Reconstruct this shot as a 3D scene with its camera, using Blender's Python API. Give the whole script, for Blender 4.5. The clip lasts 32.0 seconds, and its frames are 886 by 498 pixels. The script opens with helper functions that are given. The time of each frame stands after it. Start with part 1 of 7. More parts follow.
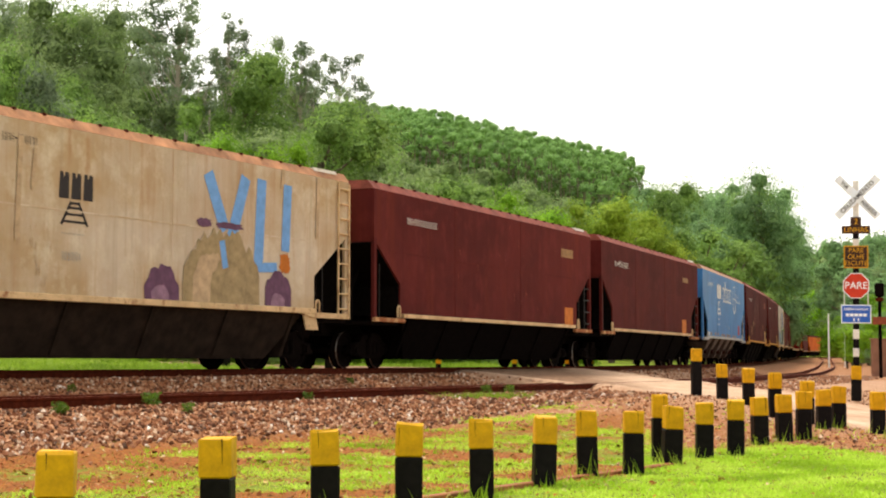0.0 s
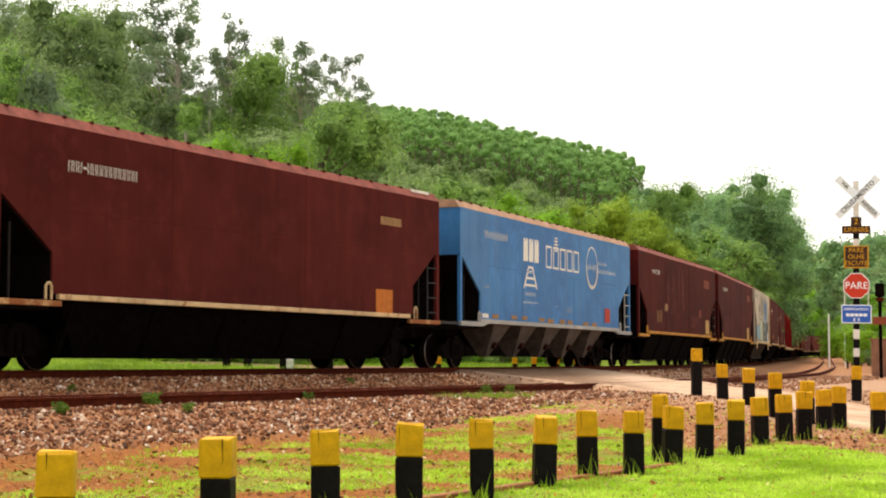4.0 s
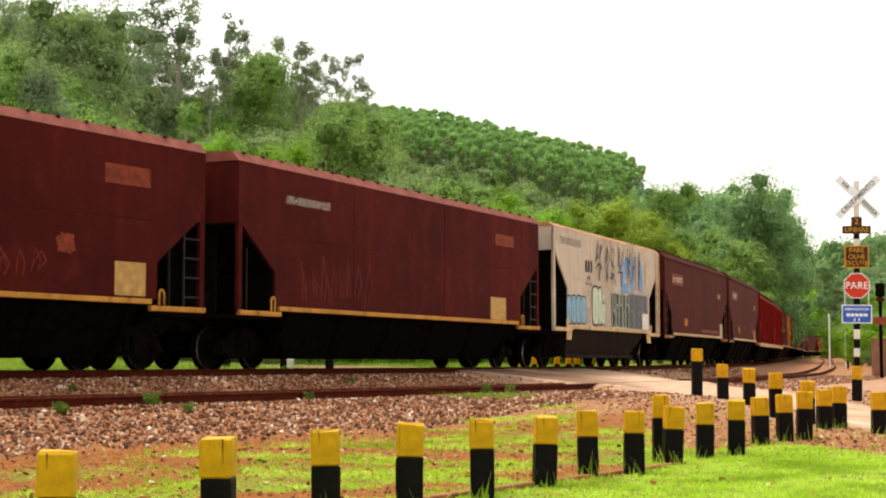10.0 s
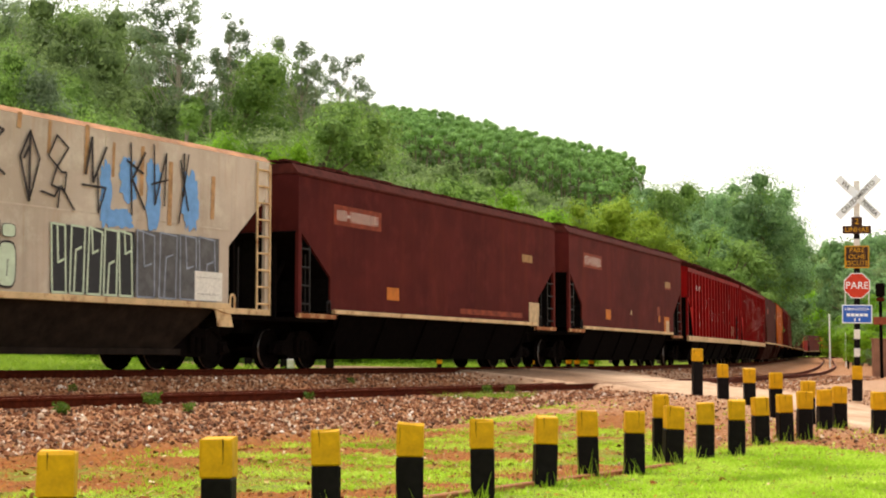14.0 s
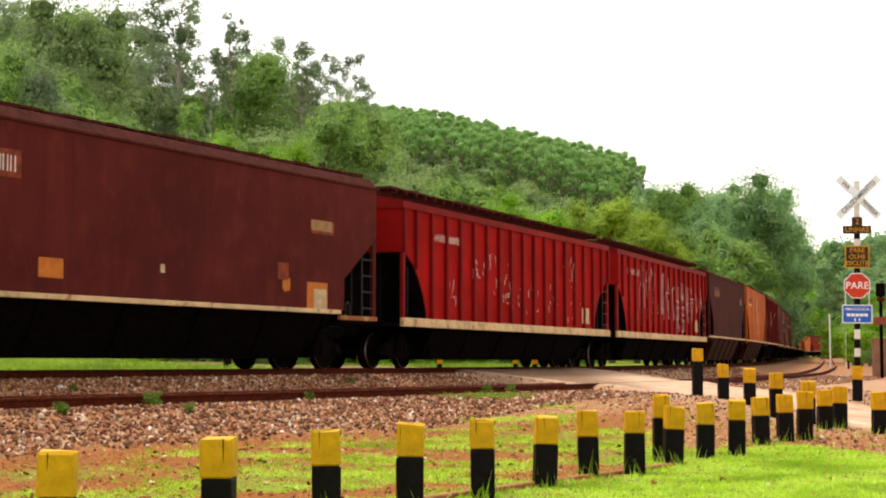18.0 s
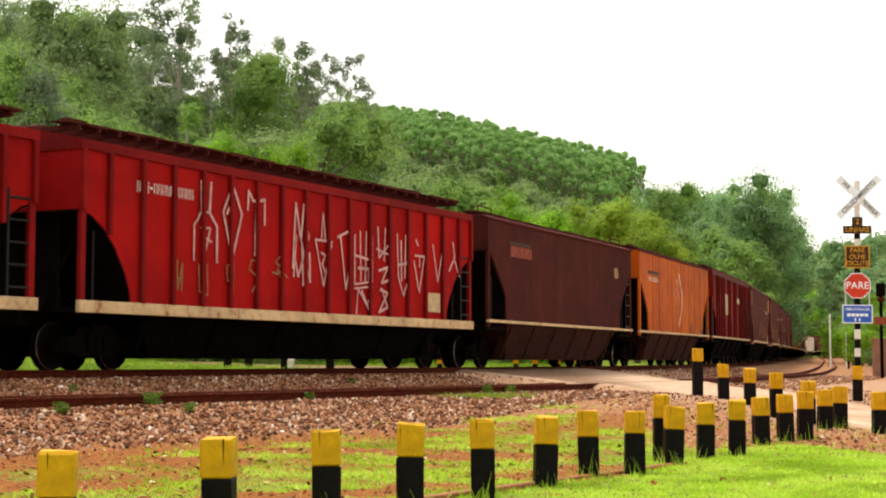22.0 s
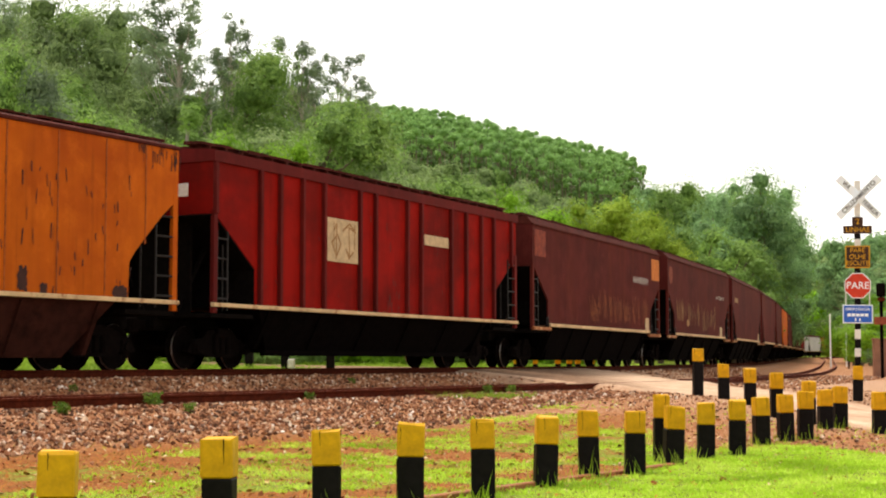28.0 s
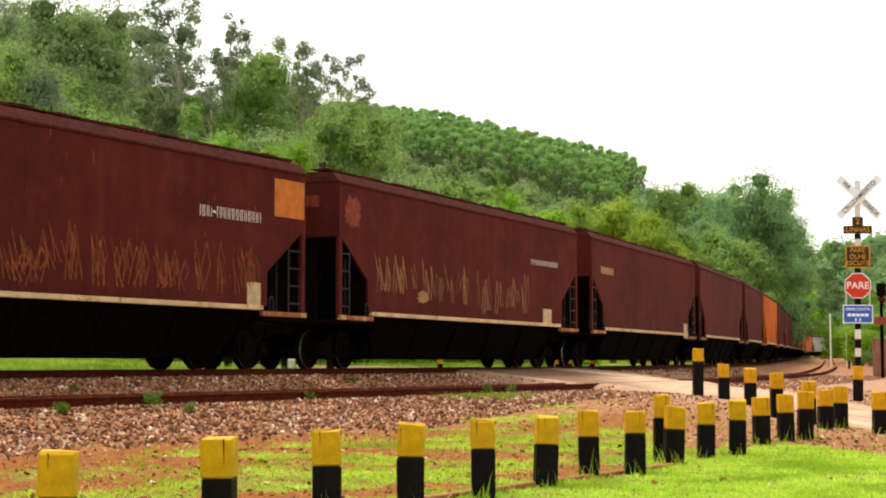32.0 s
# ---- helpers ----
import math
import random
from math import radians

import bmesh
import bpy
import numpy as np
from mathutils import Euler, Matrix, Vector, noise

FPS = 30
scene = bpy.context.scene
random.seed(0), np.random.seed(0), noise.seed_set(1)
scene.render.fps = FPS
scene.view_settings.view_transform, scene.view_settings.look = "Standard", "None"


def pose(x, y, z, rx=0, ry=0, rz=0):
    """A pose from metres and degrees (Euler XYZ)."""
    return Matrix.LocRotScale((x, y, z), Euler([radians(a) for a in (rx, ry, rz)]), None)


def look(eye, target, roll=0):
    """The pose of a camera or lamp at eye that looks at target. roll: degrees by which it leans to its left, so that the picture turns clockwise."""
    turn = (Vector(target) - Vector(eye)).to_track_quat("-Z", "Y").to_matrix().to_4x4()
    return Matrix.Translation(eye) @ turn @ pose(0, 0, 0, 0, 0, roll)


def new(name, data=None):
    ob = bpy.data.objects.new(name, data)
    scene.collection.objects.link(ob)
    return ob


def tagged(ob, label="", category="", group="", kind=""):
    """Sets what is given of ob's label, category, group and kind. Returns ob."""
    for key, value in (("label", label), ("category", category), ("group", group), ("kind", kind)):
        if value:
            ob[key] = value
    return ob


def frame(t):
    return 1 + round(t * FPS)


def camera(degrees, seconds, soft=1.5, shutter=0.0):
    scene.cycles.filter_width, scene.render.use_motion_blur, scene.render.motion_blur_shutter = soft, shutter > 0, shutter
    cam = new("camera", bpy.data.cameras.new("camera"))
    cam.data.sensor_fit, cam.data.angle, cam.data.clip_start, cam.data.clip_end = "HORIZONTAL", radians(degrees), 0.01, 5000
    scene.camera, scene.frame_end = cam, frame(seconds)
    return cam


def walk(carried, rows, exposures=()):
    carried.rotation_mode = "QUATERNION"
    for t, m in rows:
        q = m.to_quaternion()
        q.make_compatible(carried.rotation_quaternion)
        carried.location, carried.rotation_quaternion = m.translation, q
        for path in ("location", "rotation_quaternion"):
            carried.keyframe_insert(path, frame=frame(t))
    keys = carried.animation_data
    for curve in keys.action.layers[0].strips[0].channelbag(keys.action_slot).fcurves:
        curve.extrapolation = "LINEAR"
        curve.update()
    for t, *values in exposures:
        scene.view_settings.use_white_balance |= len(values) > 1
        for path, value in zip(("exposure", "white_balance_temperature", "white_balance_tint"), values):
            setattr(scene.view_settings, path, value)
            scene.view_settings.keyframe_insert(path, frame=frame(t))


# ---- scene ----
# Camera on a low tripod beside the railway, turning by a hair over the whole shot
EYE = 1.10
cam = camera(32.45, 32.0, soft=2.0, shutter=0.12)
walk(cam, [(0.0, pose(0, 0, EYE, 94.26, 0, 0.0)), (16.0, pose(0, 0, EYE, 94.26, 0, 0.036)),
           (32.0, pose(0, 0, EYE, 94.26, 0, 0.062))],
     exposures=[(0.0, 0.68, 7050, 11), (32.0, 0.68, 7050, 11)])

# ---- daylight: bright overcast ----
world = bpy.data.worlds.new("overcast_sky")
scene.world = world
world.use_nodes = True
wn, wl = world.node_tree.nodes, world.node_tree.links
sky = wn.new("ShaderNodeTexSky")
sky.sky_type = "NISHITA"
sky.sun_disc = False
sky.sun_elevation, sky.sun_rotation = radians(66), radians(-40)
sky.dust_density, sky.air_density, sky.ozone_density = 1.0, 1.6, 1.0
grey = wn.new("ShaderNodeHueSaturation")
grey.inputs["Saturation"].default_value = 0.12
wl.new(sky.outputs[0], grey.inputs["Color"])
wl.new(grey.outputs[0], wn["Background"].inputs[0])
wn["Background"].inputs[1].default_value = 0.15
sun = new("sun", bpy.data.lights.new("sun", "SUN"))
sun.data.energy, sun.data.angle, sun.data.color = 2.2, radians(16), (1.0, 0.95, 0.87)
SUN_EL, SUN_AZ = radians(66), radians(-40)
sun.matrix_world = look((0, 0, 60), (-60 * math.sin(SUN_AZ) / math.tan(SUN_EL), -60 * math.cos(SUN_AZ) / math.tan(SUN_EL), 0))


# ---- small builders ----
def part(name, bm, material, parent=None, label="", smooth=False):
    """One mesh object from a bmesh, under its thing."""
    me = bpy.data.meshes.new(name)
    bm.to_mesh(me)
    bm.free()
    if smooth:
        me.polygons.foreach_set("use_smooth", [True] * len(me.polygons))
    ob = new(name, me)
    if material:
        me.materials.append(material)
    ob.parent = parent
    if label:
        ob["label"] = label
    return ob


def share(name, me, material, parent, m=None):
    ob = new(name, me)
    ob.parent = parent
    if m is not None:
        ob.matrix_basis = m
    return ob


def raw(name, verts, faces, material, parent=None, smooth=False):
    """One mesh object from plain arrays."""
    me = bpy.data.meshes.new(name)
    verts, faces = np.asarray(verts, "f"), np.asarray(faces, "i")
    k = faces.shape[1]
    me.vertices.add(len(verts))
    me.vertices.foreach_set("co", verts.ravel())
    me.loops.add(faces.size)
    me.loops.foreach_set("vertex_index", faces.ravel())
    me.polygons.add(len(faces))
    me.polygons.foreach_set("loop_start", np.arange(0, faces.size, k, dtype="i"))
    me.polygons.foreach_set("use_smooth", np.full(len(faces), smooth))
    me.update(calc_edges=True)
    me.materials.append(material)
    ob = new(name, me)
    ob.parent = parent
    return ob


def box(bm, x0, x1, y0, y1, z0, z1, bevel=0.0):
    m = Matrix.LocRotScale(((x0 + x1) / 2, (y0 + y1) / 2, (z0 + z1) / 2), None, (abs(x1 - x0), abs(y1 - y0), abs(z1 - z0)))
    vs = bmesh.ops.create_cube(bm, size=1, matrix=m)["verts"]
    if bevel:
        es = list({e for v in vs for e in v.link_edges})
        bmesh.ops.bevel(bm, geom=es, offset=bevel, segments=1, affect="EDGES")
    return bm


def bar(bm, a, b, r, n=6, r2=None):
    """A round bar from a to b."""
    a, b = Vector(a), Vector(b)
    d = b - a
    m = Matrix.Translation((a + b) / 2) @ d.to_track_quat("Z", "Y").to_matrix().to_4x4()
    bmesh.ops.create_cone(bm, cap_ends=True, segments=n, radius1=r, radius2=r if r2 is None else r2, depth=d.length, matrix=m)
    return bm


def prism(bm, poly, y0, y1):
    """A polygon in x and z, drawn out along y."""
    a = [bm.verts.new((x, y0, z)) for x, z in poly]
    b = [bm.verts.new((x, y1, z)) for x, z in poly]
    n = len(poly)
    fs = [bm.faces.new(a), bm.faces.new(b[::-1])]
    for i in range(n):
        fs.append(bm.faces.new((a[i], b[i], b[(i + 1) % n], a[(i + 1) % n])))
    bmesh.ops.recalc_face_normals(bm, faces=fs)
    return bm


# ---- materials ----
def material(name, rough=0.6, metal=0.0):
    m = bpy.data.materials.new(name)
    m.use_nodes = True
    b = m.node_tree.nodes["Principled BSDF"]
    b.inputs["Roughness"].default_value, b.inputs["Metallic"].default_value = rough, metal
    return m, m.node_tree.nodes, m.node_tree.links, b


def coords(n, l, scale=(1, 1, 1), world_space=False):
    c = n.new("ShaderNodeNewGeometry" if world_space else "ShaderNodeTexCoord")
    mp = n.new("ShaderNodeMapping")
    mp.inputs["Scale"].default_value = scale
    l.new(c.outputs["Position" if world_space else "Object"], mp.inputs["Vector"])
    return mp.outputs[0]


def noise_tex(n, l, vec, scale, detail=4.0, rough=0.55):
    t = n.new("ShaderNodeTexNoise")
    t.inputs["Scale"].default_value, t.inputs["Detail"].default_value, t.inputs["Roughness"].default_value = scale, detail, rough
    l.new(vec, t.inputs["Vector"])
    return t.outputs["Fac"]


def ramp(n, l, fac, stops):
    r = n.new("ShaderNodeValToRGB")
    r.color_ramp.elements[0].position, r.color_ramp.elements[1].position = stops[0][0], stops[-1][0]
    r.color_ramp.elements[0].color, r.color_ramp.elements[1].color = (*stops[0][1], 1), (*stops[-1][1], 1)
    for p, c in stops[1:-1]:
        r.color_ramp.elements.new(p).color = (*c, 1)
    l.new(fac, r.inputs[0])
    return r.outputs[0]


def mix(n, l, fac, a, b, kind="MIX"):
    m = n.new("ShaderNodeMix")
    m.data_type, m.blend_type = "RGBA", kind
    for s, v in ((0, fac), (6, a), (7, b)):
        if isinstance(v, (int, float)):
            m.inputs[s].default_value = v
        elif isinstance(v, tuple):
            m.inputs[s].default_value = (*v, 1)
        else:
            l.new(v, m.inputs[s])
    return m.outputs[2]


def bump(n, l, b, height, strength=0.3, dist=0.02):
    u = n.new("ShaderNodeBump")
    u.inputs["Strength"].default_value, u.inputs["Distance"].default_value = strength, dist
    l.new(height, u.inputs["Height"])
    l.new(u.outputs[0], b.inputs["Normal"])


def paint(name, base, dark, rust=(0.20, 0.07, 0.03), rough=0.6, wear=0.5, streak=1.0, fade=0.35, spec=0.04):
    """Weathered wagon paint: faded clouds, grime, vertical run marks and rust spots."""
    m, n, l, b = material(name, rough)
    b.inputs["Specular IOR Level"].default_value = spec
    info = n.new("ShaderNodeObjectInfo")
    shift = n.new("ShaderNodeVectorMath")
    shift.operation = "SCALE"
    tc = n.new("ShaderNodeTexCoord")
    add = n.new("ShaderNodeVectorMath")
    add.operation = "ADD"
    comb = n.new("ShaderNodeCombineXYZ")
    mul = n.new("ShaderNodeMath")
    mul.operation = "MULTIPLY"
    mul.inputs[1].default_value = 57.0
    l.new(info.outputs["Random"], mul.inputs[0])
    l.new(mul.outputs[0], comb.inputs[0])
    l.new(tc.outputs["Object"], add.inputs[0])
    l.new(comb.outputs[0], add.inputs[1])

    def field(sx, sz, scale, detail, rgh):
        mp = n.new("ShaderNodeMapping")
        mp.inputs["Scale"].default_value = (sx, sx, sz)
        l.new(add.outputs[0], mp.inputs["Vector"])
        return noise_tex(n, l, mp.outputs[0], scale, detail, rgh)

    def on(f, lo, hi, top):
        return ramp(n, l, f, [(lo, (0, 0, 0)), (hi, (top, top, top))])
    light = tuple(min(0.8, v * 1.45 + 0.003) for v in base)
    grime = tuple(v * 0.6 for v in dark)
    c = mix(n, l, on(field(0.38, 0.55, 1.0, 5, 0.58), 0.38, 0.62, 1.0), base, dark)
    c = mix(n, l, on(field(1.1, 0.9, 1.6, 7, 0.68), 0.50, 0.72, fade * 1.6), c, light)
    c = mix(n, l, on(field(3.2, 0.16, 1.7, 6, 0.62), 0.50, 0.76, 0.34), c, grime)
    c = mix(n, l, on(field(2.3, 0.13, 2.9, 5, 0.62), 0.70 - 0.2 * wear, 0.90 - 0.2 * wear, 0.55 * streak), c, rust)
    c = mix(n, l, on(field(1.0, 0.45, 5.5, 8, 0.72), 0.76 - 0.14 * wear, 0.86 - 0.14 * wear, 0.5), c, rust)
    c = mix(n, l, on(field(1.0, 1.0, 30, 4, 0.7), 0.60, 0.72, 0.4), c, grime)
    c = mix(n, l, on(field(0.9, 0.10, 1.4, 5, 0.6), 0.52, 0.80, 0.45), c, rust)
    c = mix(n, l, on(field(0.5, 0.06, 2.6, 3, 0.5), 0.50, 0.72, 0.2), c, grime)
    hs = n.new("ShaderNodeHueSaturation")
    mr = n.new("ShaderNodeMapRange")
    mr.inputs["To Min"].default_value, mr.inputs["To Max"].default_value = 0.85, 1.15
    l.new(info.outputs["Random"], mr.inputs["Value"])
    l.new(mr.outputs[0], hs.inputs["Value"])
    l.new(c, hs.inputs["Color"])
    l.new(hs.outputs[0], b.inputs["Base Color"])
    bump(n, l, b, noise_tex(n, l, coords(n, l, (1, 1, 1)), 1.1, 3), 0.3, 0.06)
    return m


def plain(name, base, var=0.25, scale=8.0, rough=0.7, metal=0.0, relief=0.15, spec=0.2):
    m, n, l, b = material(name, rough, metal)
    b.inputs["Specular IOR Level"].default_value = spec
    f = noise_tex(n, l, coords(n, l), scale, 6, 0.65)
    d = tuple(v * (1 - var) for v in base)
    e = tuple(min(1, v * (1 + var)) for v in base)
    l.new(ramp(n, l, f, [(0.3, d), (0.7, e)]), b.inputs["Base Color"])
    bump(n, l, b, f, relief, 0.02)
    return m


def leaves(name, dark, light, tint, thin=0.42, clump=0.4):
    m, n, l, b = material(name, 0.55)
    geo, info = n.new("ShaderNodeNewGeometry"), n.new("ShaderNodeObjectInfo")
    mid = tuple((p + q) / 2 for p, q in zip(dark, light))
    c = ramp(n, l, geo.outputs["Random Per Island"], [(0.0, mid), (0.7, light), (1.0, tint)])
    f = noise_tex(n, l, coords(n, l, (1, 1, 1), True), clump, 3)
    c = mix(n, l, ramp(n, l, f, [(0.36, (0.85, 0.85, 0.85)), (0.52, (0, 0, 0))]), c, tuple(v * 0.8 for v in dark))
    c = mix(n, l, ramp(n, l, f, [(0.50, (0, 0, 0)), (0.68, (0.7, 0.7, 0.7))]), c, tint)
    hs = n.new("ShaderNodeHueSaturation")
    mr = n.new("ShaderNodeMapRange")
    mr.inputs["To Min"].default_value, mr.inputs["To Max"].default_value = 0.84, 1.18
    l.new(info.outputs["Random"], mr.inputs["Value"])
    l.new(mr.outputs[0], hs.inputs["Value"])
    l.new(c, hs.inputs["Color"])
    l.new(hs.outputs[0], b.inputs["Base Color"])
    tr = n.new("ShaderNodeBsdfTranslucent")
    l.new(hs.outputs[0], tr.inputs["Color"])
    ms = n.new("ShaderNodeMixShader")
    ms.inputs[0].default_value = thin
    l.new(b.outputs[0], ms.inputs[1])
    l.new(tr.outputs[0], ms.inputs[2])
    l.new(ms.outputs[0], n["Material Output"].inputs[0])
    b.inputs["Specular IOR Level"].default_value = 0.1
    return m


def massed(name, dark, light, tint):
    """Foliage seen as a mass: mottled sprays, with the shade of deep gaps painted into the colour."""
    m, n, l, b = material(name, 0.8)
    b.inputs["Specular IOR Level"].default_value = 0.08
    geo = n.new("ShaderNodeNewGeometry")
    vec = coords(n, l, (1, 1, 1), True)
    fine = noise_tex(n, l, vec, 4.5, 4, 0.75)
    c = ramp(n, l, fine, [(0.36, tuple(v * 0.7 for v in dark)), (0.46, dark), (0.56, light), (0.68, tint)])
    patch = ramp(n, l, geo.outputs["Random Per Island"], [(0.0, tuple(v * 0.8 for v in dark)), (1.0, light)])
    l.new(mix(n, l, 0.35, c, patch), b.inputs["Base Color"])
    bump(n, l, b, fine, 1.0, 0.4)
    return m


BROWN = paint("brown_wagon_paint", (0.108, 0.0175, 0.0148), (0.077, 0.0130, 0.0116), (0.19, 0.034, 0.014), 0.7, 0.25)
BROWN_OLD = paint("old_brown_wagon_paint", (0.110, 0.0195, 0.0160), (0.078, 0.0145, 0.0125), (0.20, 0.042, 0.014), 0.75, 0.2, 0.7)
TAN = paint("cream_wagon_paint", (0.60, 0.51, 0.40), (0.48, 0.345, 0.20), (0.38, 0.17, 0.055), 0.6, 0.75)
GREYW = paint("grey_wagon_paint", (0.62, 0.53, 0.44), (0.49, 0.41, 0.33), (0.42, 0.20, 0.07), 0.6, 0.6)
BLUE = paint("blue_wagon_paint", (0.040, 0.180, 0.43), (0.026, 0.125, 0.34), (0.13, 0.22, 0.30), 0.5, 0.3, 0.5, 0.35, spec=0.12)
MAROON = paint("dull_maroon_wagon_paint", (0.078, 0.0165, 0.0135), (0.055, 0.013, 0.011), (0.12, 0.035, 0.012), 0.8, 0.05, 0.25)
RED = paint("red_wagon_paint", (0.41, 0.0105, 0.0100), (0.27, 0.0085, 0.0085), (0.14, 0.012, 0.010), 0.6, 0.3, fade=0.15, spec=0.02)
RED_OLD = paint("faded_red_wagon_paint", (0.31, 0.0095, 0.0065), (0.14, 0.008, 0.006), (0.08, 0.011, 0.008), 0.6, 0.5, fade=0.2, spec=0.02)
ORANGE = paint("orange_wagon_paint", (0.60, 0.128, 0.009), (0.43, 0.074, 0.008), (0.20, 0.045, 0.010), 0.6, 0.6, 1.3)
PALE = paint("pale_grey_wagon_paint", (0.42, 0.42, 0.40), (0.33, 0.33, 0.32), (0.2, 0.12, 0.07), 0.6, 0.5)
ROOF_ROSE = plain("dusty_rose_roof", (0.235, 0.062, 0.043), 0.4, 3)
ROOF_TAN = plain("dusty_tan_roof", (0.42, 0.24, 0.15), 0.3, 3)
ROOF_RUST = plain("rusty_roof", (0.070, 0.016, 0.012), 0.4, 5, 0.85, spec=0.06)


def sill_paint(name, base, worn=0.0):
    """Chalky sill paint worn through to rust in patches."""
    m, n, l, b = material(name, 0.75)
    b.inputs["Specular IOR Level"].default_value = 0.15
    vec = coords(n, l, (1, 1, 1))
    c = ramp(n, l, noise_tex(n, l, vec, 1.3, 5, 0.6), [(0.3, tuple(v * 0.75 for v in base)), (0.7, tuple(min(0.85, v * 1.2) for v in base))])
    c = mix(n, l, ramp(n, l, noise_tex(n, l, coords(n, l, (1, 1, 0.5)), 4.2, 7, 0.75), [(0.52 - worn, (0, 0, 0)), (0.64 - worn, (0.85, 0.85, 0.85))]), c, (0.24, 0.060, 0.016))
    c = mix(n, l, ramp(n, l, noise_tex(n, l, vec, 26, 4, 0.7), [(0.58, (0, 0, 0)), (0.70, (0.6, 0.6, 0.6))]), c, (0.06, 0.025, 0.014))
    l.new(c, b.inputs["Base Color"])
    return m


SILL = sill_paint("cream_sill_paint", (0.66, 0.47, 0.26))
SILL_RUST = sill_paint("rust_worn_sill_paint", (0.60, 0.36, 0.17), 0.14)
SILL_YELLOW = sill_paint("yellow_sill_paint", (0.56, 0.27, 0.05))
BROWN_DARK = paint("dark_brown_wagon_paint", (0.080, 0.0095, 0.0078), (0.054, 0.0072, 0.0065), (0.18, 0.018, 0.009), 0.7, 0.3)
RED_RIB = paint("dull_red_rib_paint", (0.22, 0.008, 0.008), (0.15, 0.007, 0.007), (0.08, 0.011, 0.010), 0.6, 0.5)
RIB_OLD = paint("dull_maroon_rib_paint", (0.125, 0.012, 0.0105), (0.085, 0.010, 0.009), (0.08, 0.011, 0.010), 0.6, 0.4)
# hopper and underframe blacks carry the shade under the wagons in their colour
HOPPER_TAN = plain("shade_dark_tan_hopper_steel", (0.020, 0.0135, 0.0100), 0.5, 3, 0.8, spec=0.05)
UNDER = plain("shade_black_underframe", (0.006, 0.0045, 0.004), 0.5, 9, 0.85, spec=0.02)
HOPPER = plain("shade_dark_hopper_steel", (0.0032, 0.0022, 0.0020), 0.6, 6, 0.9, spec=0.01)
HOPPER_BROWN = plain("brown_hopper_steel", (0.034, 0.0100, 0.0068), 0.5, 4, 0.75, spec=0.05)
HOPPER_PALE = plain("grey_hopper_steel", (0.075, 0.058, 0.052), 0.5, 4, 0.6, spec=0.15)
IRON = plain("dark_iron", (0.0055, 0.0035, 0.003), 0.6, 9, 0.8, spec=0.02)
LADDER_GREY = plain("worn_grey_ladder_iron", (0.011, 0.0085, 0.008), 0.4, 7, 0.6, spec=0.2)
STEEL = plain("worn_wheel_tread", (0.42, 0.39, 0.36), 0.3, 9, 0.32, 0.9, spec=0.5)
RUST_SEAM = plain("rusty_orange_seam", (0.30, 0.07, 0.012), 0.5, 6)
ROOF_EDGE = plain("rust_streaked_roof_edge", (0.42, 0.20, 0.10), 0.55, 1.6)
RUST_RAIL = plain("rusty_rail", (0.075, 0.014, 0.006), 0.5, 10, 0.85, spec=0.05)
RAIL_HEAD = plain("worn_rail_head", (0.26, 0.075, 0.040), 0.35, 14, 0.6, 0.0, spec=0.2)
SLEEPER = plain("old_sleeper_wood", (0.10, 0.065, 0.045), 0.4, 12, 0.9)
WHITE_MARK = plain("white_lettering", (0.78, 0.76, 0.70), 0.18, 22)
BLACK_MARK = plain("black_lettering", (0.035, 0.03, 0.03), 0.2, 30)

# ---- the railway line in plan: s runs away from the camera along the wagons' near side ----
STEP = 0.25
ARC = np.arange(-420.0, 620.0, STEP)
HEAD = np.radians(np.interp(ARC, [-37.6, 0, 18.8, 37.6, 56.4, 75.2, 98.7, 188, 235, 282, 324, 432],
                            [30.7, 30.22, 25.47, 21.57, 17.59, 15.72, 14.14, 14.2, 13.2, 13.2, 28, 40]))
_i0 = int(np.searchsorted(ARC, 0))
LINE_X = np.cumsum(np.sin(HEAD)) * STEP
LINE_Y = np.cumsum(np.cos(HEAD)) * STEP
LINE_X += -8.86 - LINE_X[_i0]
LINE_Y += 21.75 - LINE_Y[_i0]
RAIL_A = EYE - 0.14 + np.interp(ARC, [-500, 38, 85, 432, 620], [0, 0, 0.11, 1.85, 2.6])
RAIL_B = EYE + np.interp(ARC, [-500, 0, 33, 60, 95, 130, 432, 620], [-0.46, -0.46, -0.53, -0.50, -0.16, 0.0, 1.71, 2.46])
HALF = 1.62          # half the wagons' width
OFF_A, OFF_B = -HALF, 3.45   # track centres, towards the camera from the wagons' side


def line(s, off=0.0, lane="A"):
    """Place and heading on the line at s, moved off metres towards the camera's side."""
    x, y, h = (float(np.interp(s, ARC, a)) for a in (LINE_X, LINE_Y, HEAD))
    z = float(np.interp(s, ARC, RAIL_A if lane == "A" else RAIL_B))
    return Vector((x + off * math.cos(h), y - off * math.sin(h), z)), h


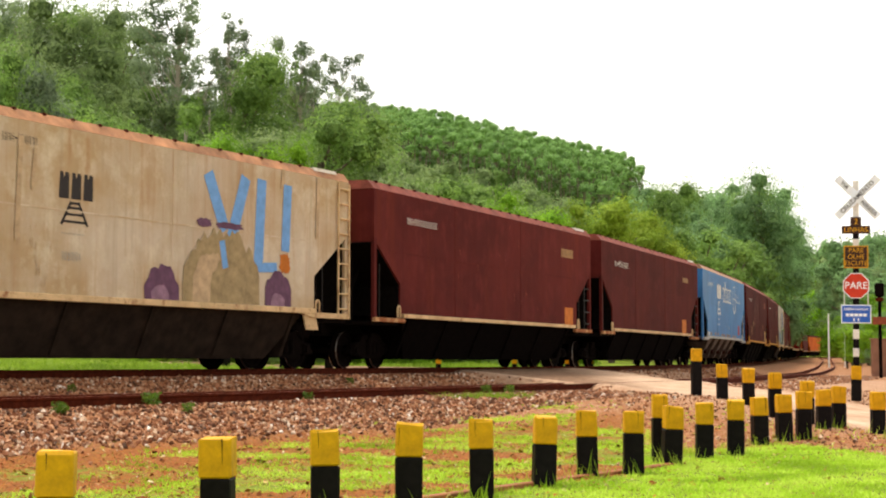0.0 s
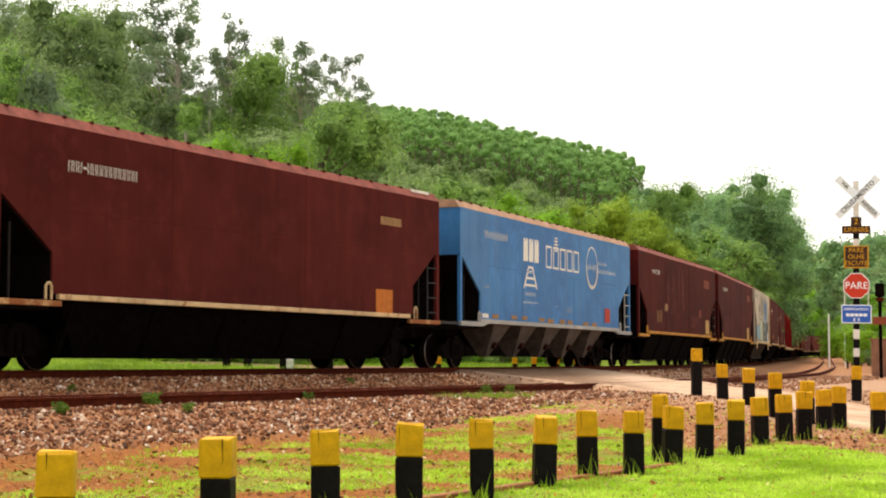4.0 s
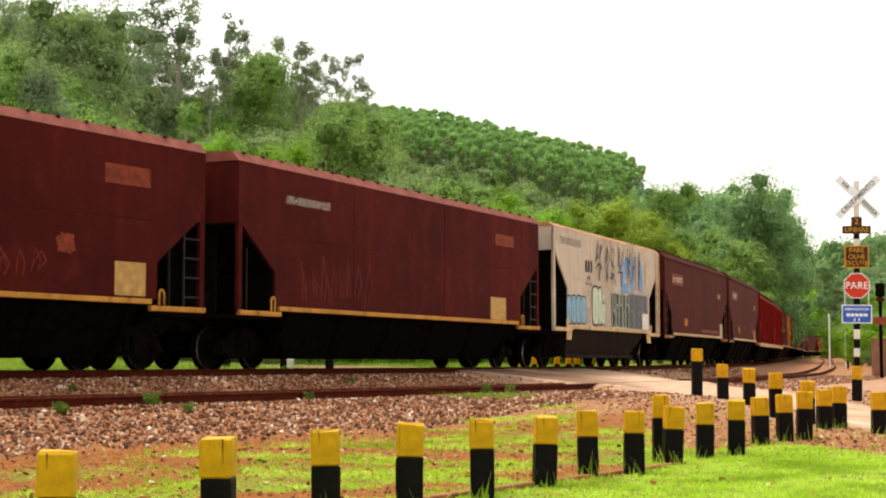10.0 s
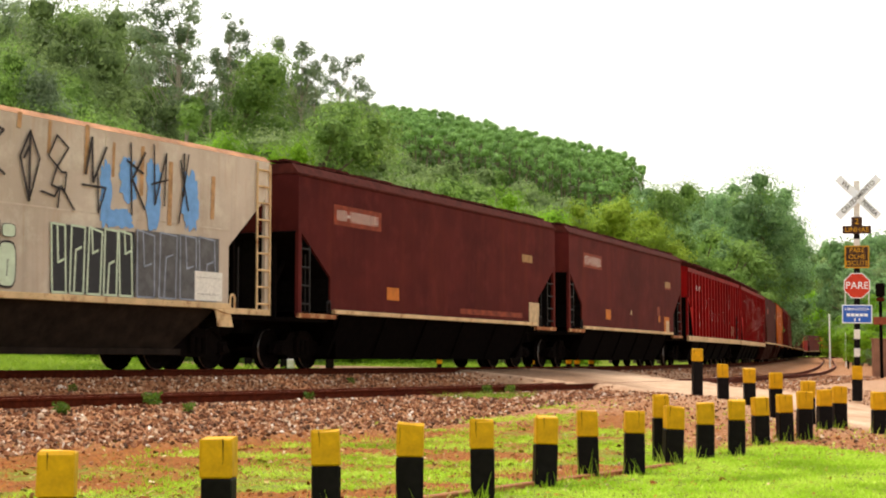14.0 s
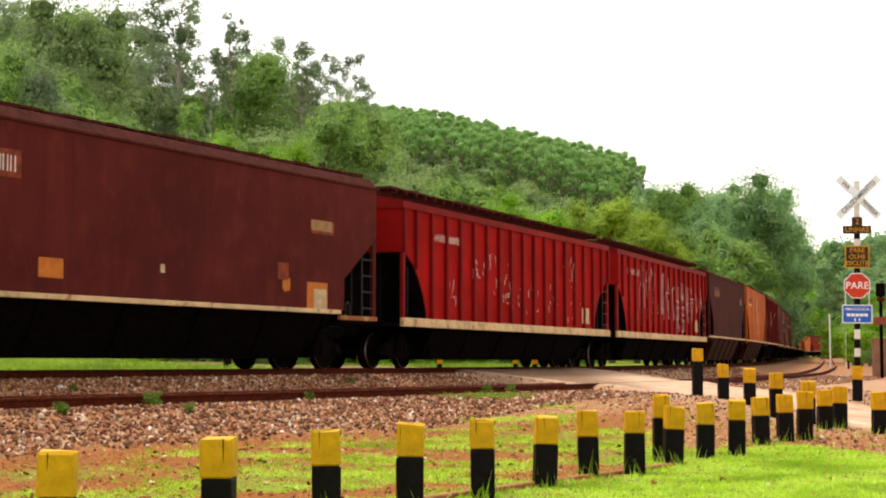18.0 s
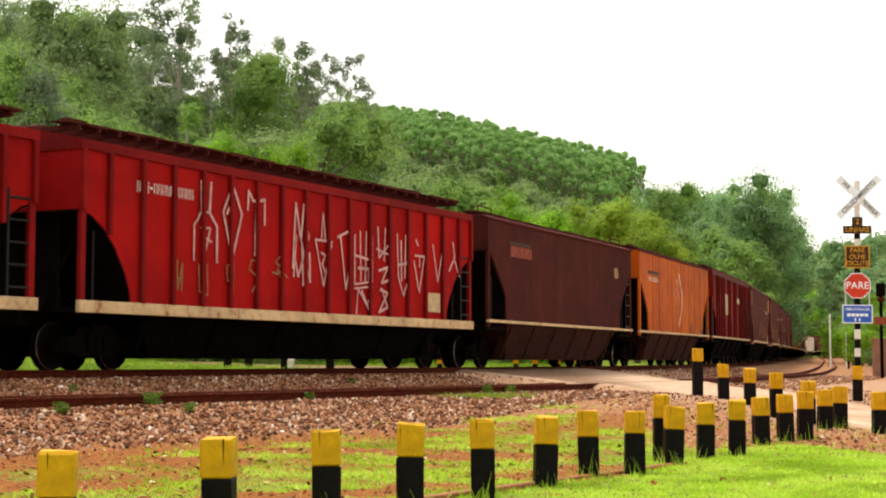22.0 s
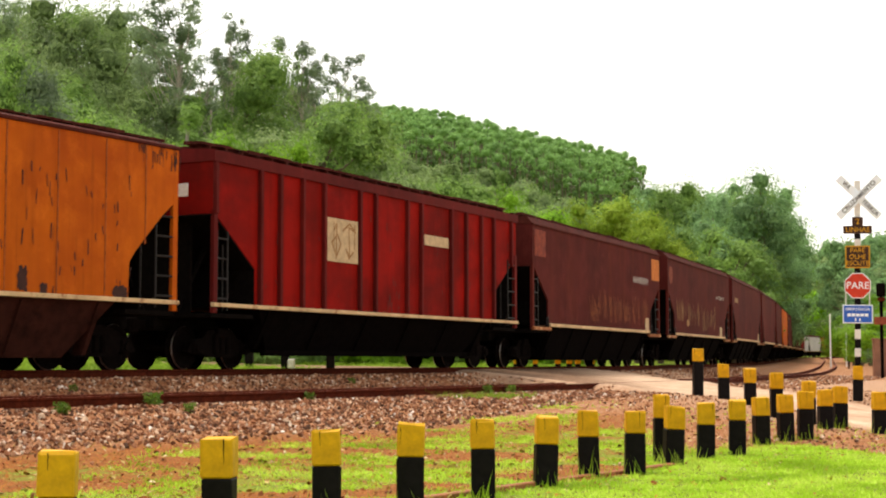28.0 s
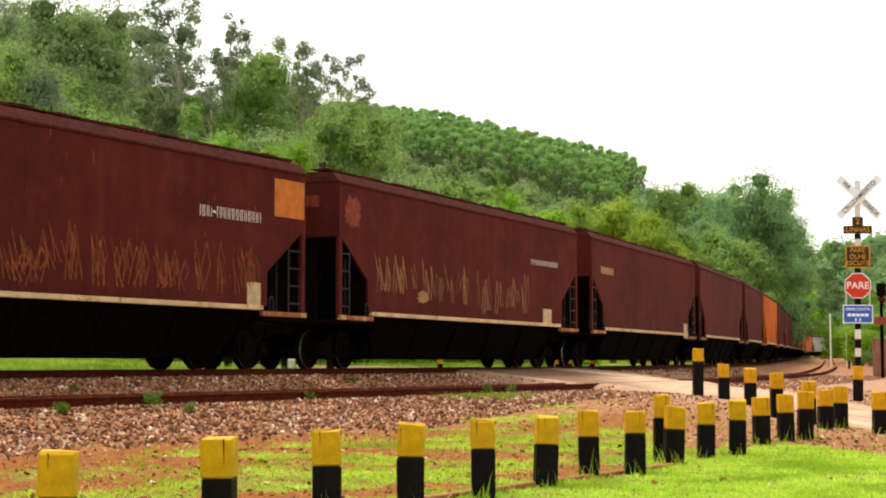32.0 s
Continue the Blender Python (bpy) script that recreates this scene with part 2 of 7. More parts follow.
def to_line(x, y):
    """s and offset of many points at once."""
    pts = np.stack([np.ravel(x), np.ravel(y)], 1)
    sel = slice(None, None, 8)
    ax, ay, ah, asr = LINE_X[sel], LINE_Y[sel], HEAD[sel], ARC[sel]
    s, u = np.empty(len(pts)), np.empty(len(pts))
    for k in range(0, len(pts), 4000):
        p = pts[k:k + 4000]
        i = np.argmin((p[:, :1] - ax) ** 2 + (p[:, 1:] - ay) ** 2, 1)
        dx, dy = p[:, 0] - ax[i], p[:, 1] - ay[i]
        s[k:k + 4000] = asr[i] + dx * np.sin(ah[i]) + dy * np.cos(ah[i])
        u[k:k + 4000] = dx * np.cos(ah[i]) - dy * np.sin(ah[i])
    return s.reshape(np.shape(x)), u.reshape(np.shape(x))


def smooth01(v):
    v = np.clip(v, 0, 1)
    return v * v * (3 - 2 * v)


ROAD_Y = [-60, 12, 20, 26, 31, 36.5, 41, 50, 60, 80]
ROAD_L = [10, 7.6, 6.9, 6.2, 5.6, 3.8, 0.9, -6, -15, -36]
ROAD_R = [16, 12.5, 11, 9.6, 8.4, 8.3, 8.3, 6.5, 0, -20]


def terrain(x, y, detail=True):
    """Height of the ground and how much of it is gravel, road and grass."""
    x, y = np.asarray(x, float), np.asarray(y, float)
    s, u = to_line(x, y)
    za, zb = np.interp(s, ARC, RAIL_A), np.interp(s, ARC, RAIL_B)
    near = np.interp(u, [4.4, 5.4, 6.9, 9, 12, 400], [1, 0.62, 0.14, 0.04, 0, 0])
    cross = np.interp(u, [4.4, 8, 9.8, 12.2, 14, 20, 400], [1, 0.95, 0.86, 0.24, 0.07, 0, 0])
    k = smooth01((s - 2) / 10)
    low = (near * (1 - k) + cross * k) * (zb - 0.17)
    z = low
    z = np.where(u < 4.4, zb - 0.17, z)
    w = smooth01((1.7 - u) / 1.9)
    z = np.where(u < 1.7, (zb - 0.17) * (1 - w) + (za - 0.17) * w, z)
    back = np.interp(-u, [2.7, 3.6, 7, 14, 26, 60], [-0.17, -0.32, -0.08, 0.05, 0.6, 2.0])
    z = np.where(u < -2.7, za + back, z)
    # the wooded hill behind the line
    yy = np.maximum(y, 1)
    a = np.where(y > 1, x / yy, np.sign(x) * 3)
    ridge = np.interp(a, [-3, -0.6, -0.3, -0.05, 0.0, 0.128, 0.155, 0.24, 0.30, 0.6, 3],
                      [10, 40, 56, 59, 56.5, 43, 25, 20, 19, 18, 8])
    rise = np.clip((np.hypot(x, y) - 75) / 355, 0, 1) ** 1.15
    z = z + ridge * rise * smooth01((-u - 14) / 25) + 6 * smooth01((u - 60) / 300)
    r = np.hypot(x, y)
    z = z - np.clip((r - 520) / 800, 0, 1) * 0.8 * ridge * smooth01((-u - 14) / 25)
    left, right = np.interp(y, ROAD_Y, ROAD_L), np.interp(y, ROAD_Y, ROAD_R)
    road = smooth01((x - left) / 0.5 + 0.5) * smooth01((right - x) / 0.5 + 0.5) * smooth01((60 - y) / 3) * (y > -55)
    on_a = smooth01(1 - (np.abs(u - OFF_A) - 1.3) / 2.5)
    on_b = smooth01(1 - (np.abs(u - OFF_B) - 0.8) / 2.2)
    between = (u > OFF_A) & (u < OFF_B)
    t = np.clip((u - OFF_A) / (OFF_B - OFF_A), 0, 1)
    deck = np.where(between, za * (1 - t) + zb * t - 0.015, z)
    deck = np.where(~between, z + (za - 0.015 - z) * on_a, deck)
    deck = np.where(u >= OFF_B, z + (zb - 0.015 - z) * on_b, deck)
    z = z * (1 - road) + deck * road
    gravel = smooth01((u + 3.6) / 0.6) * np.where(u < 4.6, 1, smooth01((6.9 + 5 * k - u) / (1.0 + 2 * k)))
    if detail:
        wob = np.array([noise.noise(Vector((p, q, 0.3))) for p, q in zip(np.ravel(x * 0.7), np.ravel(y * 0.7))]).reshape(x.shape)
        z = z + 0.03 * wob * (1 - 0.8 * road) * (1 - 0.6 * gravel) * (u > 4)
    return z, gravel * (1 - road), road, u, s


def gravelly(x, y):
    """The stony red ground between the verge and the road."""
    edge = np.interp(x, [2.6, 4.6, 5.2, 8, 12], [18.5, 20.3, 18.2, 16.3, 15])
    return smooth01((x - 2.4) / 0.9) * smooth01((y - edge) / 0.9 + 0.5) * (y < 60)


def bare(x, y):
    """Worn patches of red earth in the verge."""
    out = np.zeros(np.shape(x))
    for px, d, rx, ry in ((975, 15.0, 0.75, 0.75), (1062, 15.8, 0.45, 0.6), (490, 12.4, 0.5, 0.45), (345, 16.6, 0.5, 0.3), (770, 13.6, 0.4, 0.4), (640, 12.8, 0.5, 0.35), (130, 13.4, 0.6, 0.4), (870, 17.6, 0.7, 0.6), (690, 18.5, 0.6, 0.3)):
        cx = (px - 784) / 2692 * d
        out = np.maximum(out, smooth01(1.5 - np.hypot((x - cx) / rx, (y - d) / ry)))
    return out


def dusty(x, y):
    """Dust carried from the road onto the ballast beside it."""
    return smooth01(1 - (np.interp(y, ROAD_Y, ROAD_L) - x) / 3.2) * smooth01((y - 21) / 4) * (y < 60)


def height(x, y):
    return float(terrain(np.array([x]), np.array([y]), False)[0][0])


# ---- ground: one sheet out to the horizon ----
def ground_material():
    m, n, l, b = material("verge_ground", 0.95)
    zone = n.new("ShaderNodeAttribute")
    zone.attribute_name = "zone"
    sep = n.new("ShaderNodeSeparateColor")
    l.new(zone.outputs["Color"], sep.inputs[0])
    vec = coords(n, l, (1, 1, 1), True)
    n1, n2, n3 = noise_tex(n, l, vec, 0.9, 5, 0.65), noise_tex(n, l, vec, 9, 5, 0.7), noise_tex(n, l, vec, 45, 3, 0.7)
    soil = ramp(n, l, n2, [(0.3, (0.18, 0.042, 0.009)), (0.5, (0.39, 0.105, 0.022)), (0.7, (0.56, 0.205, 0.052))])
    soil = mix(n, l, ramp(n, l, n3, [(0.42, (0.75, 0.75, 0.75)), (0.62, (0, 0, 0))]), soil, (0.10, 0.034, 0.010))
    soil = mix(n, l, ramp(n, l, noise_tex(n, l, vec, 75, 3, 0.8), [(0.60, (0, 0, 0)), (0.66, (0.7, 0.7, 0.7))]), soil, (0.48, 0.30, 0.13))
    soil = mix(n, l, ramp(n, l, noise_tex(n, l, vec, 31, 5, 0.8), [(0.54, (0, 0, 0)), (0.60, (0.7, 0.7, 0.7))]), soil, (0.15, 0.19, 0.018))
    grass = ramp(n, l, noise_tex(n, l, vec, 24, 5, 0.75), [(0.32, (0.17, 0.055, 0.010)), (0.42, (0.11, 0.17, 0.013)), (0.54, (0.22, 0.33, 0.024)), (0.68, (0.38, 0.50, 0.045))])
    straw = mix(n, l, ramp(n, l, n3, [(0.55, (0, 0, 0)), (0.7, (0.5, 0.5, 0.5))]), grass, (0.30, 0.27, 0.08))
    dull = noise_tex(n, l, vec, 2.6, 6, 0.8)
    straw = mix(n, l, ramp(n, l, dull, [(0.44, (0.8, 0.8, 0.8)), (0.58, (0, 0, 0))]), straw, (0.15, 0.185, 0.02))
    gf = n.new("ShaderNodeMath")
    gf.operation = "ADD"
    l.new(sep.outputs[0], gf.inputs[0])
    ragged = n.new("ShaderNodeMix")
    ragged.inputs[0].default_value = 0.6
    l.new(n1, ragged.inputs[2])
    l.new(noise_tex(n, l, vec, 8, 6, 0.85), ragged.inputs[3])
    l.new(ragged.outputs[0], gf.inputs[1])
    c = mix(n, l, ramp(n, l, gf.outputs[0], [(0.94, (0, 0, 0)), (1.04, (1, 1, 1))]), soil, straw)
    stone = ramp(n, l, n3, [(0.34, (0.085, 0.026, 0.008)), (0.5, (0.30, 0.115, 0.042)), (0.68, (0.62, 0.38, 0.22))])
    vo = n.new("ShaderNodeTexVoronoi")
    vo.inputs["Scale"].default_value = 16
    l.new(vec, vo.inputs["Vector"])
    stone = mix(n, l, 0.6, stone, ramp(n, l, vo.outputs["Color"], [(0.0, (0.10, 0.032, 0.010)), (0.7, (0.40, 0.18, 0.08)), (1.0, (0.78, 0.60, 0.44))]))
    c = mix(n, l, sep.outputs[1], c, stone)
    road = ramp(n, l, n2, [(0.25, (0.34, 0.205, 0.125)), (0.75, (0.62, 0.43, 0.30))])
    c = mix(n, l, sep.outputs[2], c, road)
    l.new(c, b.inputs["Base Color"])
    b.inputs["Specular IOR Level"].default_value = 0.15
    bump(n, l, b, n3, 0.5, 0.03)
    return m


def axis(lo, f0, f1, hi, fine, growth):
    a, d, v = list(np.arange(f0, f1, fine)), fine, f1
    while v < hi:
        a.append(v)
        d *= growth
        v += d
    d, v, pre = fine, f0, []
    while v > lo:
        d *= growth
        v -= d
        pre.append(v)
    return np.array(pre[::-1] + a + [hi])


GX, GY = axis(-2600, -13, 20, 2600, 0.26, 1.1), axis(-1500, 7, 60, 3200, 0.32, 1.1)
mx, my = np.meshgrid(GX, GY)
gz, ggravel, groad, gu, gs = terrain(mx, my)
nx, ny = len(GX), len(GY)
idx = np.arange(nx * ny).reshape(ny, nx)
quads = np.stack([idx[:-1, :-1], idx[:-1, 1:], idx[1:, 1:], idx[1:, :-1]], -1).reshape(-1, 4)
ground = raw("ground", np.stack([mx, my, gz], -1).reshape(-1, 3), quads, ground_material(), smooth=True)
tagged(ground, "red earth and patchy grass verge beside the railway", "ground", kind="structure")
attr = ground.data.color_attributes.new("zone", "FLOAT_COLOR", "POINT")
green = np.clip(np.interp(gu, [-2600, -8, -5, 6.3, 7.4, 11.2, 12.4, 14, 400], [0.9, 0.85, 0.4, 0.05, 0.42, 0.50, 0.74, 0.92, 0.92]), 0, 1)
green = green - 0.2 * smooth01((gs - 4) / 6) * (gu > 5) * (gu < 13.5)
stony = gravelly(mx, my) * (gu > 4)
green = green * (1 - stony) + 0.12 * stony
green = green - 0.4 * bare(mx, my)
ggravel = np.maximum(ggravel, 0.6 * stony * (1 - groad))
groad = np.maximum(groad, 0.5 * dusty(mx, my) * (gu > -3))
attr.data.foreach_set("color", np.stack([green, ggravel, groad, np.ones_like(green)], -1).astype("f").ravel())


# ---- the dirt road over the crossing ----
def road_sheet():
    ys = np.arange(4.0, 58.4, 0.4)
    vs = []
    for yy in ys:
        xl, xr = np.interp(yy, ROAD_Y, ROAD_L) + 0.15, np.interp(yy, ROAD_Y, ROAD_R) - 0.15
        vs += [(xl + (xr - xl) * k / 14, yy) for k in range(15)]
    vs = np.array(vs)
    z = terrain(vs[:, 0], vs[:, 1], False)[0] + np.where(np.arange(len(vs)) % 15 % 14 == 0, -0.03, 0.008)
    ids = np.arange(len(vs)).reshape(-1, 15)
    f = np.stack([ids[:-1, :-1], ids[:-1, 1:], ids[1:, 1:], ids[1:, :-1]], -1).reshape(-1, 4)
    m, n, l, b = material("pale_dirt_road", 0.95)
    b.inputs["Specular IOR Level"].default_value = 0.1
    vec = coords(n, l, (1, 1, 1), True)
    c = ramp(n, l, noise_tex(n, l, vec, 1.3, 6, 0.65), [(0.3, (0.40, 0.245, 0.15)), (0.7, (0.66, 0.48, 0.345))])
    c = mix(n, l, ramp(n, l, noise_tex(n, l, vec, 22, 5, 0.75), [(0.5, (0, 0, 0)), (0.72, (0.7, 0.7, 0.7))]), c, (0.36, 0.20, 0.12))
    # grey-brown dirt carried onto the crossing from the ballast
    sep = n.new("ShaderNodeSeparateXYZ")
    l.new(vec, sep.inputs[0])
    edge = n.new("ShaderNodeMath")
    edge.operation = "MULTIPLY_ADD"
    edge.inputs[1].default_value = 2.5
    l.new(noise_tex(n, l, vec, 0.8, 5, 0.7), edge.inputs[0])
    l.new(sep.outputs[0], edge.inputs[2])
    far = n.new("ShaderNodeMapRange")
    far.inputs["From Min"].default_value, far.inputs["From Max"].default_value = 4.9, 6.6
    far.inputs["To Min"].default_value, far.inputs["To Max"].default_value = 0.92, 0.0
    l.new(edge.outputs[0], far.inputs["Value"])
    c = mix(n, l, far.outputs[0], c, ramp(n, l, noise_tex(n, l, vec, 7, 6, 0.75), [(0.35, (0.10, 0.052, 0.030)), (0.65, (0.30, 0.175, 0.105))]))
    l.new(c, b.inputs["Base Color"])
    bump(n, l, b, noise_tex(n, l, vec, 30, 4, 0.7), 0.5, 0.02)
    tagged(raw("road", np.column_stack([vs, z]), f, m, smooth=True), "pale dusty dirt road over the level crossing", "road", kind="structure")


road_sheet()


# ---- rails and sleepers ----
def rail_track(lane, off, s0, s1):
    track = new("railway_track")
    tagged(track, "rusty steel rails spiked to old wooden sleepers in ballast", "railway track", "the two tracks", "structure")
    prof = [(-0.065, -0.165), (0.065, -0.165), (0.065, -0.150), (0.010, -0.130), (0.010, -0.045), (0.034, -0.035), (0.034, 0.0), (-0.034, 0.0), (-0.034, -0.035), (-0.010, -0.045), (-0.010, -0.130), (-0.065, -0.150)]
    for side in (-0.53, 0.53):
        ss = np.concatenate([np.arange(s0, 90, 2.0), np.arange(90, s1, 6.0)])
        vs, fs = [], []
        for s in ss:
            p, h = line(s, off + side, lane)
            for a, b in prof:
                vs.append((p.x + a * math.cos(h), p.y - a * math.sin(h), p.z + b))
        k = len(prof)
        for i in range(len(ss) - 1):
            for j in range(k):
                fs.append((i * k + j, i * k + (j + 1) % k, (i + 1) * k + (j + 1) % k, (i + 1) * k + j))
        ob = raw("rail", vs, fs, RUST_RAIL, track)
        ob.data.materials.append(RAIL_HEAD)
        top = np.zeros(len(fs), "i")
        top[6::k] = 1
        ob.data.polygons.foreach_set("material_index", top)
    bm = box(bmesh.new(), -0.11, 0.11, -1.0, 1.0, -0.16, 0.0, 0.012)
    first = part("sleeper", bm, SLEEPER, track)
    count = 0
    for s in np.arange(max(s0, -4), 62, 0.62):
        p, h = line(s, off, lane)
        if ROAD_L[0] and np.interp(p.y, ROAD_Y, ROAD_L) - 0.4 < p.x < np.interp(p.y, ROAD_Y, ROAD_R) + 0.4:
            continue
        ob = first if count == 0 else share("sleeper", first.data, None, track)
        ob.matrix_basis = pose(p.x, p.y, p.z - 0.163 + random.uniform(-0.01, 0.01), 0, 0, 90 - math.degrees(h) + random.uniform(-1.5, 1.5))
        count += 1
    return track


rail_track("A", OFF_A, -60, 500)
rail_track("B", OFF_B, -60, 330)


# ---- the train ----
def speed_way(t):
    """How far the train has rolled after t seconds."""
    tt = np.linspace(0, 32, 321)
    vv = 0.94 * np.interp(tt, [0, 5, 10, 15, 20, 25, 32], [7.559, 7.669, 7.678, 7.456, 7.547, 7.430, 7.162])
    return float(np.interp(t, tt, np.concatenate([[0], np.cumsum((vv[1:] + vv[:-1]) / 2) * 0.1])))


SILL_Z = 1.30
CARS = []      # (wagon, length, s of its left end at the start, spinning wheelsets)


def wheel_mesh():
    bm = bmesh.new()
    for y in (-0.5, 0.5):
        o = 1 if y > 0 else -1
        rings = [(0.0, 0.10), (0.10, 0.10), (0.12, 0.05), (0.33, 0.045), (0.36, 0.075), (0.426, 0.072), (0.434, 0.050), (0.436, -0.03), (0.462, -0.04), (0.462, -0.07), (0.36, -0.075), (0.33, -0.02), (0.0, -0.02)]
        n, prev = 16, None
        for r, w in rings:
            ring = [bm.verts.new((r * math.cos(2 * math.pi * i / n), y + o * w, r * math.sin(2 * math.pi * i / n))) for i in range(n)]
            if prev:
                for i in range(n):
                    f = bm.faces.new((prev[i], prev[(i + 1) % n], ring[(i + 1) % n], ring[i]))
                    f.material_index = 1 if r == 0.434 else 0
            prev = ring
    bar(bm, (0, -0.78, 0), (0, 0.78, 0), 0.07, 10)
    bmesh.ops.remove_doubles(bm, verts=bm.verts, dist=0.0005)
    bmesh.ops.recalc_face_normals(bm, faces=bm.faces)
    me = bpy.data.meshes.new("wheelset")
    bm.to_mesh(me)
    bm.free()
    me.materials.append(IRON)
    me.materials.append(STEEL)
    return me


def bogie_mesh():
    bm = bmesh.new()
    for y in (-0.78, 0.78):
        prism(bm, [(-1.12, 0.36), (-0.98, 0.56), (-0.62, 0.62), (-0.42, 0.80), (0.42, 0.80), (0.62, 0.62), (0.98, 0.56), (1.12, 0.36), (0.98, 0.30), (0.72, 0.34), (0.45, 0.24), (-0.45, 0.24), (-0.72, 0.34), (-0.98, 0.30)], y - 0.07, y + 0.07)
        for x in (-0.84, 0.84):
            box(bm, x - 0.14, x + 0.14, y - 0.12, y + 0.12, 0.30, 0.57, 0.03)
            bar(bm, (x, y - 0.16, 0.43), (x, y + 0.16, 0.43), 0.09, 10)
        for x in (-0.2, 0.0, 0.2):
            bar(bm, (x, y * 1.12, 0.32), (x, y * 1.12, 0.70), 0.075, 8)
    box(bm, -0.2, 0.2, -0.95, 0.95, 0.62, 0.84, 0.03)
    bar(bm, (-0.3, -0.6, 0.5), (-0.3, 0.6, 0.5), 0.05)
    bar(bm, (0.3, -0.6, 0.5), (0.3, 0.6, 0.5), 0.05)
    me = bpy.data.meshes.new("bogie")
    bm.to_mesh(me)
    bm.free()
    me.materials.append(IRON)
    return me


WHEEL, BOGIE = wheel_mesh(), bogie_mesh()


def ladder(x0, x1, y, z0, z1, rungs, r=0.022):
    bm = bmesh.new()
    for x in (x0, x1):
        box(bm, x - 0.02, x + 0.02, y - 0.015, y + 0.015, z0, z1)
    for i in range(rungs):
        z = z0 + (z1 - z0) * (i + 0.6) / rungs
        bar(bm, (x0, y, z), (x1, y, z), r, 6)
    return bm


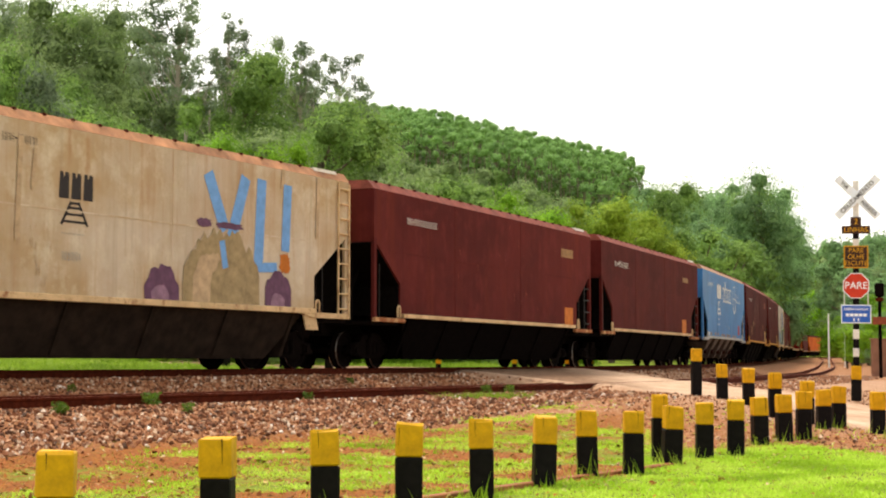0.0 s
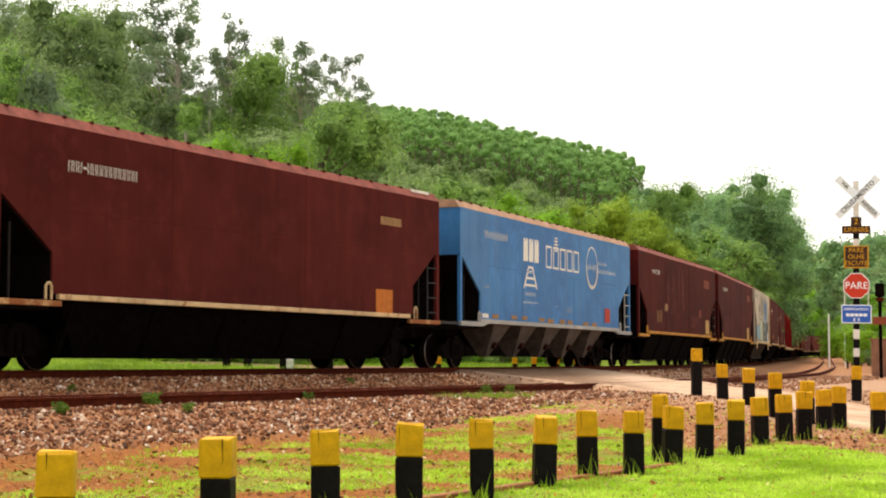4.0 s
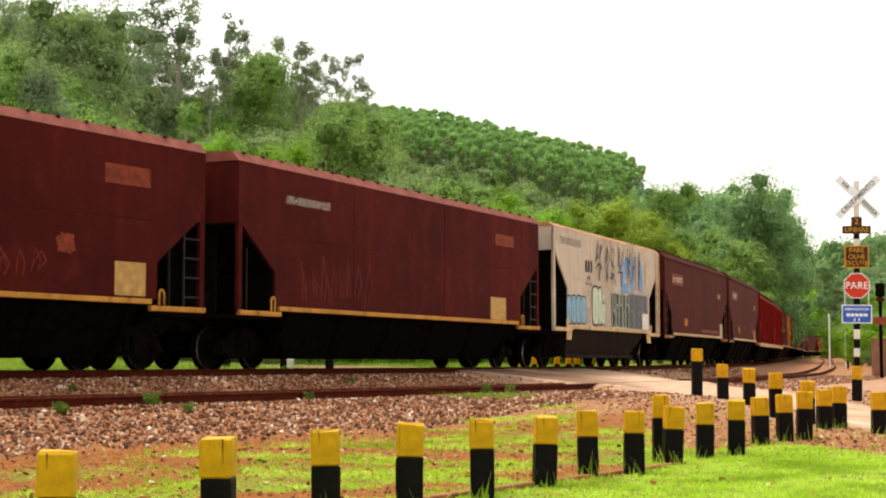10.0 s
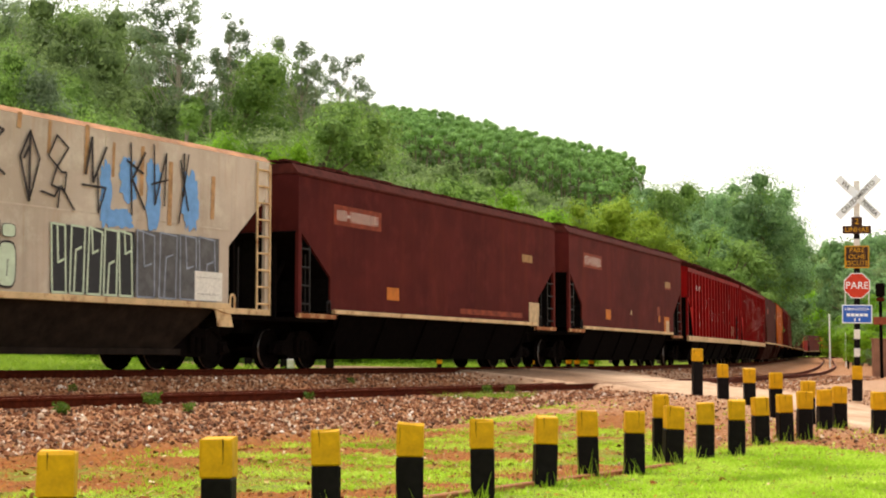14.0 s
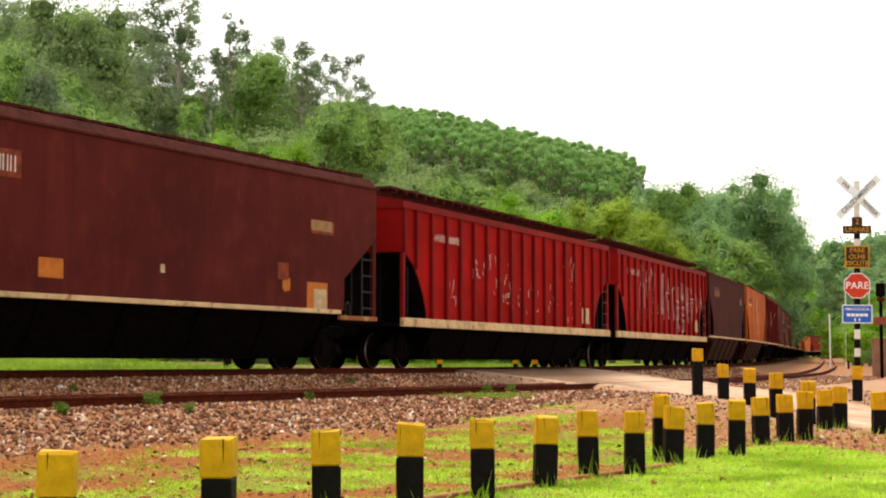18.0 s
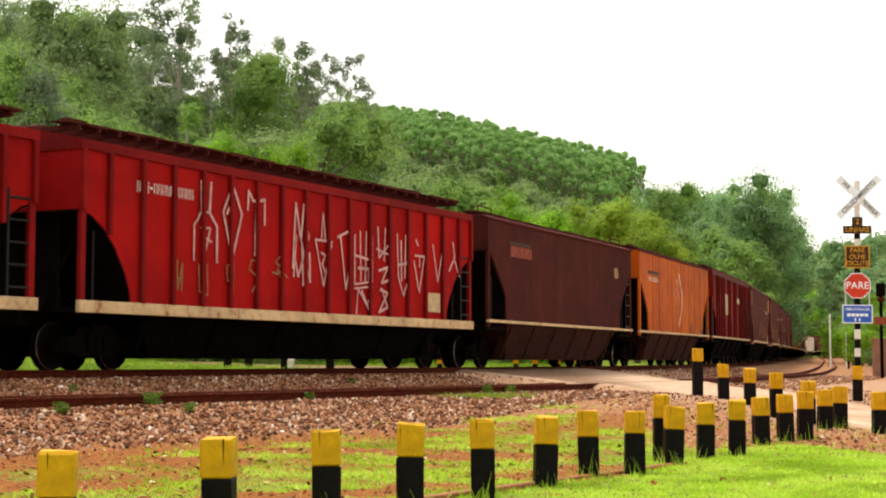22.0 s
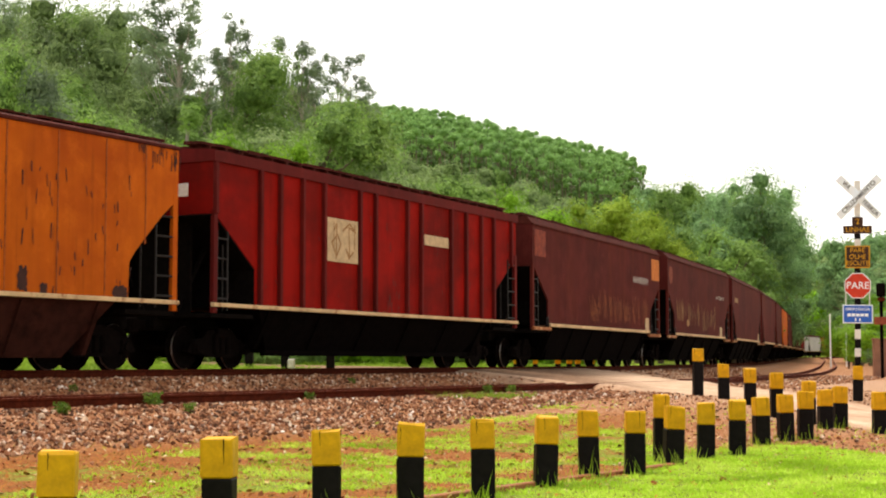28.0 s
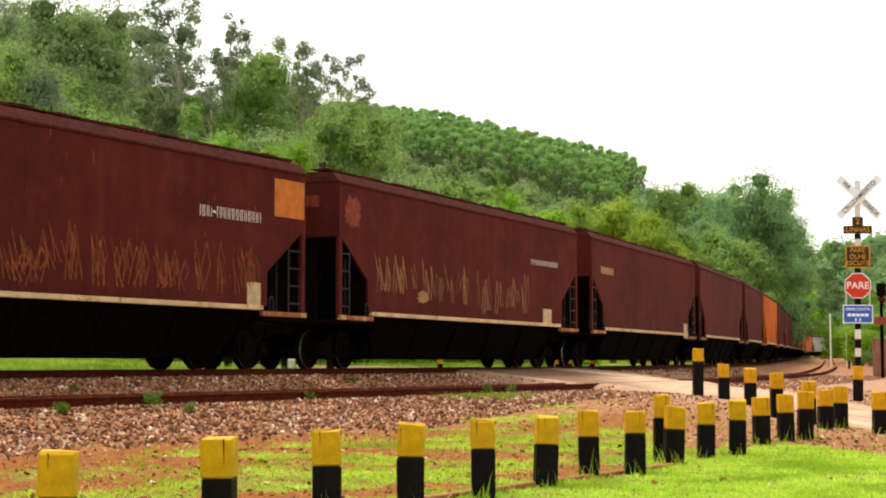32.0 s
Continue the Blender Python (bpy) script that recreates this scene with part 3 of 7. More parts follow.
def wagon(kind, length, s_left, paint_mat, roof_mat, sill_mat, label, spin=True):
    """A covered grain hopper wagon. kind: smooth, walkway, curved, ribbed, stepped_ribs."""
    car = new("hopper_wagon")
    tagged(car, label, "freight wagon", "wagons of the passing freight train")
    a, e = -length / 2, length / 2
    w = HALF
    ribbed = kind in ("ribbed", "stepped_ribs")
    pale = paint_mat in (TAN, GREYW, BLUE)
    SILL_Z = 1.21 if kind == "ribbed" else 1.30
    EAVE = {"walkway": 4.17, "curved": 4.18 if paint_mat == ORANGE else 4.06, "short": 4.26, "ribbed": 3.87, "stepped_ribs": 4.09}.get(kind, 4.18)
    RIDGE = {"short": 4.38, "ribbed": 4.28, "curved": 4.26 if paint_mat == ORANGE else 4.16}.get(kind, 4.38)
    rounded = kind in ("ribbed", "curved")
    # the cut-away under each end slope
    if kind == "ribbed":
        curve = [(0.0, 2.80), (0.3, 2.72), (0.65, 2.5), (0.95, 2.2), (1.22, 1.8), (1.38, 1.45), (1.42, SILL_Z)]
    elif kind == "curved":
        curve = [(0.0, 3.18), (0.12, 3.12), (0.45, 2.86), (0.85, 2.48), (1.18, 2.15), (1.34, 1.95), (1.36, SILL_Z)]
    else:
        ce, ztop, zmid = {"short": (1.36, 3.54, 2.44), "stepped_ribs": (1.5, 3.04, 2.03)}.get(kind, (1.38, 2.94, 2.0))
        curve = [(0.0, ztop), (0.08, ztop), (ce, zmid), (ce, SILL_Z)]
    ce = curve[-1][0]
    wall = 0.03 if ribbed else 0.0
    poly = [(a, EAVE)] + [(a + x, z) for x, z in curve] + [(e - x, z) for x, z in curve[::-1]] + [(e, EAVE)]
    bm = prism(bmesh.new(), poly, -w + wall, w - wall)
    body = part("body", bm, paint_mat, car)
    # roof with sloping shoulders
    bm = bmesh.new()
    if ribbed:
        band = 0.15 if kind == "ribbed" else 0.2
        sect = [(-w - 0.03, EAVE - 0.02), (-w - 0.03, EAVE + band), (-w + 0.06, EAVE + band + 0.02), (-0.5, RIDGE - 0.02), (0.5, RIDGE - 0.02), (w - 0.06, EAVE + band + 0.02), (w + 0.03, EAVE + band), (w + 0.03, EAVE - 0.02)]
    else:
        sect = [(-w - 0.005, EAVE), (-w + 0.16, RIDGE), (-0.5, RIDGE + 0.03), (0.5, RIDGE + 0.03), (w - 0.16, RIDGE), (w + 0.005, EAVE)]
    inset = 0.0
    l0 = [bm.verts.new((a - 0.03 + inset, y, z)) for y, z in sect]
    l1 = [bm.verts.new((e + 0.03 - inset, y, z)) for y, z in sect]
    for i in range(len(sect)):
        j = (i + 1) % len(sect)
        bm.faces.new((l0[i], l0[j], l1[j], l1[i]))
    bm.faces.new(l0)
    bm.faces.new(l1[::-1])
    bmesh.ops.recalc_face_normals(bm, faces=bm.faces)
    rib_mat = RED_RIB if kind == "ribbed" else RIB_OLD
    part("roof", bm, rib_mat if ribbed else roof_mat, car)
    # eave angle and side sills
    for y in ((-w, w) if kind in ("walkway", "curved") else ()):
        part("eave_angle", box(bmesh.new(), a - 0.02, e + 0.02, y - 0.035, y + 0.035, EAVE - 0.05, EAVE + 0.015, 0.01), roof_mat, car)
    for y0, y1 in ((-w - 0.045, -w + 0.05), (w - 0.05, w + 0.045)):
        bm = bmesh.new()
        if kind == "ribbed":
            box(bm, a - 0.05, e + 0.05, y0, y1, 1.00, SILL_Z + 0.005, 0.01)
        elif kind in ("curved", "stepped_ribs"):
            box(bm, a - 0.02, e + 0.02, y0, y1, 1.22, SILL_Z, 0.008)
        elif pale:
            box(bm, a + ce - 0.05, e - ce + 0.05, y0, y1, 1.185, SILL_Z, 0.01)
            for x, o in ((a, 1), (e, -1)):
                prism(bm, [(x, 1.10), (x + o * (ce + 0.1), 1.10), (x + o * (ce + 0.5), 1.185), (x + o * (ce - 0.05), 1.185), (x + o * (ce - 0.05), 1.215), (x, 1.215)], y0, y1)
        else:
            box(bm, a + ce + 0.14, e - ce - 0.18, y0, y1, 1.205, SILL_Z, 0.008)
            for x, o in ((a, 1), (e, -1)):
                part("end_sill", box(bmesh.new(), x, x + o * (ce + 0.2), y0, y1, 1.085, 1.185, 0.008), SILL_RUST if sill_mat == SILL else sill_mat, car)
        part("side_sill", bm, sill_mat, car)
    # pale knee plates where the end floor meets the belly
    for x, o in (((a, 1), (e, -1)) if paint_mat in (TAN, GREYW) else ()):
        part("knee_plate", prism(bmesh.new(), [(x + o * (ce - 0.08), 1.09), (x + o * (ce + 0.42), 1.18), (x + o * (ce + 0.30), 0.84), (x + o * (ce - 0.16), 0.84)], -w - 0.01, -w + 0.02), sill_mat, car)
    # corner posts, ladders and grab irons
    for x in (a + 0.07, e - 0.07):
        for y in (-w + 0.04, w - 0.04):
            part("corner_post", box(bmesh.new(), x - 0.07, x + 0.07, y - 0.045, y + 0.045, 1.1, curve[0][1] + 0.1 if kind != "short" else EAVE - 0.02, 0.012), rib_mat if ribbed else paint_mat, car)
    if paint_mat in (TAN, GREYW):
        part("ladder", ladder(e - 0.47, e - 0.03, -w - 0.04, 1.12, EAVE - 0.05, 9), SILL, car)
    else:
        part("ladder", ladder(e - 0.60, e - 0.06, -w + 0.02, 1.15, 3.0, 5), sill_mat if pale else LADDER_GREY, car)
    part("ladder", ladder(a + 0.16, a + 0.62, w + 0.03, 1.15, EAVE - 0.9, 6), LADDER_GREY, car)
    if kind in ("walkway", "stepped_ribs"):
        part("ladder", ladder(a + 0.14, a + 0.5, -w + 0.02, 1.15, 2.72, 4), LADDER_GREY, car)
    for x in (a + 0.42, e - 0.95):
        part("stanchion", bar(bmesh.new(), (x, -w + 0.08, 1.15), (x, -w + 0.08, 2.45), 0.022, 6), LADDER_GREY, car)
    # roping brackets at the foot of the side sheets
    if kind in ("smooth", "walkway", "short"):
        for x in (a + ce - 0.11, e - ce + 0.11):
            bm = bmesh.new()
            ring = [(x - 0.07, 1.2), (x - 0.07, 1.42), (x - 0.03, 1.48), (x + 0.03, 1.48), (x + 0.07, 1.42), (x + 0.07, 1.2)]
            for (xa, za), (xb, zb) in zip(ring, ring[1:]):
                bar(bm, (xa, -w - 0.02, za), (xb, -w - 0.02, zb), 0.024, 6)
            part("roping_bracket", bm, LADDER_GREY if kind == "walkway" else sill_mat, car)
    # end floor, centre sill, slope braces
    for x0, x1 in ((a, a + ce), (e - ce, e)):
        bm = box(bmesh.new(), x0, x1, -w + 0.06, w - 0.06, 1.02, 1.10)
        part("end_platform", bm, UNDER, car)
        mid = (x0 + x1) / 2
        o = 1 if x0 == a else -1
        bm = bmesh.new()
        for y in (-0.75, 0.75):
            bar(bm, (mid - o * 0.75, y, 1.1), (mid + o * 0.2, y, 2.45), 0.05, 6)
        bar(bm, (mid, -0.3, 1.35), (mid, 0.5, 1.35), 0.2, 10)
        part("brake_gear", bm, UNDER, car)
        # black sheets line the recess under the slope, its shade put into their colour
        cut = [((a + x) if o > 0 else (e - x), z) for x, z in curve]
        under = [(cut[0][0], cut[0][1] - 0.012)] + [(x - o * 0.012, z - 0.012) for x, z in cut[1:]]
        part("shade_slope_sheet", prism(bmesh.new(), under + [(x - o * 0.02, z - 0.02) for x, z in under[::-1]], -w + 0.035, w - 0.035), UNDER, car)
        part("shade_end_panel", box(bmesh.new(), cut[0][0] + o * 0.22, cut[0][0] + o * 0.28, -0.92, 0.92, 1.05, cut[0][1] - 0.05), UNDER, car)
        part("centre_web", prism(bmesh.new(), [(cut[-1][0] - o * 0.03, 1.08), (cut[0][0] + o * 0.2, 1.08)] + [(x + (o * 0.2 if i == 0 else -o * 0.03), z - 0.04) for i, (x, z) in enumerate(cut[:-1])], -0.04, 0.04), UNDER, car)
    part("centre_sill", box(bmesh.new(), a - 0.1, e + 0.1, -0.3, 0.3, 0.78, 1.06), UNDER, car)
    # discharge hoppers under the belly
    x0, x1 = a + ce + 1.15, e - ce - 1.15
    if paint_mat == BLUE:
        part("belly", box(bmesh.new(), x0 - 0.6, x1 + 0.6, -0.35, 0.35, 0.32, 1.2), UNDER, car)
        for i in range(5):
            c = a + 3.35 + 2.13 * i
            bm = bmesh.new()
            top = [bm.verts.new(v) for v in ((c - 0.66, -w + 0.12, 1.22), (c + 0.66, -w + 0.12, 1.22), (c + 0.66, -0.36, 1.22), (c - 0.66, -0.36, 1.22))]
            low = [bm.verts.new(v) for v in ((c - 0.08, -w + 0.62, 0.30), (c + 0.10, -w + 0.62, 0.30), (c + 0.10, -0.8, 0.30), (c - 0.08, -0.8, 0.30))]
            for q in range(4):
                bm.faces.new((top[q], top[(q + 1) % 4], low[(q + 1) % 4], low[q]))
            bm.faces.new(low)
            bmesh.ops.recalc_face_normals(bm, faces=bm.faces)
            part("discharge_hopper", bm, HOPPER_PALE, car)
            bm = bar(bmesh.new(), (c + 0.04, -w + 0.36, 0.62), (c + 0.04, -w + 0.56, 0.62), 0.10, 10)
            bar(bm, (c - 0.12, -w + 0.34, 0.56), (c + 0.22, -w + 0.34, 0.70), 0.02, 6)
            part("gate_gear", bm, HOPPER_BROWN, car)
    else:
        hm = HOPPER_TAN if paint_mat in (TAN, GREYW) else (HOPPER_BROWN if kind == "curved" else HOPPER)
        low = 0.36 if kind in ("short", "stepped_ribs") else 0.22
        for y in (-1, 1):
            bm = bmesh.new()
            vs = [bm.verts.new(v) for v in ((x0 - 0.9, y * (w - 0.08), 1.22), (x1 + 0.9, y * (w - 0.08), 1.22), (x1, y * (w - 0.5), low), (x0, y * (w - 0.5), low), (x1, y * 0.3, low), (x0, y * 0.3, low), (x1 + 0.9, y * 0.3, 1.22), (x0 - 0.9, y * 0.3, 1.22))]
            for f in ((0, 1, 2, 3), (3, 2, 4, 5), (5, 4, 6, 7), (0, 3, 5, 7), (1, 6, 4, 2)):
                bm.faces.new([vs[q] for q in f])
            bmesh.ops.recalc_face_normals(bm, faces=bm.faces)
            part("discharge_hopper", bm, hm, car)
        n = 0 if kind == "short" else 6
        for i in range(n):
            x = x0 - 0.5 + (x1 - x0 + 1.0) * i / (n - 1)
            k = 0.42 * (1.19 - low - 0.05) / (1.22 - low)
            bm = bmesh.new()
            q = [bm.verts.new(v) for v in ((x - 0.05, -w + 0.05, 1.19), (x + 0.05, -w + 0.05, 1.19), (x + 0.05, -w + 0.05 + k, low + 0.05), (x - 0.05, -w + 0.05 + k, low + 0.05),
                                           (x - 0.05, -w + 0.3, 1.19), (x + 0.05, -w + 0.3, 1.19), (x + 0.05, -w + 0.3 + k, low + 0.05), (x - 0.05, -w + 0.3 + k, low + 0.05))]
            for f in ((0, 1, 2, 3), (0, 3, 7, 4), (1, 5, 6, 2), (3, 2, 6, 7), (4, 7, 6, 5), (0, 4, 5, 1)):
                bm.faces.new([q[v] for v in f])
            bmesh.ops.recalc_face_normals(bm, faces=bm.faces)
            part("hopper_rib", bm, hm, car)
        if kind in ("short", "stepped_ribs"):
            part("discharge_rail", box(bmesh.new(), x0 - 0.2, x1 + 0.2, -w + 0.4, -w + 0.52, low - 0.08, low + 0.04, 0.01), hm, car)
    # brake reservoir slung beside the bogie
    part("brake_reservoir", bar(bmesh.new(), (e - ce - 1.5, -w + 0.5, 0.82), (e - ce - 0.75, -w + 0.5, 0.82), 0.16, 12), IRON, car)
    # ribs on the sides
    if ribbed:
        if kind == "ribbed":
            n = round((length - 1.5) / 0.9)
            places = [0.05] + [0.75 + (length - 1.5) * i / n for i in range(n + 1)] + [length - 0.05]
        else:
            places = [0.05, 1.65, 2.4, 3.3, 4.2, 5.8, 6.55, 8.15, 8.9, 10.6, 11.5, 12.45, 13.25, 14.45]
        for x in places:
            x += a
            lo = SILL_Z
            for q in range(len(curve) - 1):
                d = min(x - a, e - x)
                if curve[q][0] <= d <= curve[q + 1][0] and curve[q + 1][0] > curve[q][0]:
                    lo = curve[q][1] + (curve[q + 1][1] - curve[q][1]) * (d - curve[q][0]) / (curve[q + 1][0] - curve[q][0])
            for y in (-1, 1):
                part("side_rib", box(bmesh.new(), x - 0.05, x + 0.05, y * (w - 0.035), y * (w + 0.06), lo, EAVE - 0.02, 0.01), rib_mat, car)
    elif kind == "curved" and paint_mat == ORANGE:
        for q in (0.16, 0.245, 0.42, 0.55, 0.67, 0.76, 0.85, 0.93):
            x = a + length * q
            lo = SILL_Z if 1.9 < x - a < length - 1.9 else 2.3
            part("side_seam", box(bmesh.new(), x - 0.014, x + 0.014, -w - 0.010, -w + 0.01, lo, EAVE), RUST_SEAM, car)
        part("hatch_frame", box(bmesh.new(), a + length * 0.155, a + length * 0.25, -w - 0.02, -w + 0.01, 3.36, 3.42, 0.006), RUST_SEAM, car)
    elif kind in ("smooth", "short"):
        for x, z0 in ((a + length * 0.30, SILL_Z), (a + length * 0.60, SILL_Z)):
            part("weld_seam", box(bmesh.new(), x - 0.012, x + 0.012, -w - 0.006, -w + 0.01, z0, 2.75 if paint_mat == BLUE else EAVE), paint_mat, car)
        part("weld_seam", box(bmesh.new(), a + 0.1 * length, e - 0.1 * length, -w - 0.006, -w + 0.01, 2.74, 2.765), paint_mat, car)
    # running boards and hatches on the roof
    if kind not in ("smooth", "short"):
        bm = bmesh.new()
        z = RIDGE + 0.05
        n = int(length / 0.55) if spin else 4
        for y in (-w + 0.42, -w + 0.66, w - 0.66, w - 0.42):
            for i in range(n):
                x = a + length * i / n
                box(bm, x, x + length / n - 0.03, y - 0.09, y + 0.09, z + random.uniform(0, 0.03), z + random.uniform(0.045, 0.085))
        for i in range(n):
            x = a + length * (i + 0.5) / n
            box(bm, x - 0.025, x + 0.025, -w + 0.3, w - 0.3, RIDGE - 0.04, z + 0.01)
        part("running_board", bm, ROOF_RUST, car)
        for i in range(7):
            x = a + length * (i + 0.5) / 7
            part("roof_hatch", box(bmesh.new(), x - 0.8, x + 0.8, -0.36, 0.36, RIDGE - 0.12, RIDGE + 0.13, 0.04), roof_mat, car)
        for x0, x1 in (((a + 0.1, a + 1.1), (e - 1.35, e - 0.2)) if paint_mat == MAROON and kind == "curved" else ()):
            bm = bmesh.new()
            for x in (x0, x1):
                bar(bm, (x, -w + 0.35, RIDGE), (x, -w + 0.35, RIDGE + 0.24), 0.02, 6)
            bar(bm, (x0, -w + 0.35, RIDGE + 0.24), (x1, -w + 0.35, RIDGE + 0.24), 0.02, 6)
            part("roof_handrail", bm, ROOF_RUST, car)
    else:
        if paint_mat in (BROWN, TAN):
            part("roof_end_patch", prism(bmesh.new(), [(e - 1.25, RIDGE - 0.06), (e - 0.35, RIDGE - 0.06), (e - 0.35, RIDGE + 0.012), (e - 1.25, RIDGE + 0.012)], -w + 0.10, -w + 0.24), WHITE_MARK, car)
        for i in range(22 if kind == "smooth" else 0):
            x = a + length * (i + 0.5) / 22
            part("roof_clip", box(bmesh.new(), x - 0.03, x + 0.03, -w + 0.10, -w + 0.20, RIDGE - 0.03, RIDGE + 0.016, 0.008), ROOF_RUST, car)
    # couplers and bogies
    for x, o in ((a, -1), (e, 1)):
        bm = box(bmesh.new(), x, x + o * 0.42, -0.09, 0.09, 0.78, 0.98, 0.02)
        box(bm, x + o * 0.36, x + o * 0.60, -0.14, 0.16, 0.70, 1.02, 0.04)
        part("coupler", bm, IRON, car)
    sets = []
    for x in (a + 1.38, e - 1.38):
        bg = share("bogie", BOGIE, None, car, pose(x, 0, 0))
        for dx in (-0.84, 0.84):
            ws = share("wheelset", WHEEL, None, bg, pose(dx, 0, 0.43))
            sets.append((ws, dx))
    CARS.append((car, length, s_left, sets if spin else []))
    return car


CONSIST = [
    ("smooth", -1.50, 14.07, TAN, ROOF_EDGE, SILL, "cream grain hopper wagon with blue and purple graffiti, streaked with rust"),
    ("smooth", 15.27, 30.56, BROWN, ROOF_ROSE, SILL, "brown grain hopper wagon with dusty rose roof edge and orange placard"),
    ("smooth", 31.76, 47.26, BROWN, ROOF_ROSE, SILL, "brown grain hopper wagon with white stencilling and rust streaks"),
    ("smooth", 48.55, 63.81, BLUE, ROOF_TAN, PALE, "blue grain hopper wagon with white company marks and a dusty roof"),
    ("smooth", 65.01, 80.53, BROWN_DARK, ROOF_ROSE, SILL_YELLOW, "dark brown grain hopper wagon with faded red graffiti and yellow sill"),
    ("smooth", 81.62, 97.43, BROWN_DARK, ROOF_ROSE, SILL_YELLOW, "dark brown grain hopper wagon with round red scribble and yellow sill"),
    ("short", 98.78, 111.24, GREYW, ROOF_EDGE, SILL, "short grey hopper wagon covered with blue, black and mint graffiti"),
    ("walkway", 112.34, 127.37, BROWN, ROOF_RUST, SILL, "brown hopper wagon with roof walkway and small orange patch"),
    ("walkway", 128.67, 143.82, BROWN, ROOF_RUST, SILL, "brown hopper wagon with orange and cream placards and stencilling"),
    ("ribbed", 145.17, 160.92, RED, ROOF_RUST, SILL, "bright red ribbed hopper wagon with worn white graffiti"),
    ("ribbed", 161.97, 177.41, RED, ROOF_RUST, SILL, "bright red ribbed hopper wagon with tall white graffiti tags"),
    ("curved", 178.56, 192.07, MAROON, MAROON, SILL, "dull dark brown old hopper wagon with rusty patches"),
    ("curved", 193.27, 206.48, ORANGE, ROOF_RUST, SILL, "orange panelled hopper wagon with faint white swoosh mark"),
    ("stepped_ribs", 207.58, 222.43, RED_OLD, ROOF_RUST, SILL, "faded red ribbed hopper wagon with stained white square"),
    ("walkway", 223.68, 238.08, BROWN_OLD, ROOF_RUST, SILL, "brown hopper wagon with orange scribbles and orange square patch"),
    ("walkway", 239.48, 254.88, BROWN_OLD, ROOF_RUST, SILL, "brown hopper wagon with pale yellow scribbles"),
    ("walkway", 256.38, 272.08, BROWN_OLD, ROOF_RUST, SILL, "brown hopper wagon with roof walkway"),
    ("walkway", 273.28, 287.93, BROWN_OLD, ROOF_RUST, SILL, "brown hopper wagon with roof walkway"),
]
for kind, s0, s1, pm, rm, sm, text in CONSIST:
    wagon(kind, s1 - s0, s0, pm, rm, sm, text)
TAIL = "brown orange brown brown brown brown red brown orange red grey brown pale pale orange pale brown brown brown brown brown brown".split()
for i, colour in enumerate(TAIL):
    pm = {"brown": BROWN_OLD, "orange": ORANGE, "pale": PALE, "grey": GREYW, "red": RED_OLD}[colour]
    s0 = 302.5 + 16.4 * (i - 1) if i else 289.33
    wagon("walkway", 15.2 if i else 11.9, s0, pm, ROOF_RUST, SILL, colour + " hopper wagon far back in the train", spin=False)


def wagon_pose(t, s_left, length):
    s = s_left - speed_way(t)
    p, _ = line(s + 1.38, OFF_A)
    q, _ = line(s + length - 1.38, OFF_A)
    d = q - p
    m = Matrix.Translation((p + q) / 2) @ Euler((0, -math.atan2(d.z, math.hypot(d.x, d.y)), math.atan2(d.y, d.x))).to_matrix().to_4x4()
    return m


# ---- bollards: sawn-off sleepers painted yellow over black ----
YELLOW = plain("worn_yellow_paint", (0.60, 0.31, 0.005), 0.28, 9, 0.6)
BLACK_PAINT = plain("worn_black_paint", (0.0065, 0.005, 0.005), 0.6, 14, 0.5, spec=0.07)
WHITE_PAINT = plain("white_post_paint", (0.72, 0.70, 0.66), 0.15, 12, 0.6)


def bollard(x, y, tall=0.62, wide=0.2, cap=0.41, turn=0, lean=0, base=None):
    z = height(x, y) if base is None else base
    thing = new("bollard")
    tagged(thing, "squared timber bollard painted yellow over black in the verge", "bollard", "bollards along the verge and road")
    rng = random.Random(int(x * 977 + y * 131))
    cut = tall * (1 - cap)
    for name, z0, z1, m in (("lower_part", -0.25, cut, BLACK_PAINT), ("cap", cut, tall, YELLOW)):
        bm = box(bmesh.new(), -wide / 2, wide / 2, -wide * 0.42, wide * 0.42, z0, z1, 0.012)
        for v in bm.verts:
            if z1 == tall and v.co.z > tall - 0.02:
                v.co.z += rng.uniform(-0.016, 0.012)
            v.co.x += rng.uniform(-0.005, 0.005)
            v.co.y += rng.uniform(-0.005, 0.005)
        part(name, bm, m, thing)
    # a drying crack down the face
    cx = rng.uniform(-0.45, 0.45) * wide
    za, zig = cut + rng.uniform(0.03, 0.15), [rng.uniform(-0.004, 0.004) for _ in range(6)]
    edge = [(cx + zig[i], za + (tall - 0.01 - za) * i / 5, 0.0005 + 0.0005 * i) for i in range(6)]
    part("crack", prism(bmesh.new(), [(x_ - w_, z_) for x_, z_, w_ in edge] + [(x_ + w_, z_) for x_, z_, w_ in reversed(edge)], -wide * 0.42 - 0.003, -wide * 0.3), BLACK_PAINT, thing)
    thing.matrix_basis = pose(x, y, z, rng.uniform(-1.5, 1.5), lean + rng.uniform(-0.8, 0.8), turn + rng.uniform(-7, 7))
    return thing


def spot(px, d):
    """Ground place d metres ahead along a sight line."""
    return (px - 784) / 2692 * d, d


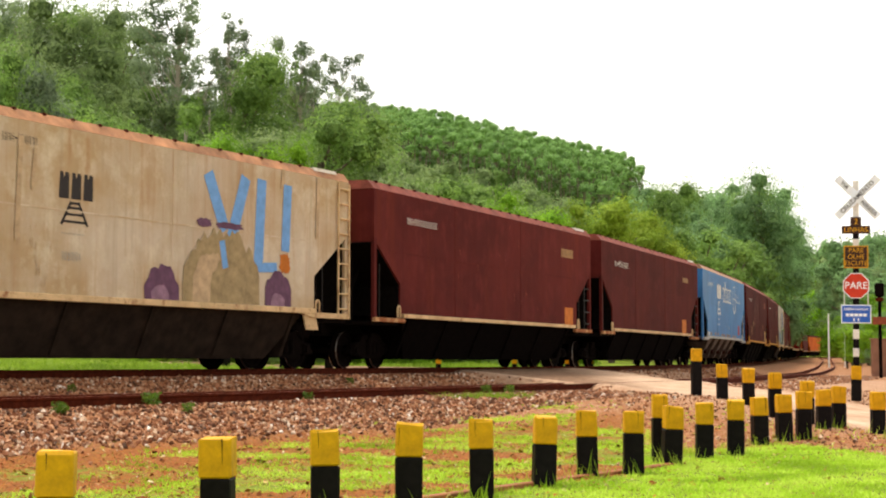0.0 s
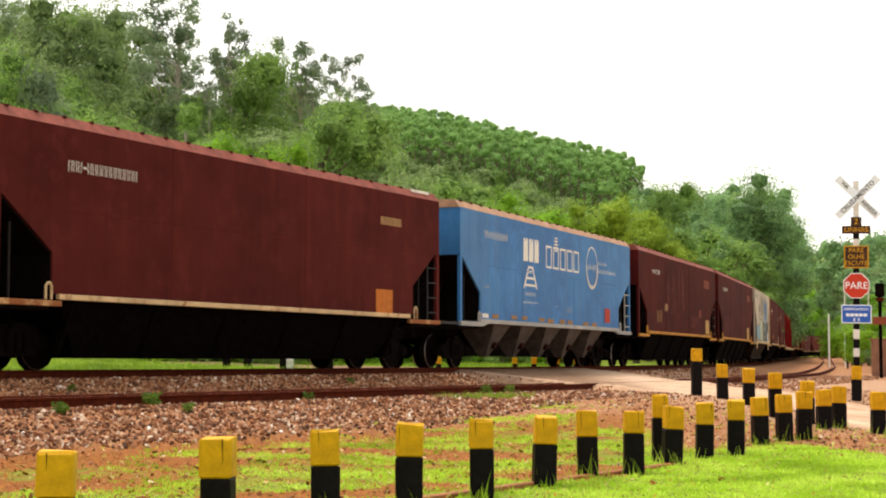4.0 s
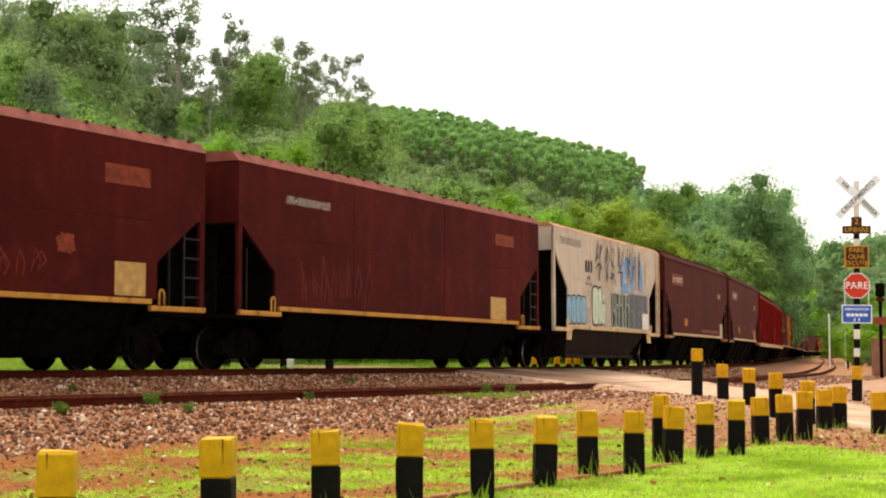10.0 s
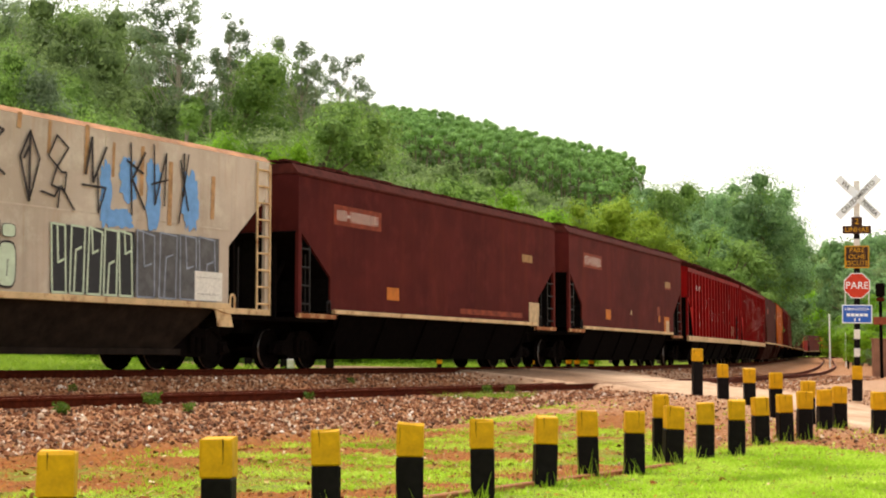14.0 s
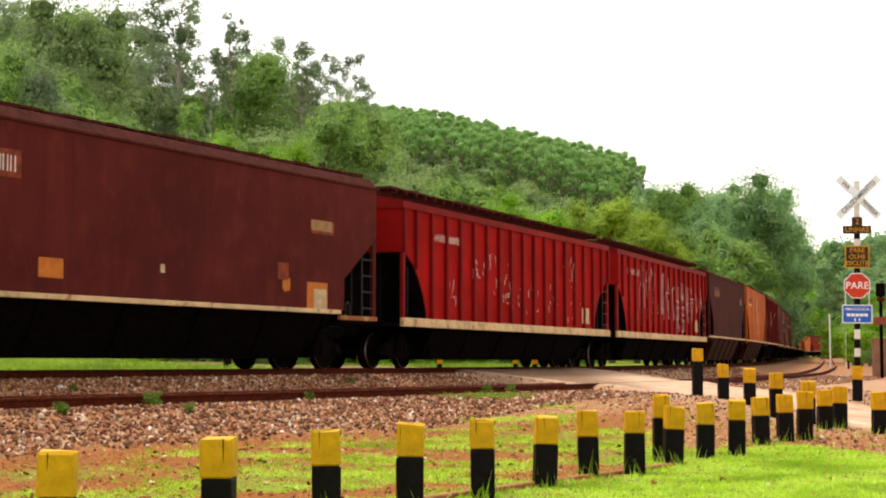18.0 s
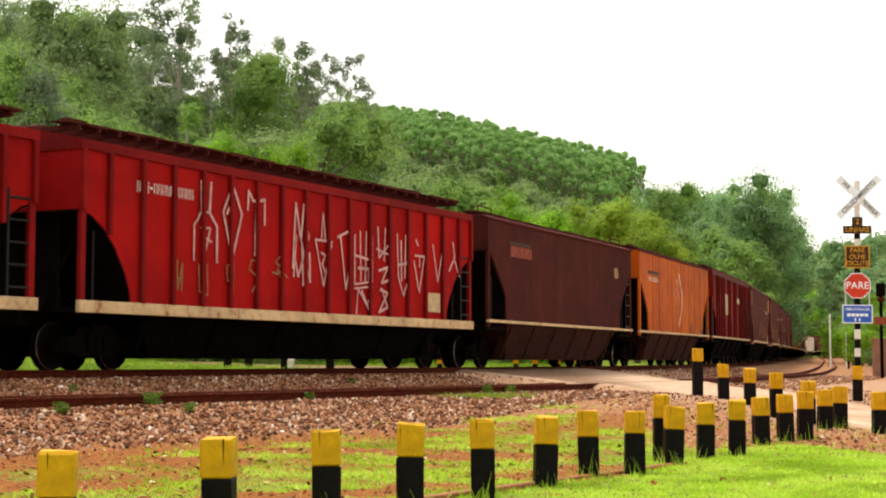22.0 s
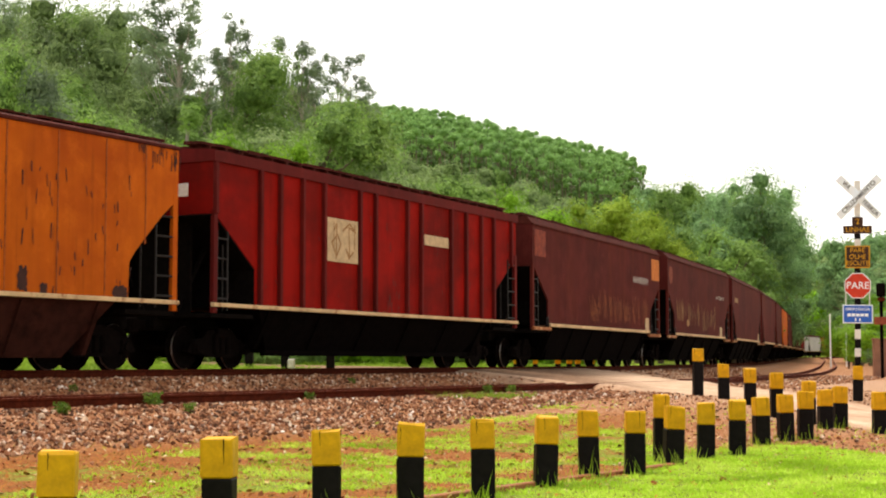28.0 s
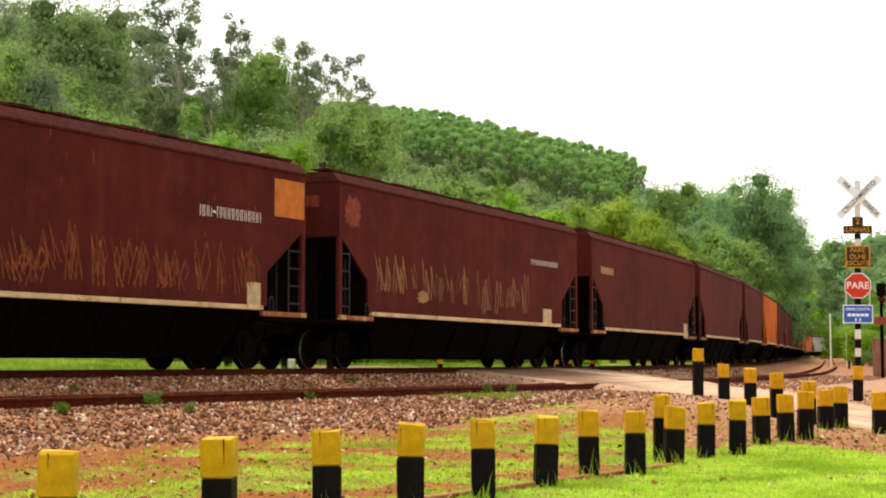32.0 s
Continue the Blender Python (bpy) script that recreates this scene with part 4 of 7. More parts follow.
# the row along the verge, by bearing and distance
for px, d, top in ((105, 8.2, 797), (390, 9.4, 772), (577, 10.7, 760), (724, 11.3, 748), (852, 12.6, 742), (960, 13.8, 737), (1037, 14.8, 727),
                   (1118, 15.2, 727), (1185, 16.4, 718), (1243, 17.8, 713), (1298, 18.4, 707), (1341, 20.2, 702), (1384, 20.8, 698), (1418, 21.2, 692),
                   (1453, 23.2, 690)):
    x, y = spot(px, d)
    z_top = EYE - (top - 642) * d / 2692
    g = height(x, y)
    bollard(x, y, z_top - g, 0.2, {1118: 0.22, 852: 0.238}.get(px, 0.248) / (z_top - g), lean=(2.5 if px in (960, 1185) else 0))
# the row along the edge of the road
for px, d, top, base in ((1230, 31.5, 618, 691), (1276, 29.4, 645, 702), (1322, 27, 652, 714), (1369, 25, 660, 727), (1425, 24.2, 675, 741), (1480, 23.6, 684, 754),
                         (1549, 22.6, 694, 768), (1165, 16.9, 698, 797)):
    x, y = spot(px, d)
    z0, z1 = EYE - (base - 642) * d / 2692, EYE - (top - 642) * d / 2692
    bollard(x, y, z1 - z0, 0.2 if px != 1165 else 0.17, 0.26 / (z1 - z0), base=z0)
# beyond the line
for px, d in ((402, 46), (440, 47), (503, 45), (583, 45)):
    x, y = spot(px, d)
    bollard(x, y, 1.15, 0.24, 0.25)
for px, d in ((776, 58), (910, 60), (944, 60), (984, 59), (1004, 59), (1019, 59), (1044, 59)):
    x, y = spot(px, d)
    bollard(x, y, 0.62, 0.2, 0.42, base=0.68)
x, y = spot(514, 44.6)
bm = box(bmesh.new(), -0.1, 0.1, -0.1, 0.1, -0.2, 1.2 - height(x, y), 0.02)
post = part("marker_post", bm, WHITE_PAINT)
post.matrix_basis = pose(x, y, height(x, y))
tagged(post, "short white concrete marker post behind the line", "marker post")

# ---- the level crossing sign ----
SIGN_WHITE = plain("white_sign_enamel", (0.86, 0.92, 1.0), 0.05, 10, 0.4)
FADED_BLACK = plain("faded_black_lettering", (0.045, 0.045, 0.05), 0.3, 30)
SIGN_RED = plain("red_sign_enamel", (0.58, 0.045, 0.02), 0.12, 8, 0.4)
SIGN_BLUE = plain("blue_sign_enamel", (0.03, 0.12, 0.52), 0.12, 8, 0.4)
SIGN_BLACK = plain("dark_sign_enamel", (0.05, 0.02, 0.012), 0.2, 8, 0.5)
SIGN_YELLOW = plain("yellow_sign_enamel", (0.62, 0.31, 0.015), 0.12, 8, 0.45)


def words(text, size, material_, parent, m, name="lettering"):
    """Flat lettering with the built-in font, centred at the pose m (facing -y)."""
    cu = bpy.data.curves.new("lettering", "FONT")
    cu.body, cu.size, cu.align_x, cu.align_y, cu.extrude = text, size, "CENTER", "CENTER", 0.003
    cu.offset = size * 0.004
    tmp = bpy.data.objects.new("lettering", cu)
    me = bpy.data.meshes.new_from_object(tmp)
    bpy.data.objects.remove(tmp)
    me.materials.clear()
    me.materials.append(material_)
    ob = new(name, me)
    ob.parent = parent
    ob.matrix_basis = m @ Matrix.Rotation(radians(90), 4, "X")
    return ob


SD = 32.0
sx, sy = spot(1512, SD)
SU = SD / 2692


def sh(py):
    return EYE + (642 - py) * SU


sign = new("crossing_sign")
sign.matrix_basis = pose(sx, sy, sh(693), 0, 0.9, -14)
tagged(sign, "railway level crossing sign on a striped black and white post", "road sign")
Z0 = sh(693)
stripes = [(320, 385, WHITE_PAINT), (385, 424, BLACK_PAINT), (424, 436, WHITE_PAINT), (436, 584, BLACK_PAINT), (584, 601, WHITE_PAINT), (601, 617, BLACK_PAINT), (617, 632, WHITE_PAINT), (632, 650, BLACK_PAINT)]
for ya, yb, m in stripes:
    part("post_band", box(bmesh.new(), -0.062, 0.062, -0.05, 0.05, sh(yb) - Z0, sh(ya) - Z0, 0.006), m, sign)
part("post_foot", box(bmesh.new(), -0.105, 0.105, -0.09, 0.09, -0.2, sh(672) - Z0, 0.012), BLACK_PAINT, sign)
part("post_foot_cap", box(bmesh.new(), -0.105, 0.105, -0.09, 0.09, sh(672) - Z0, sh(648) - Z0, 0.012), YELLOW, sign)
zc = sh(350) - Z0
for ang, texts, off in ((45, (("VIA", -0.36), ("FERREA", 0.33)), -0.075), (-45, (("CRUZAMENTO", 0.0),), -0.10)):
    mm = Matrix.Translation((0.03, off, zc)) @ Matrix.Rotation(radians(ang), 4, "Y")
    blade = part("cross_blade", box(bmesh.new(), -0.59, 0.59, -0.012, 0.012, -0.085, 0.085, 0.004), SIGN_WHITE, sign)
    blade.matrix_basis = mm
    for text, dx in texts:
        words(text, 0.135 if dx == 0 else 0.125, FADED_BLACK, blade, Matrix.Translation((dx, -0.016, 0)))
zt = sh(408) - Z0
plate_t = part("tracks_plate", prism(bmesh.new(), [(-0.29, zt - 0.08), (0.29, zt - 0.08), (0.29, zt + 0.085), (0.11, zt + 0.085), (0.11, zt + 0.27), (-0.11, zt + 0.27), (-0.11, zt + 0.085), (-0.29, zt + 0.085)], -0.085, -0.06), SIGN_BLACK, sign)
words("2", 0.17, SIGN_YELLOW, plate_t, Matrix.Translation((0, -0.09, zt + 0.17)))
words("LINHAS", 0.145, SIGN_YELLOW, plate_t, Matrix.Translation((0, -0.09, zt)))
zp = sh(456) - Z0
plate_p = part("warning_plate", box(bmesh.new(), -0.25, 0.25, -0.085, -0.06, zp - 0.235, zp + 0.235, 0.004), SIGN_YELLOW, sign)
part("dark_field", box(bmesh.new(), -0.225, 0.225, -0.09, -0.08, zp - 0.21, zp + 0.21), SIGN_BLACK, plate_p)
for text, dz in (("PARE", 0.135), ("OLHE", 0.0), ("ESCUTE", -0.135)):
    words(text, 0.135, SIGN_YELLOW, plate_p, Matrix.Translation((0, -0.095, zp + dz)))
zs = sh(507) - Z0
for name, r, y0, y1, m in (("stop_plate", 0.287, -0.085, -0.06, SIGN_WHITE), ("stop_face", 0.268, -0.09, -0.08, SIGN_RED)):
    bm = prism(bmesh.new(), [(r * math.cos(radians(22.5 + 45 * i)), zs + r * math.sin(radians(22.5 + 45 * i))) for i in range(8)], y0, y1)
    part(name, bm, m, sign)
words("PARE", 0.205, SIGN_WHITE, sign, Matrix.Translation((0, -0.096, zs)))
zb = sh(557) - Z0
plate_b = part("notice_plate", box(bmesh.new(), -0.305, 0.305, -0.085, -0.06, zb - 0.195, zb + 0.195, 0.004), SIGN_WHITE, sign)
part("blue_field", box(bmesh.new(), -0.285, 0.285, -0.09, -0.08, zb - 0.175, zb + 0.175), SIGN_BLUE, plate_b)
words("EMERGENCIA", 0.082, SIGN_WHITE, plate_b, Matrix.Translation((0, -0.095, zb + 0.10)))
for k, (dz, hw) in enumerate(((-0.02, 0.22), (-0.12, 0.09))):
    for i in range(5 - 3 * k):
        c = -hw + 2 * hw * (i + 0.5) / (5 - 3 * k)
        part("text_bar", box(bmesh.new(), c - hw / 6, c + hw / 6, -0.095, -0.085, zb + dz - 0.03, zb + dz + 0.03), SIGN_WHITE, plate_b)
for x in (-0.24, 0.24):
    part("hanger", bar(bmesh.new(), (x, -0.07, zb + 0.18), (x, -0.07, zs - 0.12), 0.012, 6), WHITE_PAINT, sign)

# ---- crossing signal, poles and wall at the far side of the road ----
px_, d_ = 1556, 47
x, y = spot(px_, d_)
sig = new("crossing_signal")
zg = EYE - (658 - 642) * d_ / 2692
sig.matrix_basis = pose(x, y, zg, 0, 0, -15)
tagged(sig, "dark iron crossing signal post with lamp head and red board", "railway signal")
part("mast", bar(bmesh.new(), (0, 0, -0.2), (0, 0, 2.45), 0.055, 10), IRON, sig)
part("lamp_head", box(bmesh.new(), -0.14, 0.14, -0.12, 0.12, 2.3, 2.72, 0.04), IRON, sig)
part("lamp_collar", box(bmesh.new(), -0.12, 0.12, -0.1, 0.1, 2.16, 2.28, 0.03), RUST_RAIL, sig)
part("red_board", box(bmesh.new(), -0.22, 0.22, -0.08, -0.055, 1.44, 1.68, 0.01), plain("faded_red_board", (0.24, 0.06, 0.03), 0.3, 8), sig)
PALE_POST = plain("whitewashed_pole", (0.84, 0.84, 0.82), 0.1, 6)
for px, d, top, base, r, m, text in ((1465, 105, 558, 634, 0.065, PALE_POST, "slim pale concrete pole beside the track"), (1493, 110, 592, 635, 0.06, PALE_POST, "short pale pole among the trees"),
                               (1497, 100, 585, 637, 0.07, IRON, "dark iron pole beside the track")):
    x, y = spot(px, d)
    ob = new("pole")
    part("shaft", bar(bmesh.new(), (0, 0, -2.5), (0, 0, (base - top) * d / 2692), r, 8, r * 0.8), m, ob)
    part("cap", bar(bmesh.new(), (0, 0, (base - top) * d / 2692), (0, 0, (base - top) * d / 2692 + 0.06), r, 8, r * 0.3), m, ob)
    ob.matrix_basis = pose(x, y, EYE - (base - 642) * d / 2692)
    tagged(ob, text, "pole")
x, y = spot(1566, 72)
wall = new("boundary_wall")
wall.matrix_basis = pose(x, y, height(x, y), 0, 0, 12)
tagged(wall, "weathered reddish earth-stained garden wall", "wall")
WALLM = plain("earth_stained_plaster", (0.26, 0.13, 0.085), 0.3, 2.5, 0.9)
part("panel", box(bmesh.new(), -0.75, 4.5, -0.1, 0.1, -0.5, 1.75, 0.02), WALLM, wall)
part("coping", box(bmesh.new(), -0.8, 4.5, -0.14, 0.14, 1.75, 1.82, 0.01), WALLM, wall)


# ---- ballast stones, pebbles and grass ----
def ballast():
    rng = np.random.default_rng(5)
    n = 60000
    s = -6 + 66 * rng.beta(0.85, 1.35, n)
    u = rng.uniform(-0.5, 7.2, n)
    x = np.interp(s, ARC, LINE_X) + u * np.cos(np.interp(s, ARC, HEAD))
    y = np.interp(s, ARC, LINE_Y) - u * np.sin(np.interp(s, ARC, HEAD))
    z, gravel, road, _, _ = terrain(x, y)
    keep = rng.uniform(0, 1, n) < gravel * (1 - 0.75 * dusty(x, y))
    x, y, z = x[keep], y[keep], z[keep]
    # stray pebbles over the verge and the stony ground by the road
    px, py = rng.uniform(-4, 11, 22000), rng.uniform(8, 42, 22000)
    pz, pg, pr, pu, ps = terrain(px, py)
    keep = (pr < 0.3) & (pu > 6.4) & (np.abs(px / py) < 0.31) & (rng.uniform(0, 1, len(px)) < 0.07 * (pu < 13) + 0.9 * gravelly(px, py))
    stray = keep.sum()
    x, y, z = np.append(x, px[keep]), np.append(y, py[keep]), np.append(z, pz[keep])
    n = len(x)
    r = rng.uniform(0.020, 0.046, n) * (1 + 0.35 * (rng.uniform(0, 1, n) > 0.93))
    r[-stray:] *= rng.uniform(0.25, 0.9, stray)
    base = np.array([(1, 0, 0), (-0.5, 0.87, 0), (-0.5, -0.87, 0), (0.25, 0.4, 0.8), (0.2, -0.45, -0.75), (-0.35, 0.05, 0.75)])
    tri = np.array([(0, 1, 3), (1, 5, 3), (1, 2, 5), (2, 0, 3), (2, 3, 5), (0, 4, 1), (1, 4, 2), (2, 4, 0)])
    a = rng.normal(size=(n, 3, 3))
    q, _ = np.linalg.qr(a)
    scale = rng.uniform(0.6, 1.25, (n, 1, 3))
    v = (base[None] * scale) @ q * r[:, None, None]
    v += rng.normal(0, 0.1, v.shape) * r[:, None, None]
    v += np.stack([x, y, z + r * 0.40], 1)[:, None, :]
    f = (tri[None] + (np.arange(n) * 6)[:, None, None]).reshape(-1, 3)
    m, nd, l, b = material("ballast_stone", 0.9)
    geo = nd.new("ShaderNodeNewGeometry")
    c = ramp(nd, l, geo.outputs["Random Per Island"], [(0.0, (0.026, 0.010, 0.006)), (0.28, (0.14, 0.042, 0.014)), (0.58, (0.33, 0.115, 0.044)), (0.82, (0.53, 0.27, 0.145)), (0.95, (0.74, 0.56, 0.40)), (1.0, (0.92, 0.86, 0.78))])
    fine = noise_tex(nd, l, coords(nd, l, (1, 1, 1), True), 60, 4)
    c = mix(nd, l, 0.2, c, ramp(nd, l, fine, [(0.3, (0.08, 0.028, 0.010)), (0.7, (0.42, 0.22, 0.11))]))
    l.new(c, b.inputs["Base Color"])
    ob = raw("ballast", v.reshape(-1, 3), f, m)
    tagged(ob, "reddish brown crushed stone ballast between and beside the rails", "ballast", kind="stuff")


def grass_blades(n, lo, hi, rng, tone, name, label, reject, tall=1.0):
    """Blades in clumps on the ground where reject() lets them grow."""
    x = rng.uniform(lo[0], hi[0], n)
    y = rng.uniform(lo[1], hi[1], n)
    z, gravel, road, u, s = terrain(x, y)
    keep = reject(x, y, u, s, gravel, road, rng)
    x, y, z = x[keep], y[keep], z[keep]
    n = len(x)
    k = 5
    cx, cy, cz = (np.repeat(v, k) for v in (x, y, z))
    cx = cx + rng.normal(0, 0.03, n * k)
    cy = cy + rng.normal(0, 0.03, n * k)
    clump = np.repeat(rng.gamma(2.0, 0.5, n), k)
    hgt = np.minimum((rng.gamma(3, 0.006, n * k) + 0.008) * (0.45 + 0.55 * clump), rng.uniform(0.035, 0.07, n * k)) * tall
    ang = rng.uniform(0, 2 * np.pi, n * k)
    w = rng.uniform(0.0035, 0.008, n * k) * (1 + cy / 30)
    lean = rng.normal(0, 0.8, (n * k, 2)) * hgt[:, None]
    p0 = np.stack([cx - np.cos(ang) * w, cy - np.sin(ang) * w, cz - 0.01], 1)
    p1 = np.stack([cx + np.cos(ang) * w, cy + np.sin(ang) * w, cz - 0.01], 1)
    p2 = np.stack([cx + lean[:, 0], cy + lean[:, 1], cz + hgt], 1)
    v = np.stack([p0, p1, p2], 1).reshape(-1, 3)
    f = np.arange(n * k * 3).reshape(-1, 3)
    ob = raw(name, v, f, tone)
    tagged(ob, label, "grass", kind="stuff")


GRASS = leaves("grass_blade", (0.27, 0.46, 0.024), (0.46, 0.70, 0.052), (0.62, 0.76, 0.13), clump=0.9)
TRACK_GRASS = leaves("trackside_grass_blade", (0.10, 0.18, 0.014), (0.22, 0.36, 0.03), (0.32, 0.44, 0.06))
WEED = leaves("weed_leaf", (0.05, 0.10, 0.015), (0.11, 0.20, 0.025), (0.18, 0.27, 0.04))


def verge_rule(x, y, u, s, gravel, road, rng):
    patch = np.array([noise.noise(Vector((p * 0.9, q * 0.9, 1.0))) + 0.5 * noise.noise(Vector((p * 3.1, q * 3.1, 4.0))) for p, q in zip(x, y)]) * 0.5 + 0.5
    want = np.interp(u, [6.2, 7.2, 11, 12.6, 14, 30], [0.0, 0.42, 0.50, 0.72, 0.88, 0.92]) - 0.15 * smooth01((s - 4) / 6) * (u < 13.5)
    want = want - 0.45 * bare(x, y)
    view = np.abs(x / y) < 0.31
    return view & (u > 6.4) & (road < 0.2) & (rng.uniform(0, 1, len(x)) > 0.96 * gravelly(x, y)) & (rng.uniform(0, 1, len(x)) < 2.2 * (want + patch - 0.80))


def back_rule(x, y, u, s, gravel, road, rng):
    return (u < -5.5) & (u > -22) & (road < 0.2) & (x / y < 0.12) & (x / y > -0.31)


ballast()
grass_blades(80000, (-3.5, 7.0), (9, 27), np.random.default_rng(2), GRASS, "verge_grass", "short bright green grass in tufts on red earth", verge_rule)
grass_blades(16000, (-16, 34), (8, 75), np.random.default_rng(3), TRACK_GRASS, "bank_grass", "bright green grass on the bank behind the line", back_rule, 3.6)



def trackside_rule(x, y, u, s, gravel, road, rng):
    return (np.abs(x - 0.85) < 1.2) & (road < 0.2) & (rng.uniform(0, 1, len(x)) > 0.35 + ((x - 0.85) / 1.2) ** 2) & (np.abs(y - 28.3 - 0.35 * x) < 0.55)


grass_blades(2600, (-0.5, 27.0), (2.1, 30.0), np.random.default_rng(6), TRACK_GRASS, "trackside_grass", "patch of green grass beside the rusty rail near the crossing", trackside_rule, 2.6)


def tufts():
    """Long blades left standing round the feet of the bollards and in the turf."""
    rng = np.random.default_rng(14)
    spots = [(ob.matrix_basis.translation.x, ob.matrix_basis.translation.y) for ob in bpy.data.objects if ob.name.startswith("bollard") and ob.parent is None and ob.matrix_basis.translation.y < 24]
    v = []
    for x, y in spots:
        for i in range(rng.integers(16, 46)):
            ang = rng.uniform(0, 2 * np.pi)
            r = rng.uniform(0.10, 0.24)
            px, py = x + r * np.cos(ang), y - abs(r * np.sin(ang)) * (1 if i % 3 else -1)
            h, w = rng.gamma(3, 0.030) + 0.03, rng.uniform(0.003, 0.006)
            lx, ly = rng.normal(0, 0.35, 2) * h
            g = height(px, py)
            v += [(px - w, py, g - 0.02), (px + w, py, g - 0.02), (px + lx, py + ly, g + h)]
    ob = raw("long_grass", v, np.arange(len(v)).reshape(-1, 3), GRASS)
    tagged(ob, "longer green grass blades round the bollard feet", "grass", kind="stuff")


tufts()



def litter():
    """Dry leaves, straw and clods scattered over the verge."""
    rng = np.random.default_rng(31)
    n = 26000
    y = 7.6 + 22 * rng.beta(1.0, 1.7, n)
    x = y * rng.uniform(-0.3, 0.3, n)
    z, gravel, road, u, s = terrain(x, y)
    keep = (u > 6.0) & (road < 0.3) & (rng.uniform(0, 1, n) < np.interp(u, [6, 8, 12, 14, 18], [1, 1, 0.8, 0.12, 0.05]))
    x, y, z = x[keep], y[keep], z[keep]
    n = len(x)
    r = rng.gamma(2.5, 0.0042, (n, 1)) * (1 + y[:, None] / 40)
    a = rng.uniform(0, 2 * np.pi, n)
    d = np.stack([np.cos(a), np.sin(a), rng.normal(0, 0.35, n)], 1) * r
    e = np.stack([-np.sin(a), np.cos(a), rng.normal(0, 0.35, n)], 1) * r * rng.uniform(0.25, 0.8, (n, 1))
    c = np.stack([x, y, z + 0.012], 1)
    v = np.stack([c - d, c + e, c + d, c - e + np.array([0, 0, 0.004])], 1).reshape(-1, 3)
    m, nd, l, b = material("dry_litter", 0.9)
    geo = nd.new("ShaderNodeNewGeometry")
    l.new(ramp(nd, l, geo.outputs["Random Per Island"], [(0.0, (0.09, 0.03, 0.010)), (0.25, (0.26, 0.075, 0.018)), (0.5, (0.44, 0.18, 0.045)), (0.75, (0.22, 0.27, 0.03)), (0.92, (0.55, 0.38, 0.17)), (1.0, (0.75, 0.62, 0.42))]), b.inputs["Base Color"])
    b.inputs["Specular IOR Level"].default_value = 0.1
    tagged(raw("litter", v, np.arange(n * 4).reshape(-1, 4), m), "dry leaves, straw and clods strewn over the red earth", "litter", kind="stuff")


litter()


def weed(px, d, size):
    rng = np.random.default_rng(int(px))
    x, y = spot(px, d)
    n = 110
    size *= 0.8
    ang, r = rng.uniform(0, 2 * np.pi, n), rng.uniform(0.02, 1, n) ** 0.5 * size * 0.5
    c = np.stack([r * np.cos(ang), r * np.sin(ang), rng.uniform(0.05, 1, n) * size * 0.8], 1)
    q = rng.normal(size=(n, 2, 3)) * size * 0.075
    v = np.stack([c - q[:, 0], c + q[:, 1], c + q[:, 0], c - q[:, 1]], 1).reshape(-1, 3)
    ob = raw("weed", v, np.arange(n * 4).reshape(-1, 4), WEED)
    ob.matrix_basis = pose(x, y, height(x, y))
    tagged(ob, "small green weed growing beside the rusty rail", "weed", "weeds beside the rail")


for px, d, size in ((270, 21.6, 0.32), (335, 21.3, 0.22), (545, 25.2, 0.24), (110, 19.5, 0.25), (130, 25, 0.2), (620, 33, 0.2), (722, 29, 0.2), (860, 31, 0.3), (900, 32, 0.28), (820, 31, 0.25)):
    weed(px, d, size)
k2x, k2y = spot(1120, 15.6)
plank = part("kerb_plank", box(bmesh.new(), -0.045, 0.045, -2.9, 2.5, -0.06, 0.025, 0.01), plain("buried_red_timber", (0.30, 0.115, 0.045), 0.4, 9))
mxk, myk = (spot(880, 14.6)[0] + k2x) / 2 - 0.1, (13.0 + k2y) / 2
plank.matrix_basis = pose(mxk, myk, height(mxk, myk) + 0.01, 0, 0, -math.degrees(math.atan2(k2x - spot(880, 13.3)[0], k2y - 13.3)))
tagged(plank, "half-buried reddish timber edging in the grass", "kerb")


# ---- trees ----
BARK = plain("grey_bark", (0.16, 0.12, 0.09), 0.35, 3, 0.9)
BARK_PALE = plain("pale_eucalyptus_bark", (0.36, 0.31, 0.26), 0.25, 2, 0.8)
CORE = {}


def foliage(name, dark, light, tint):
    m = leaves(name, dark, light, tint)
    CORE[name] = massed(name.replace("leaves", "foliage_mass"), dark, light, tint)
    return m


LEAF_DARK = foliage("dark_olive_leaves", (0.151, 0.22, 0.086), (0.252, 0.359, 0.137), (0.342, 0.448, 0.165))
LEAF_MID = foliage("mid_green_leaves", (0.129, 0.227, 0.055), (0.223, 0.374, 0.085), (0.303, 0.461, 0.106))
LEAF_BRIGHT = foliage("bright_green_leaves", (0.134, 0.287, 0.018), (0.244, 0.492, 0.033), (0.359, 0.601, 0.05))
LEAF_GOLD = foliage("yellowish_green_leaves", (0.192, 0.292, 0.029), (0.311, 0.46, 0.049), (0.415, 0.516, 0.071))
# paler, bluer green for the farther trees: distance haze put into the leaf colour
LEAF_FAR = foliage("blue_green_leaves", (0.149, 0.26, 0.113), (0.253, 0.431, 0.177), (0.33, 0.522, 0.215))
LEAF_GUM = foliage("grey_green_gum_leaves", (0.138, 0.194, 0.112), (0.222, 0.302, 0.169), (0.288, 0.367, 0.209))


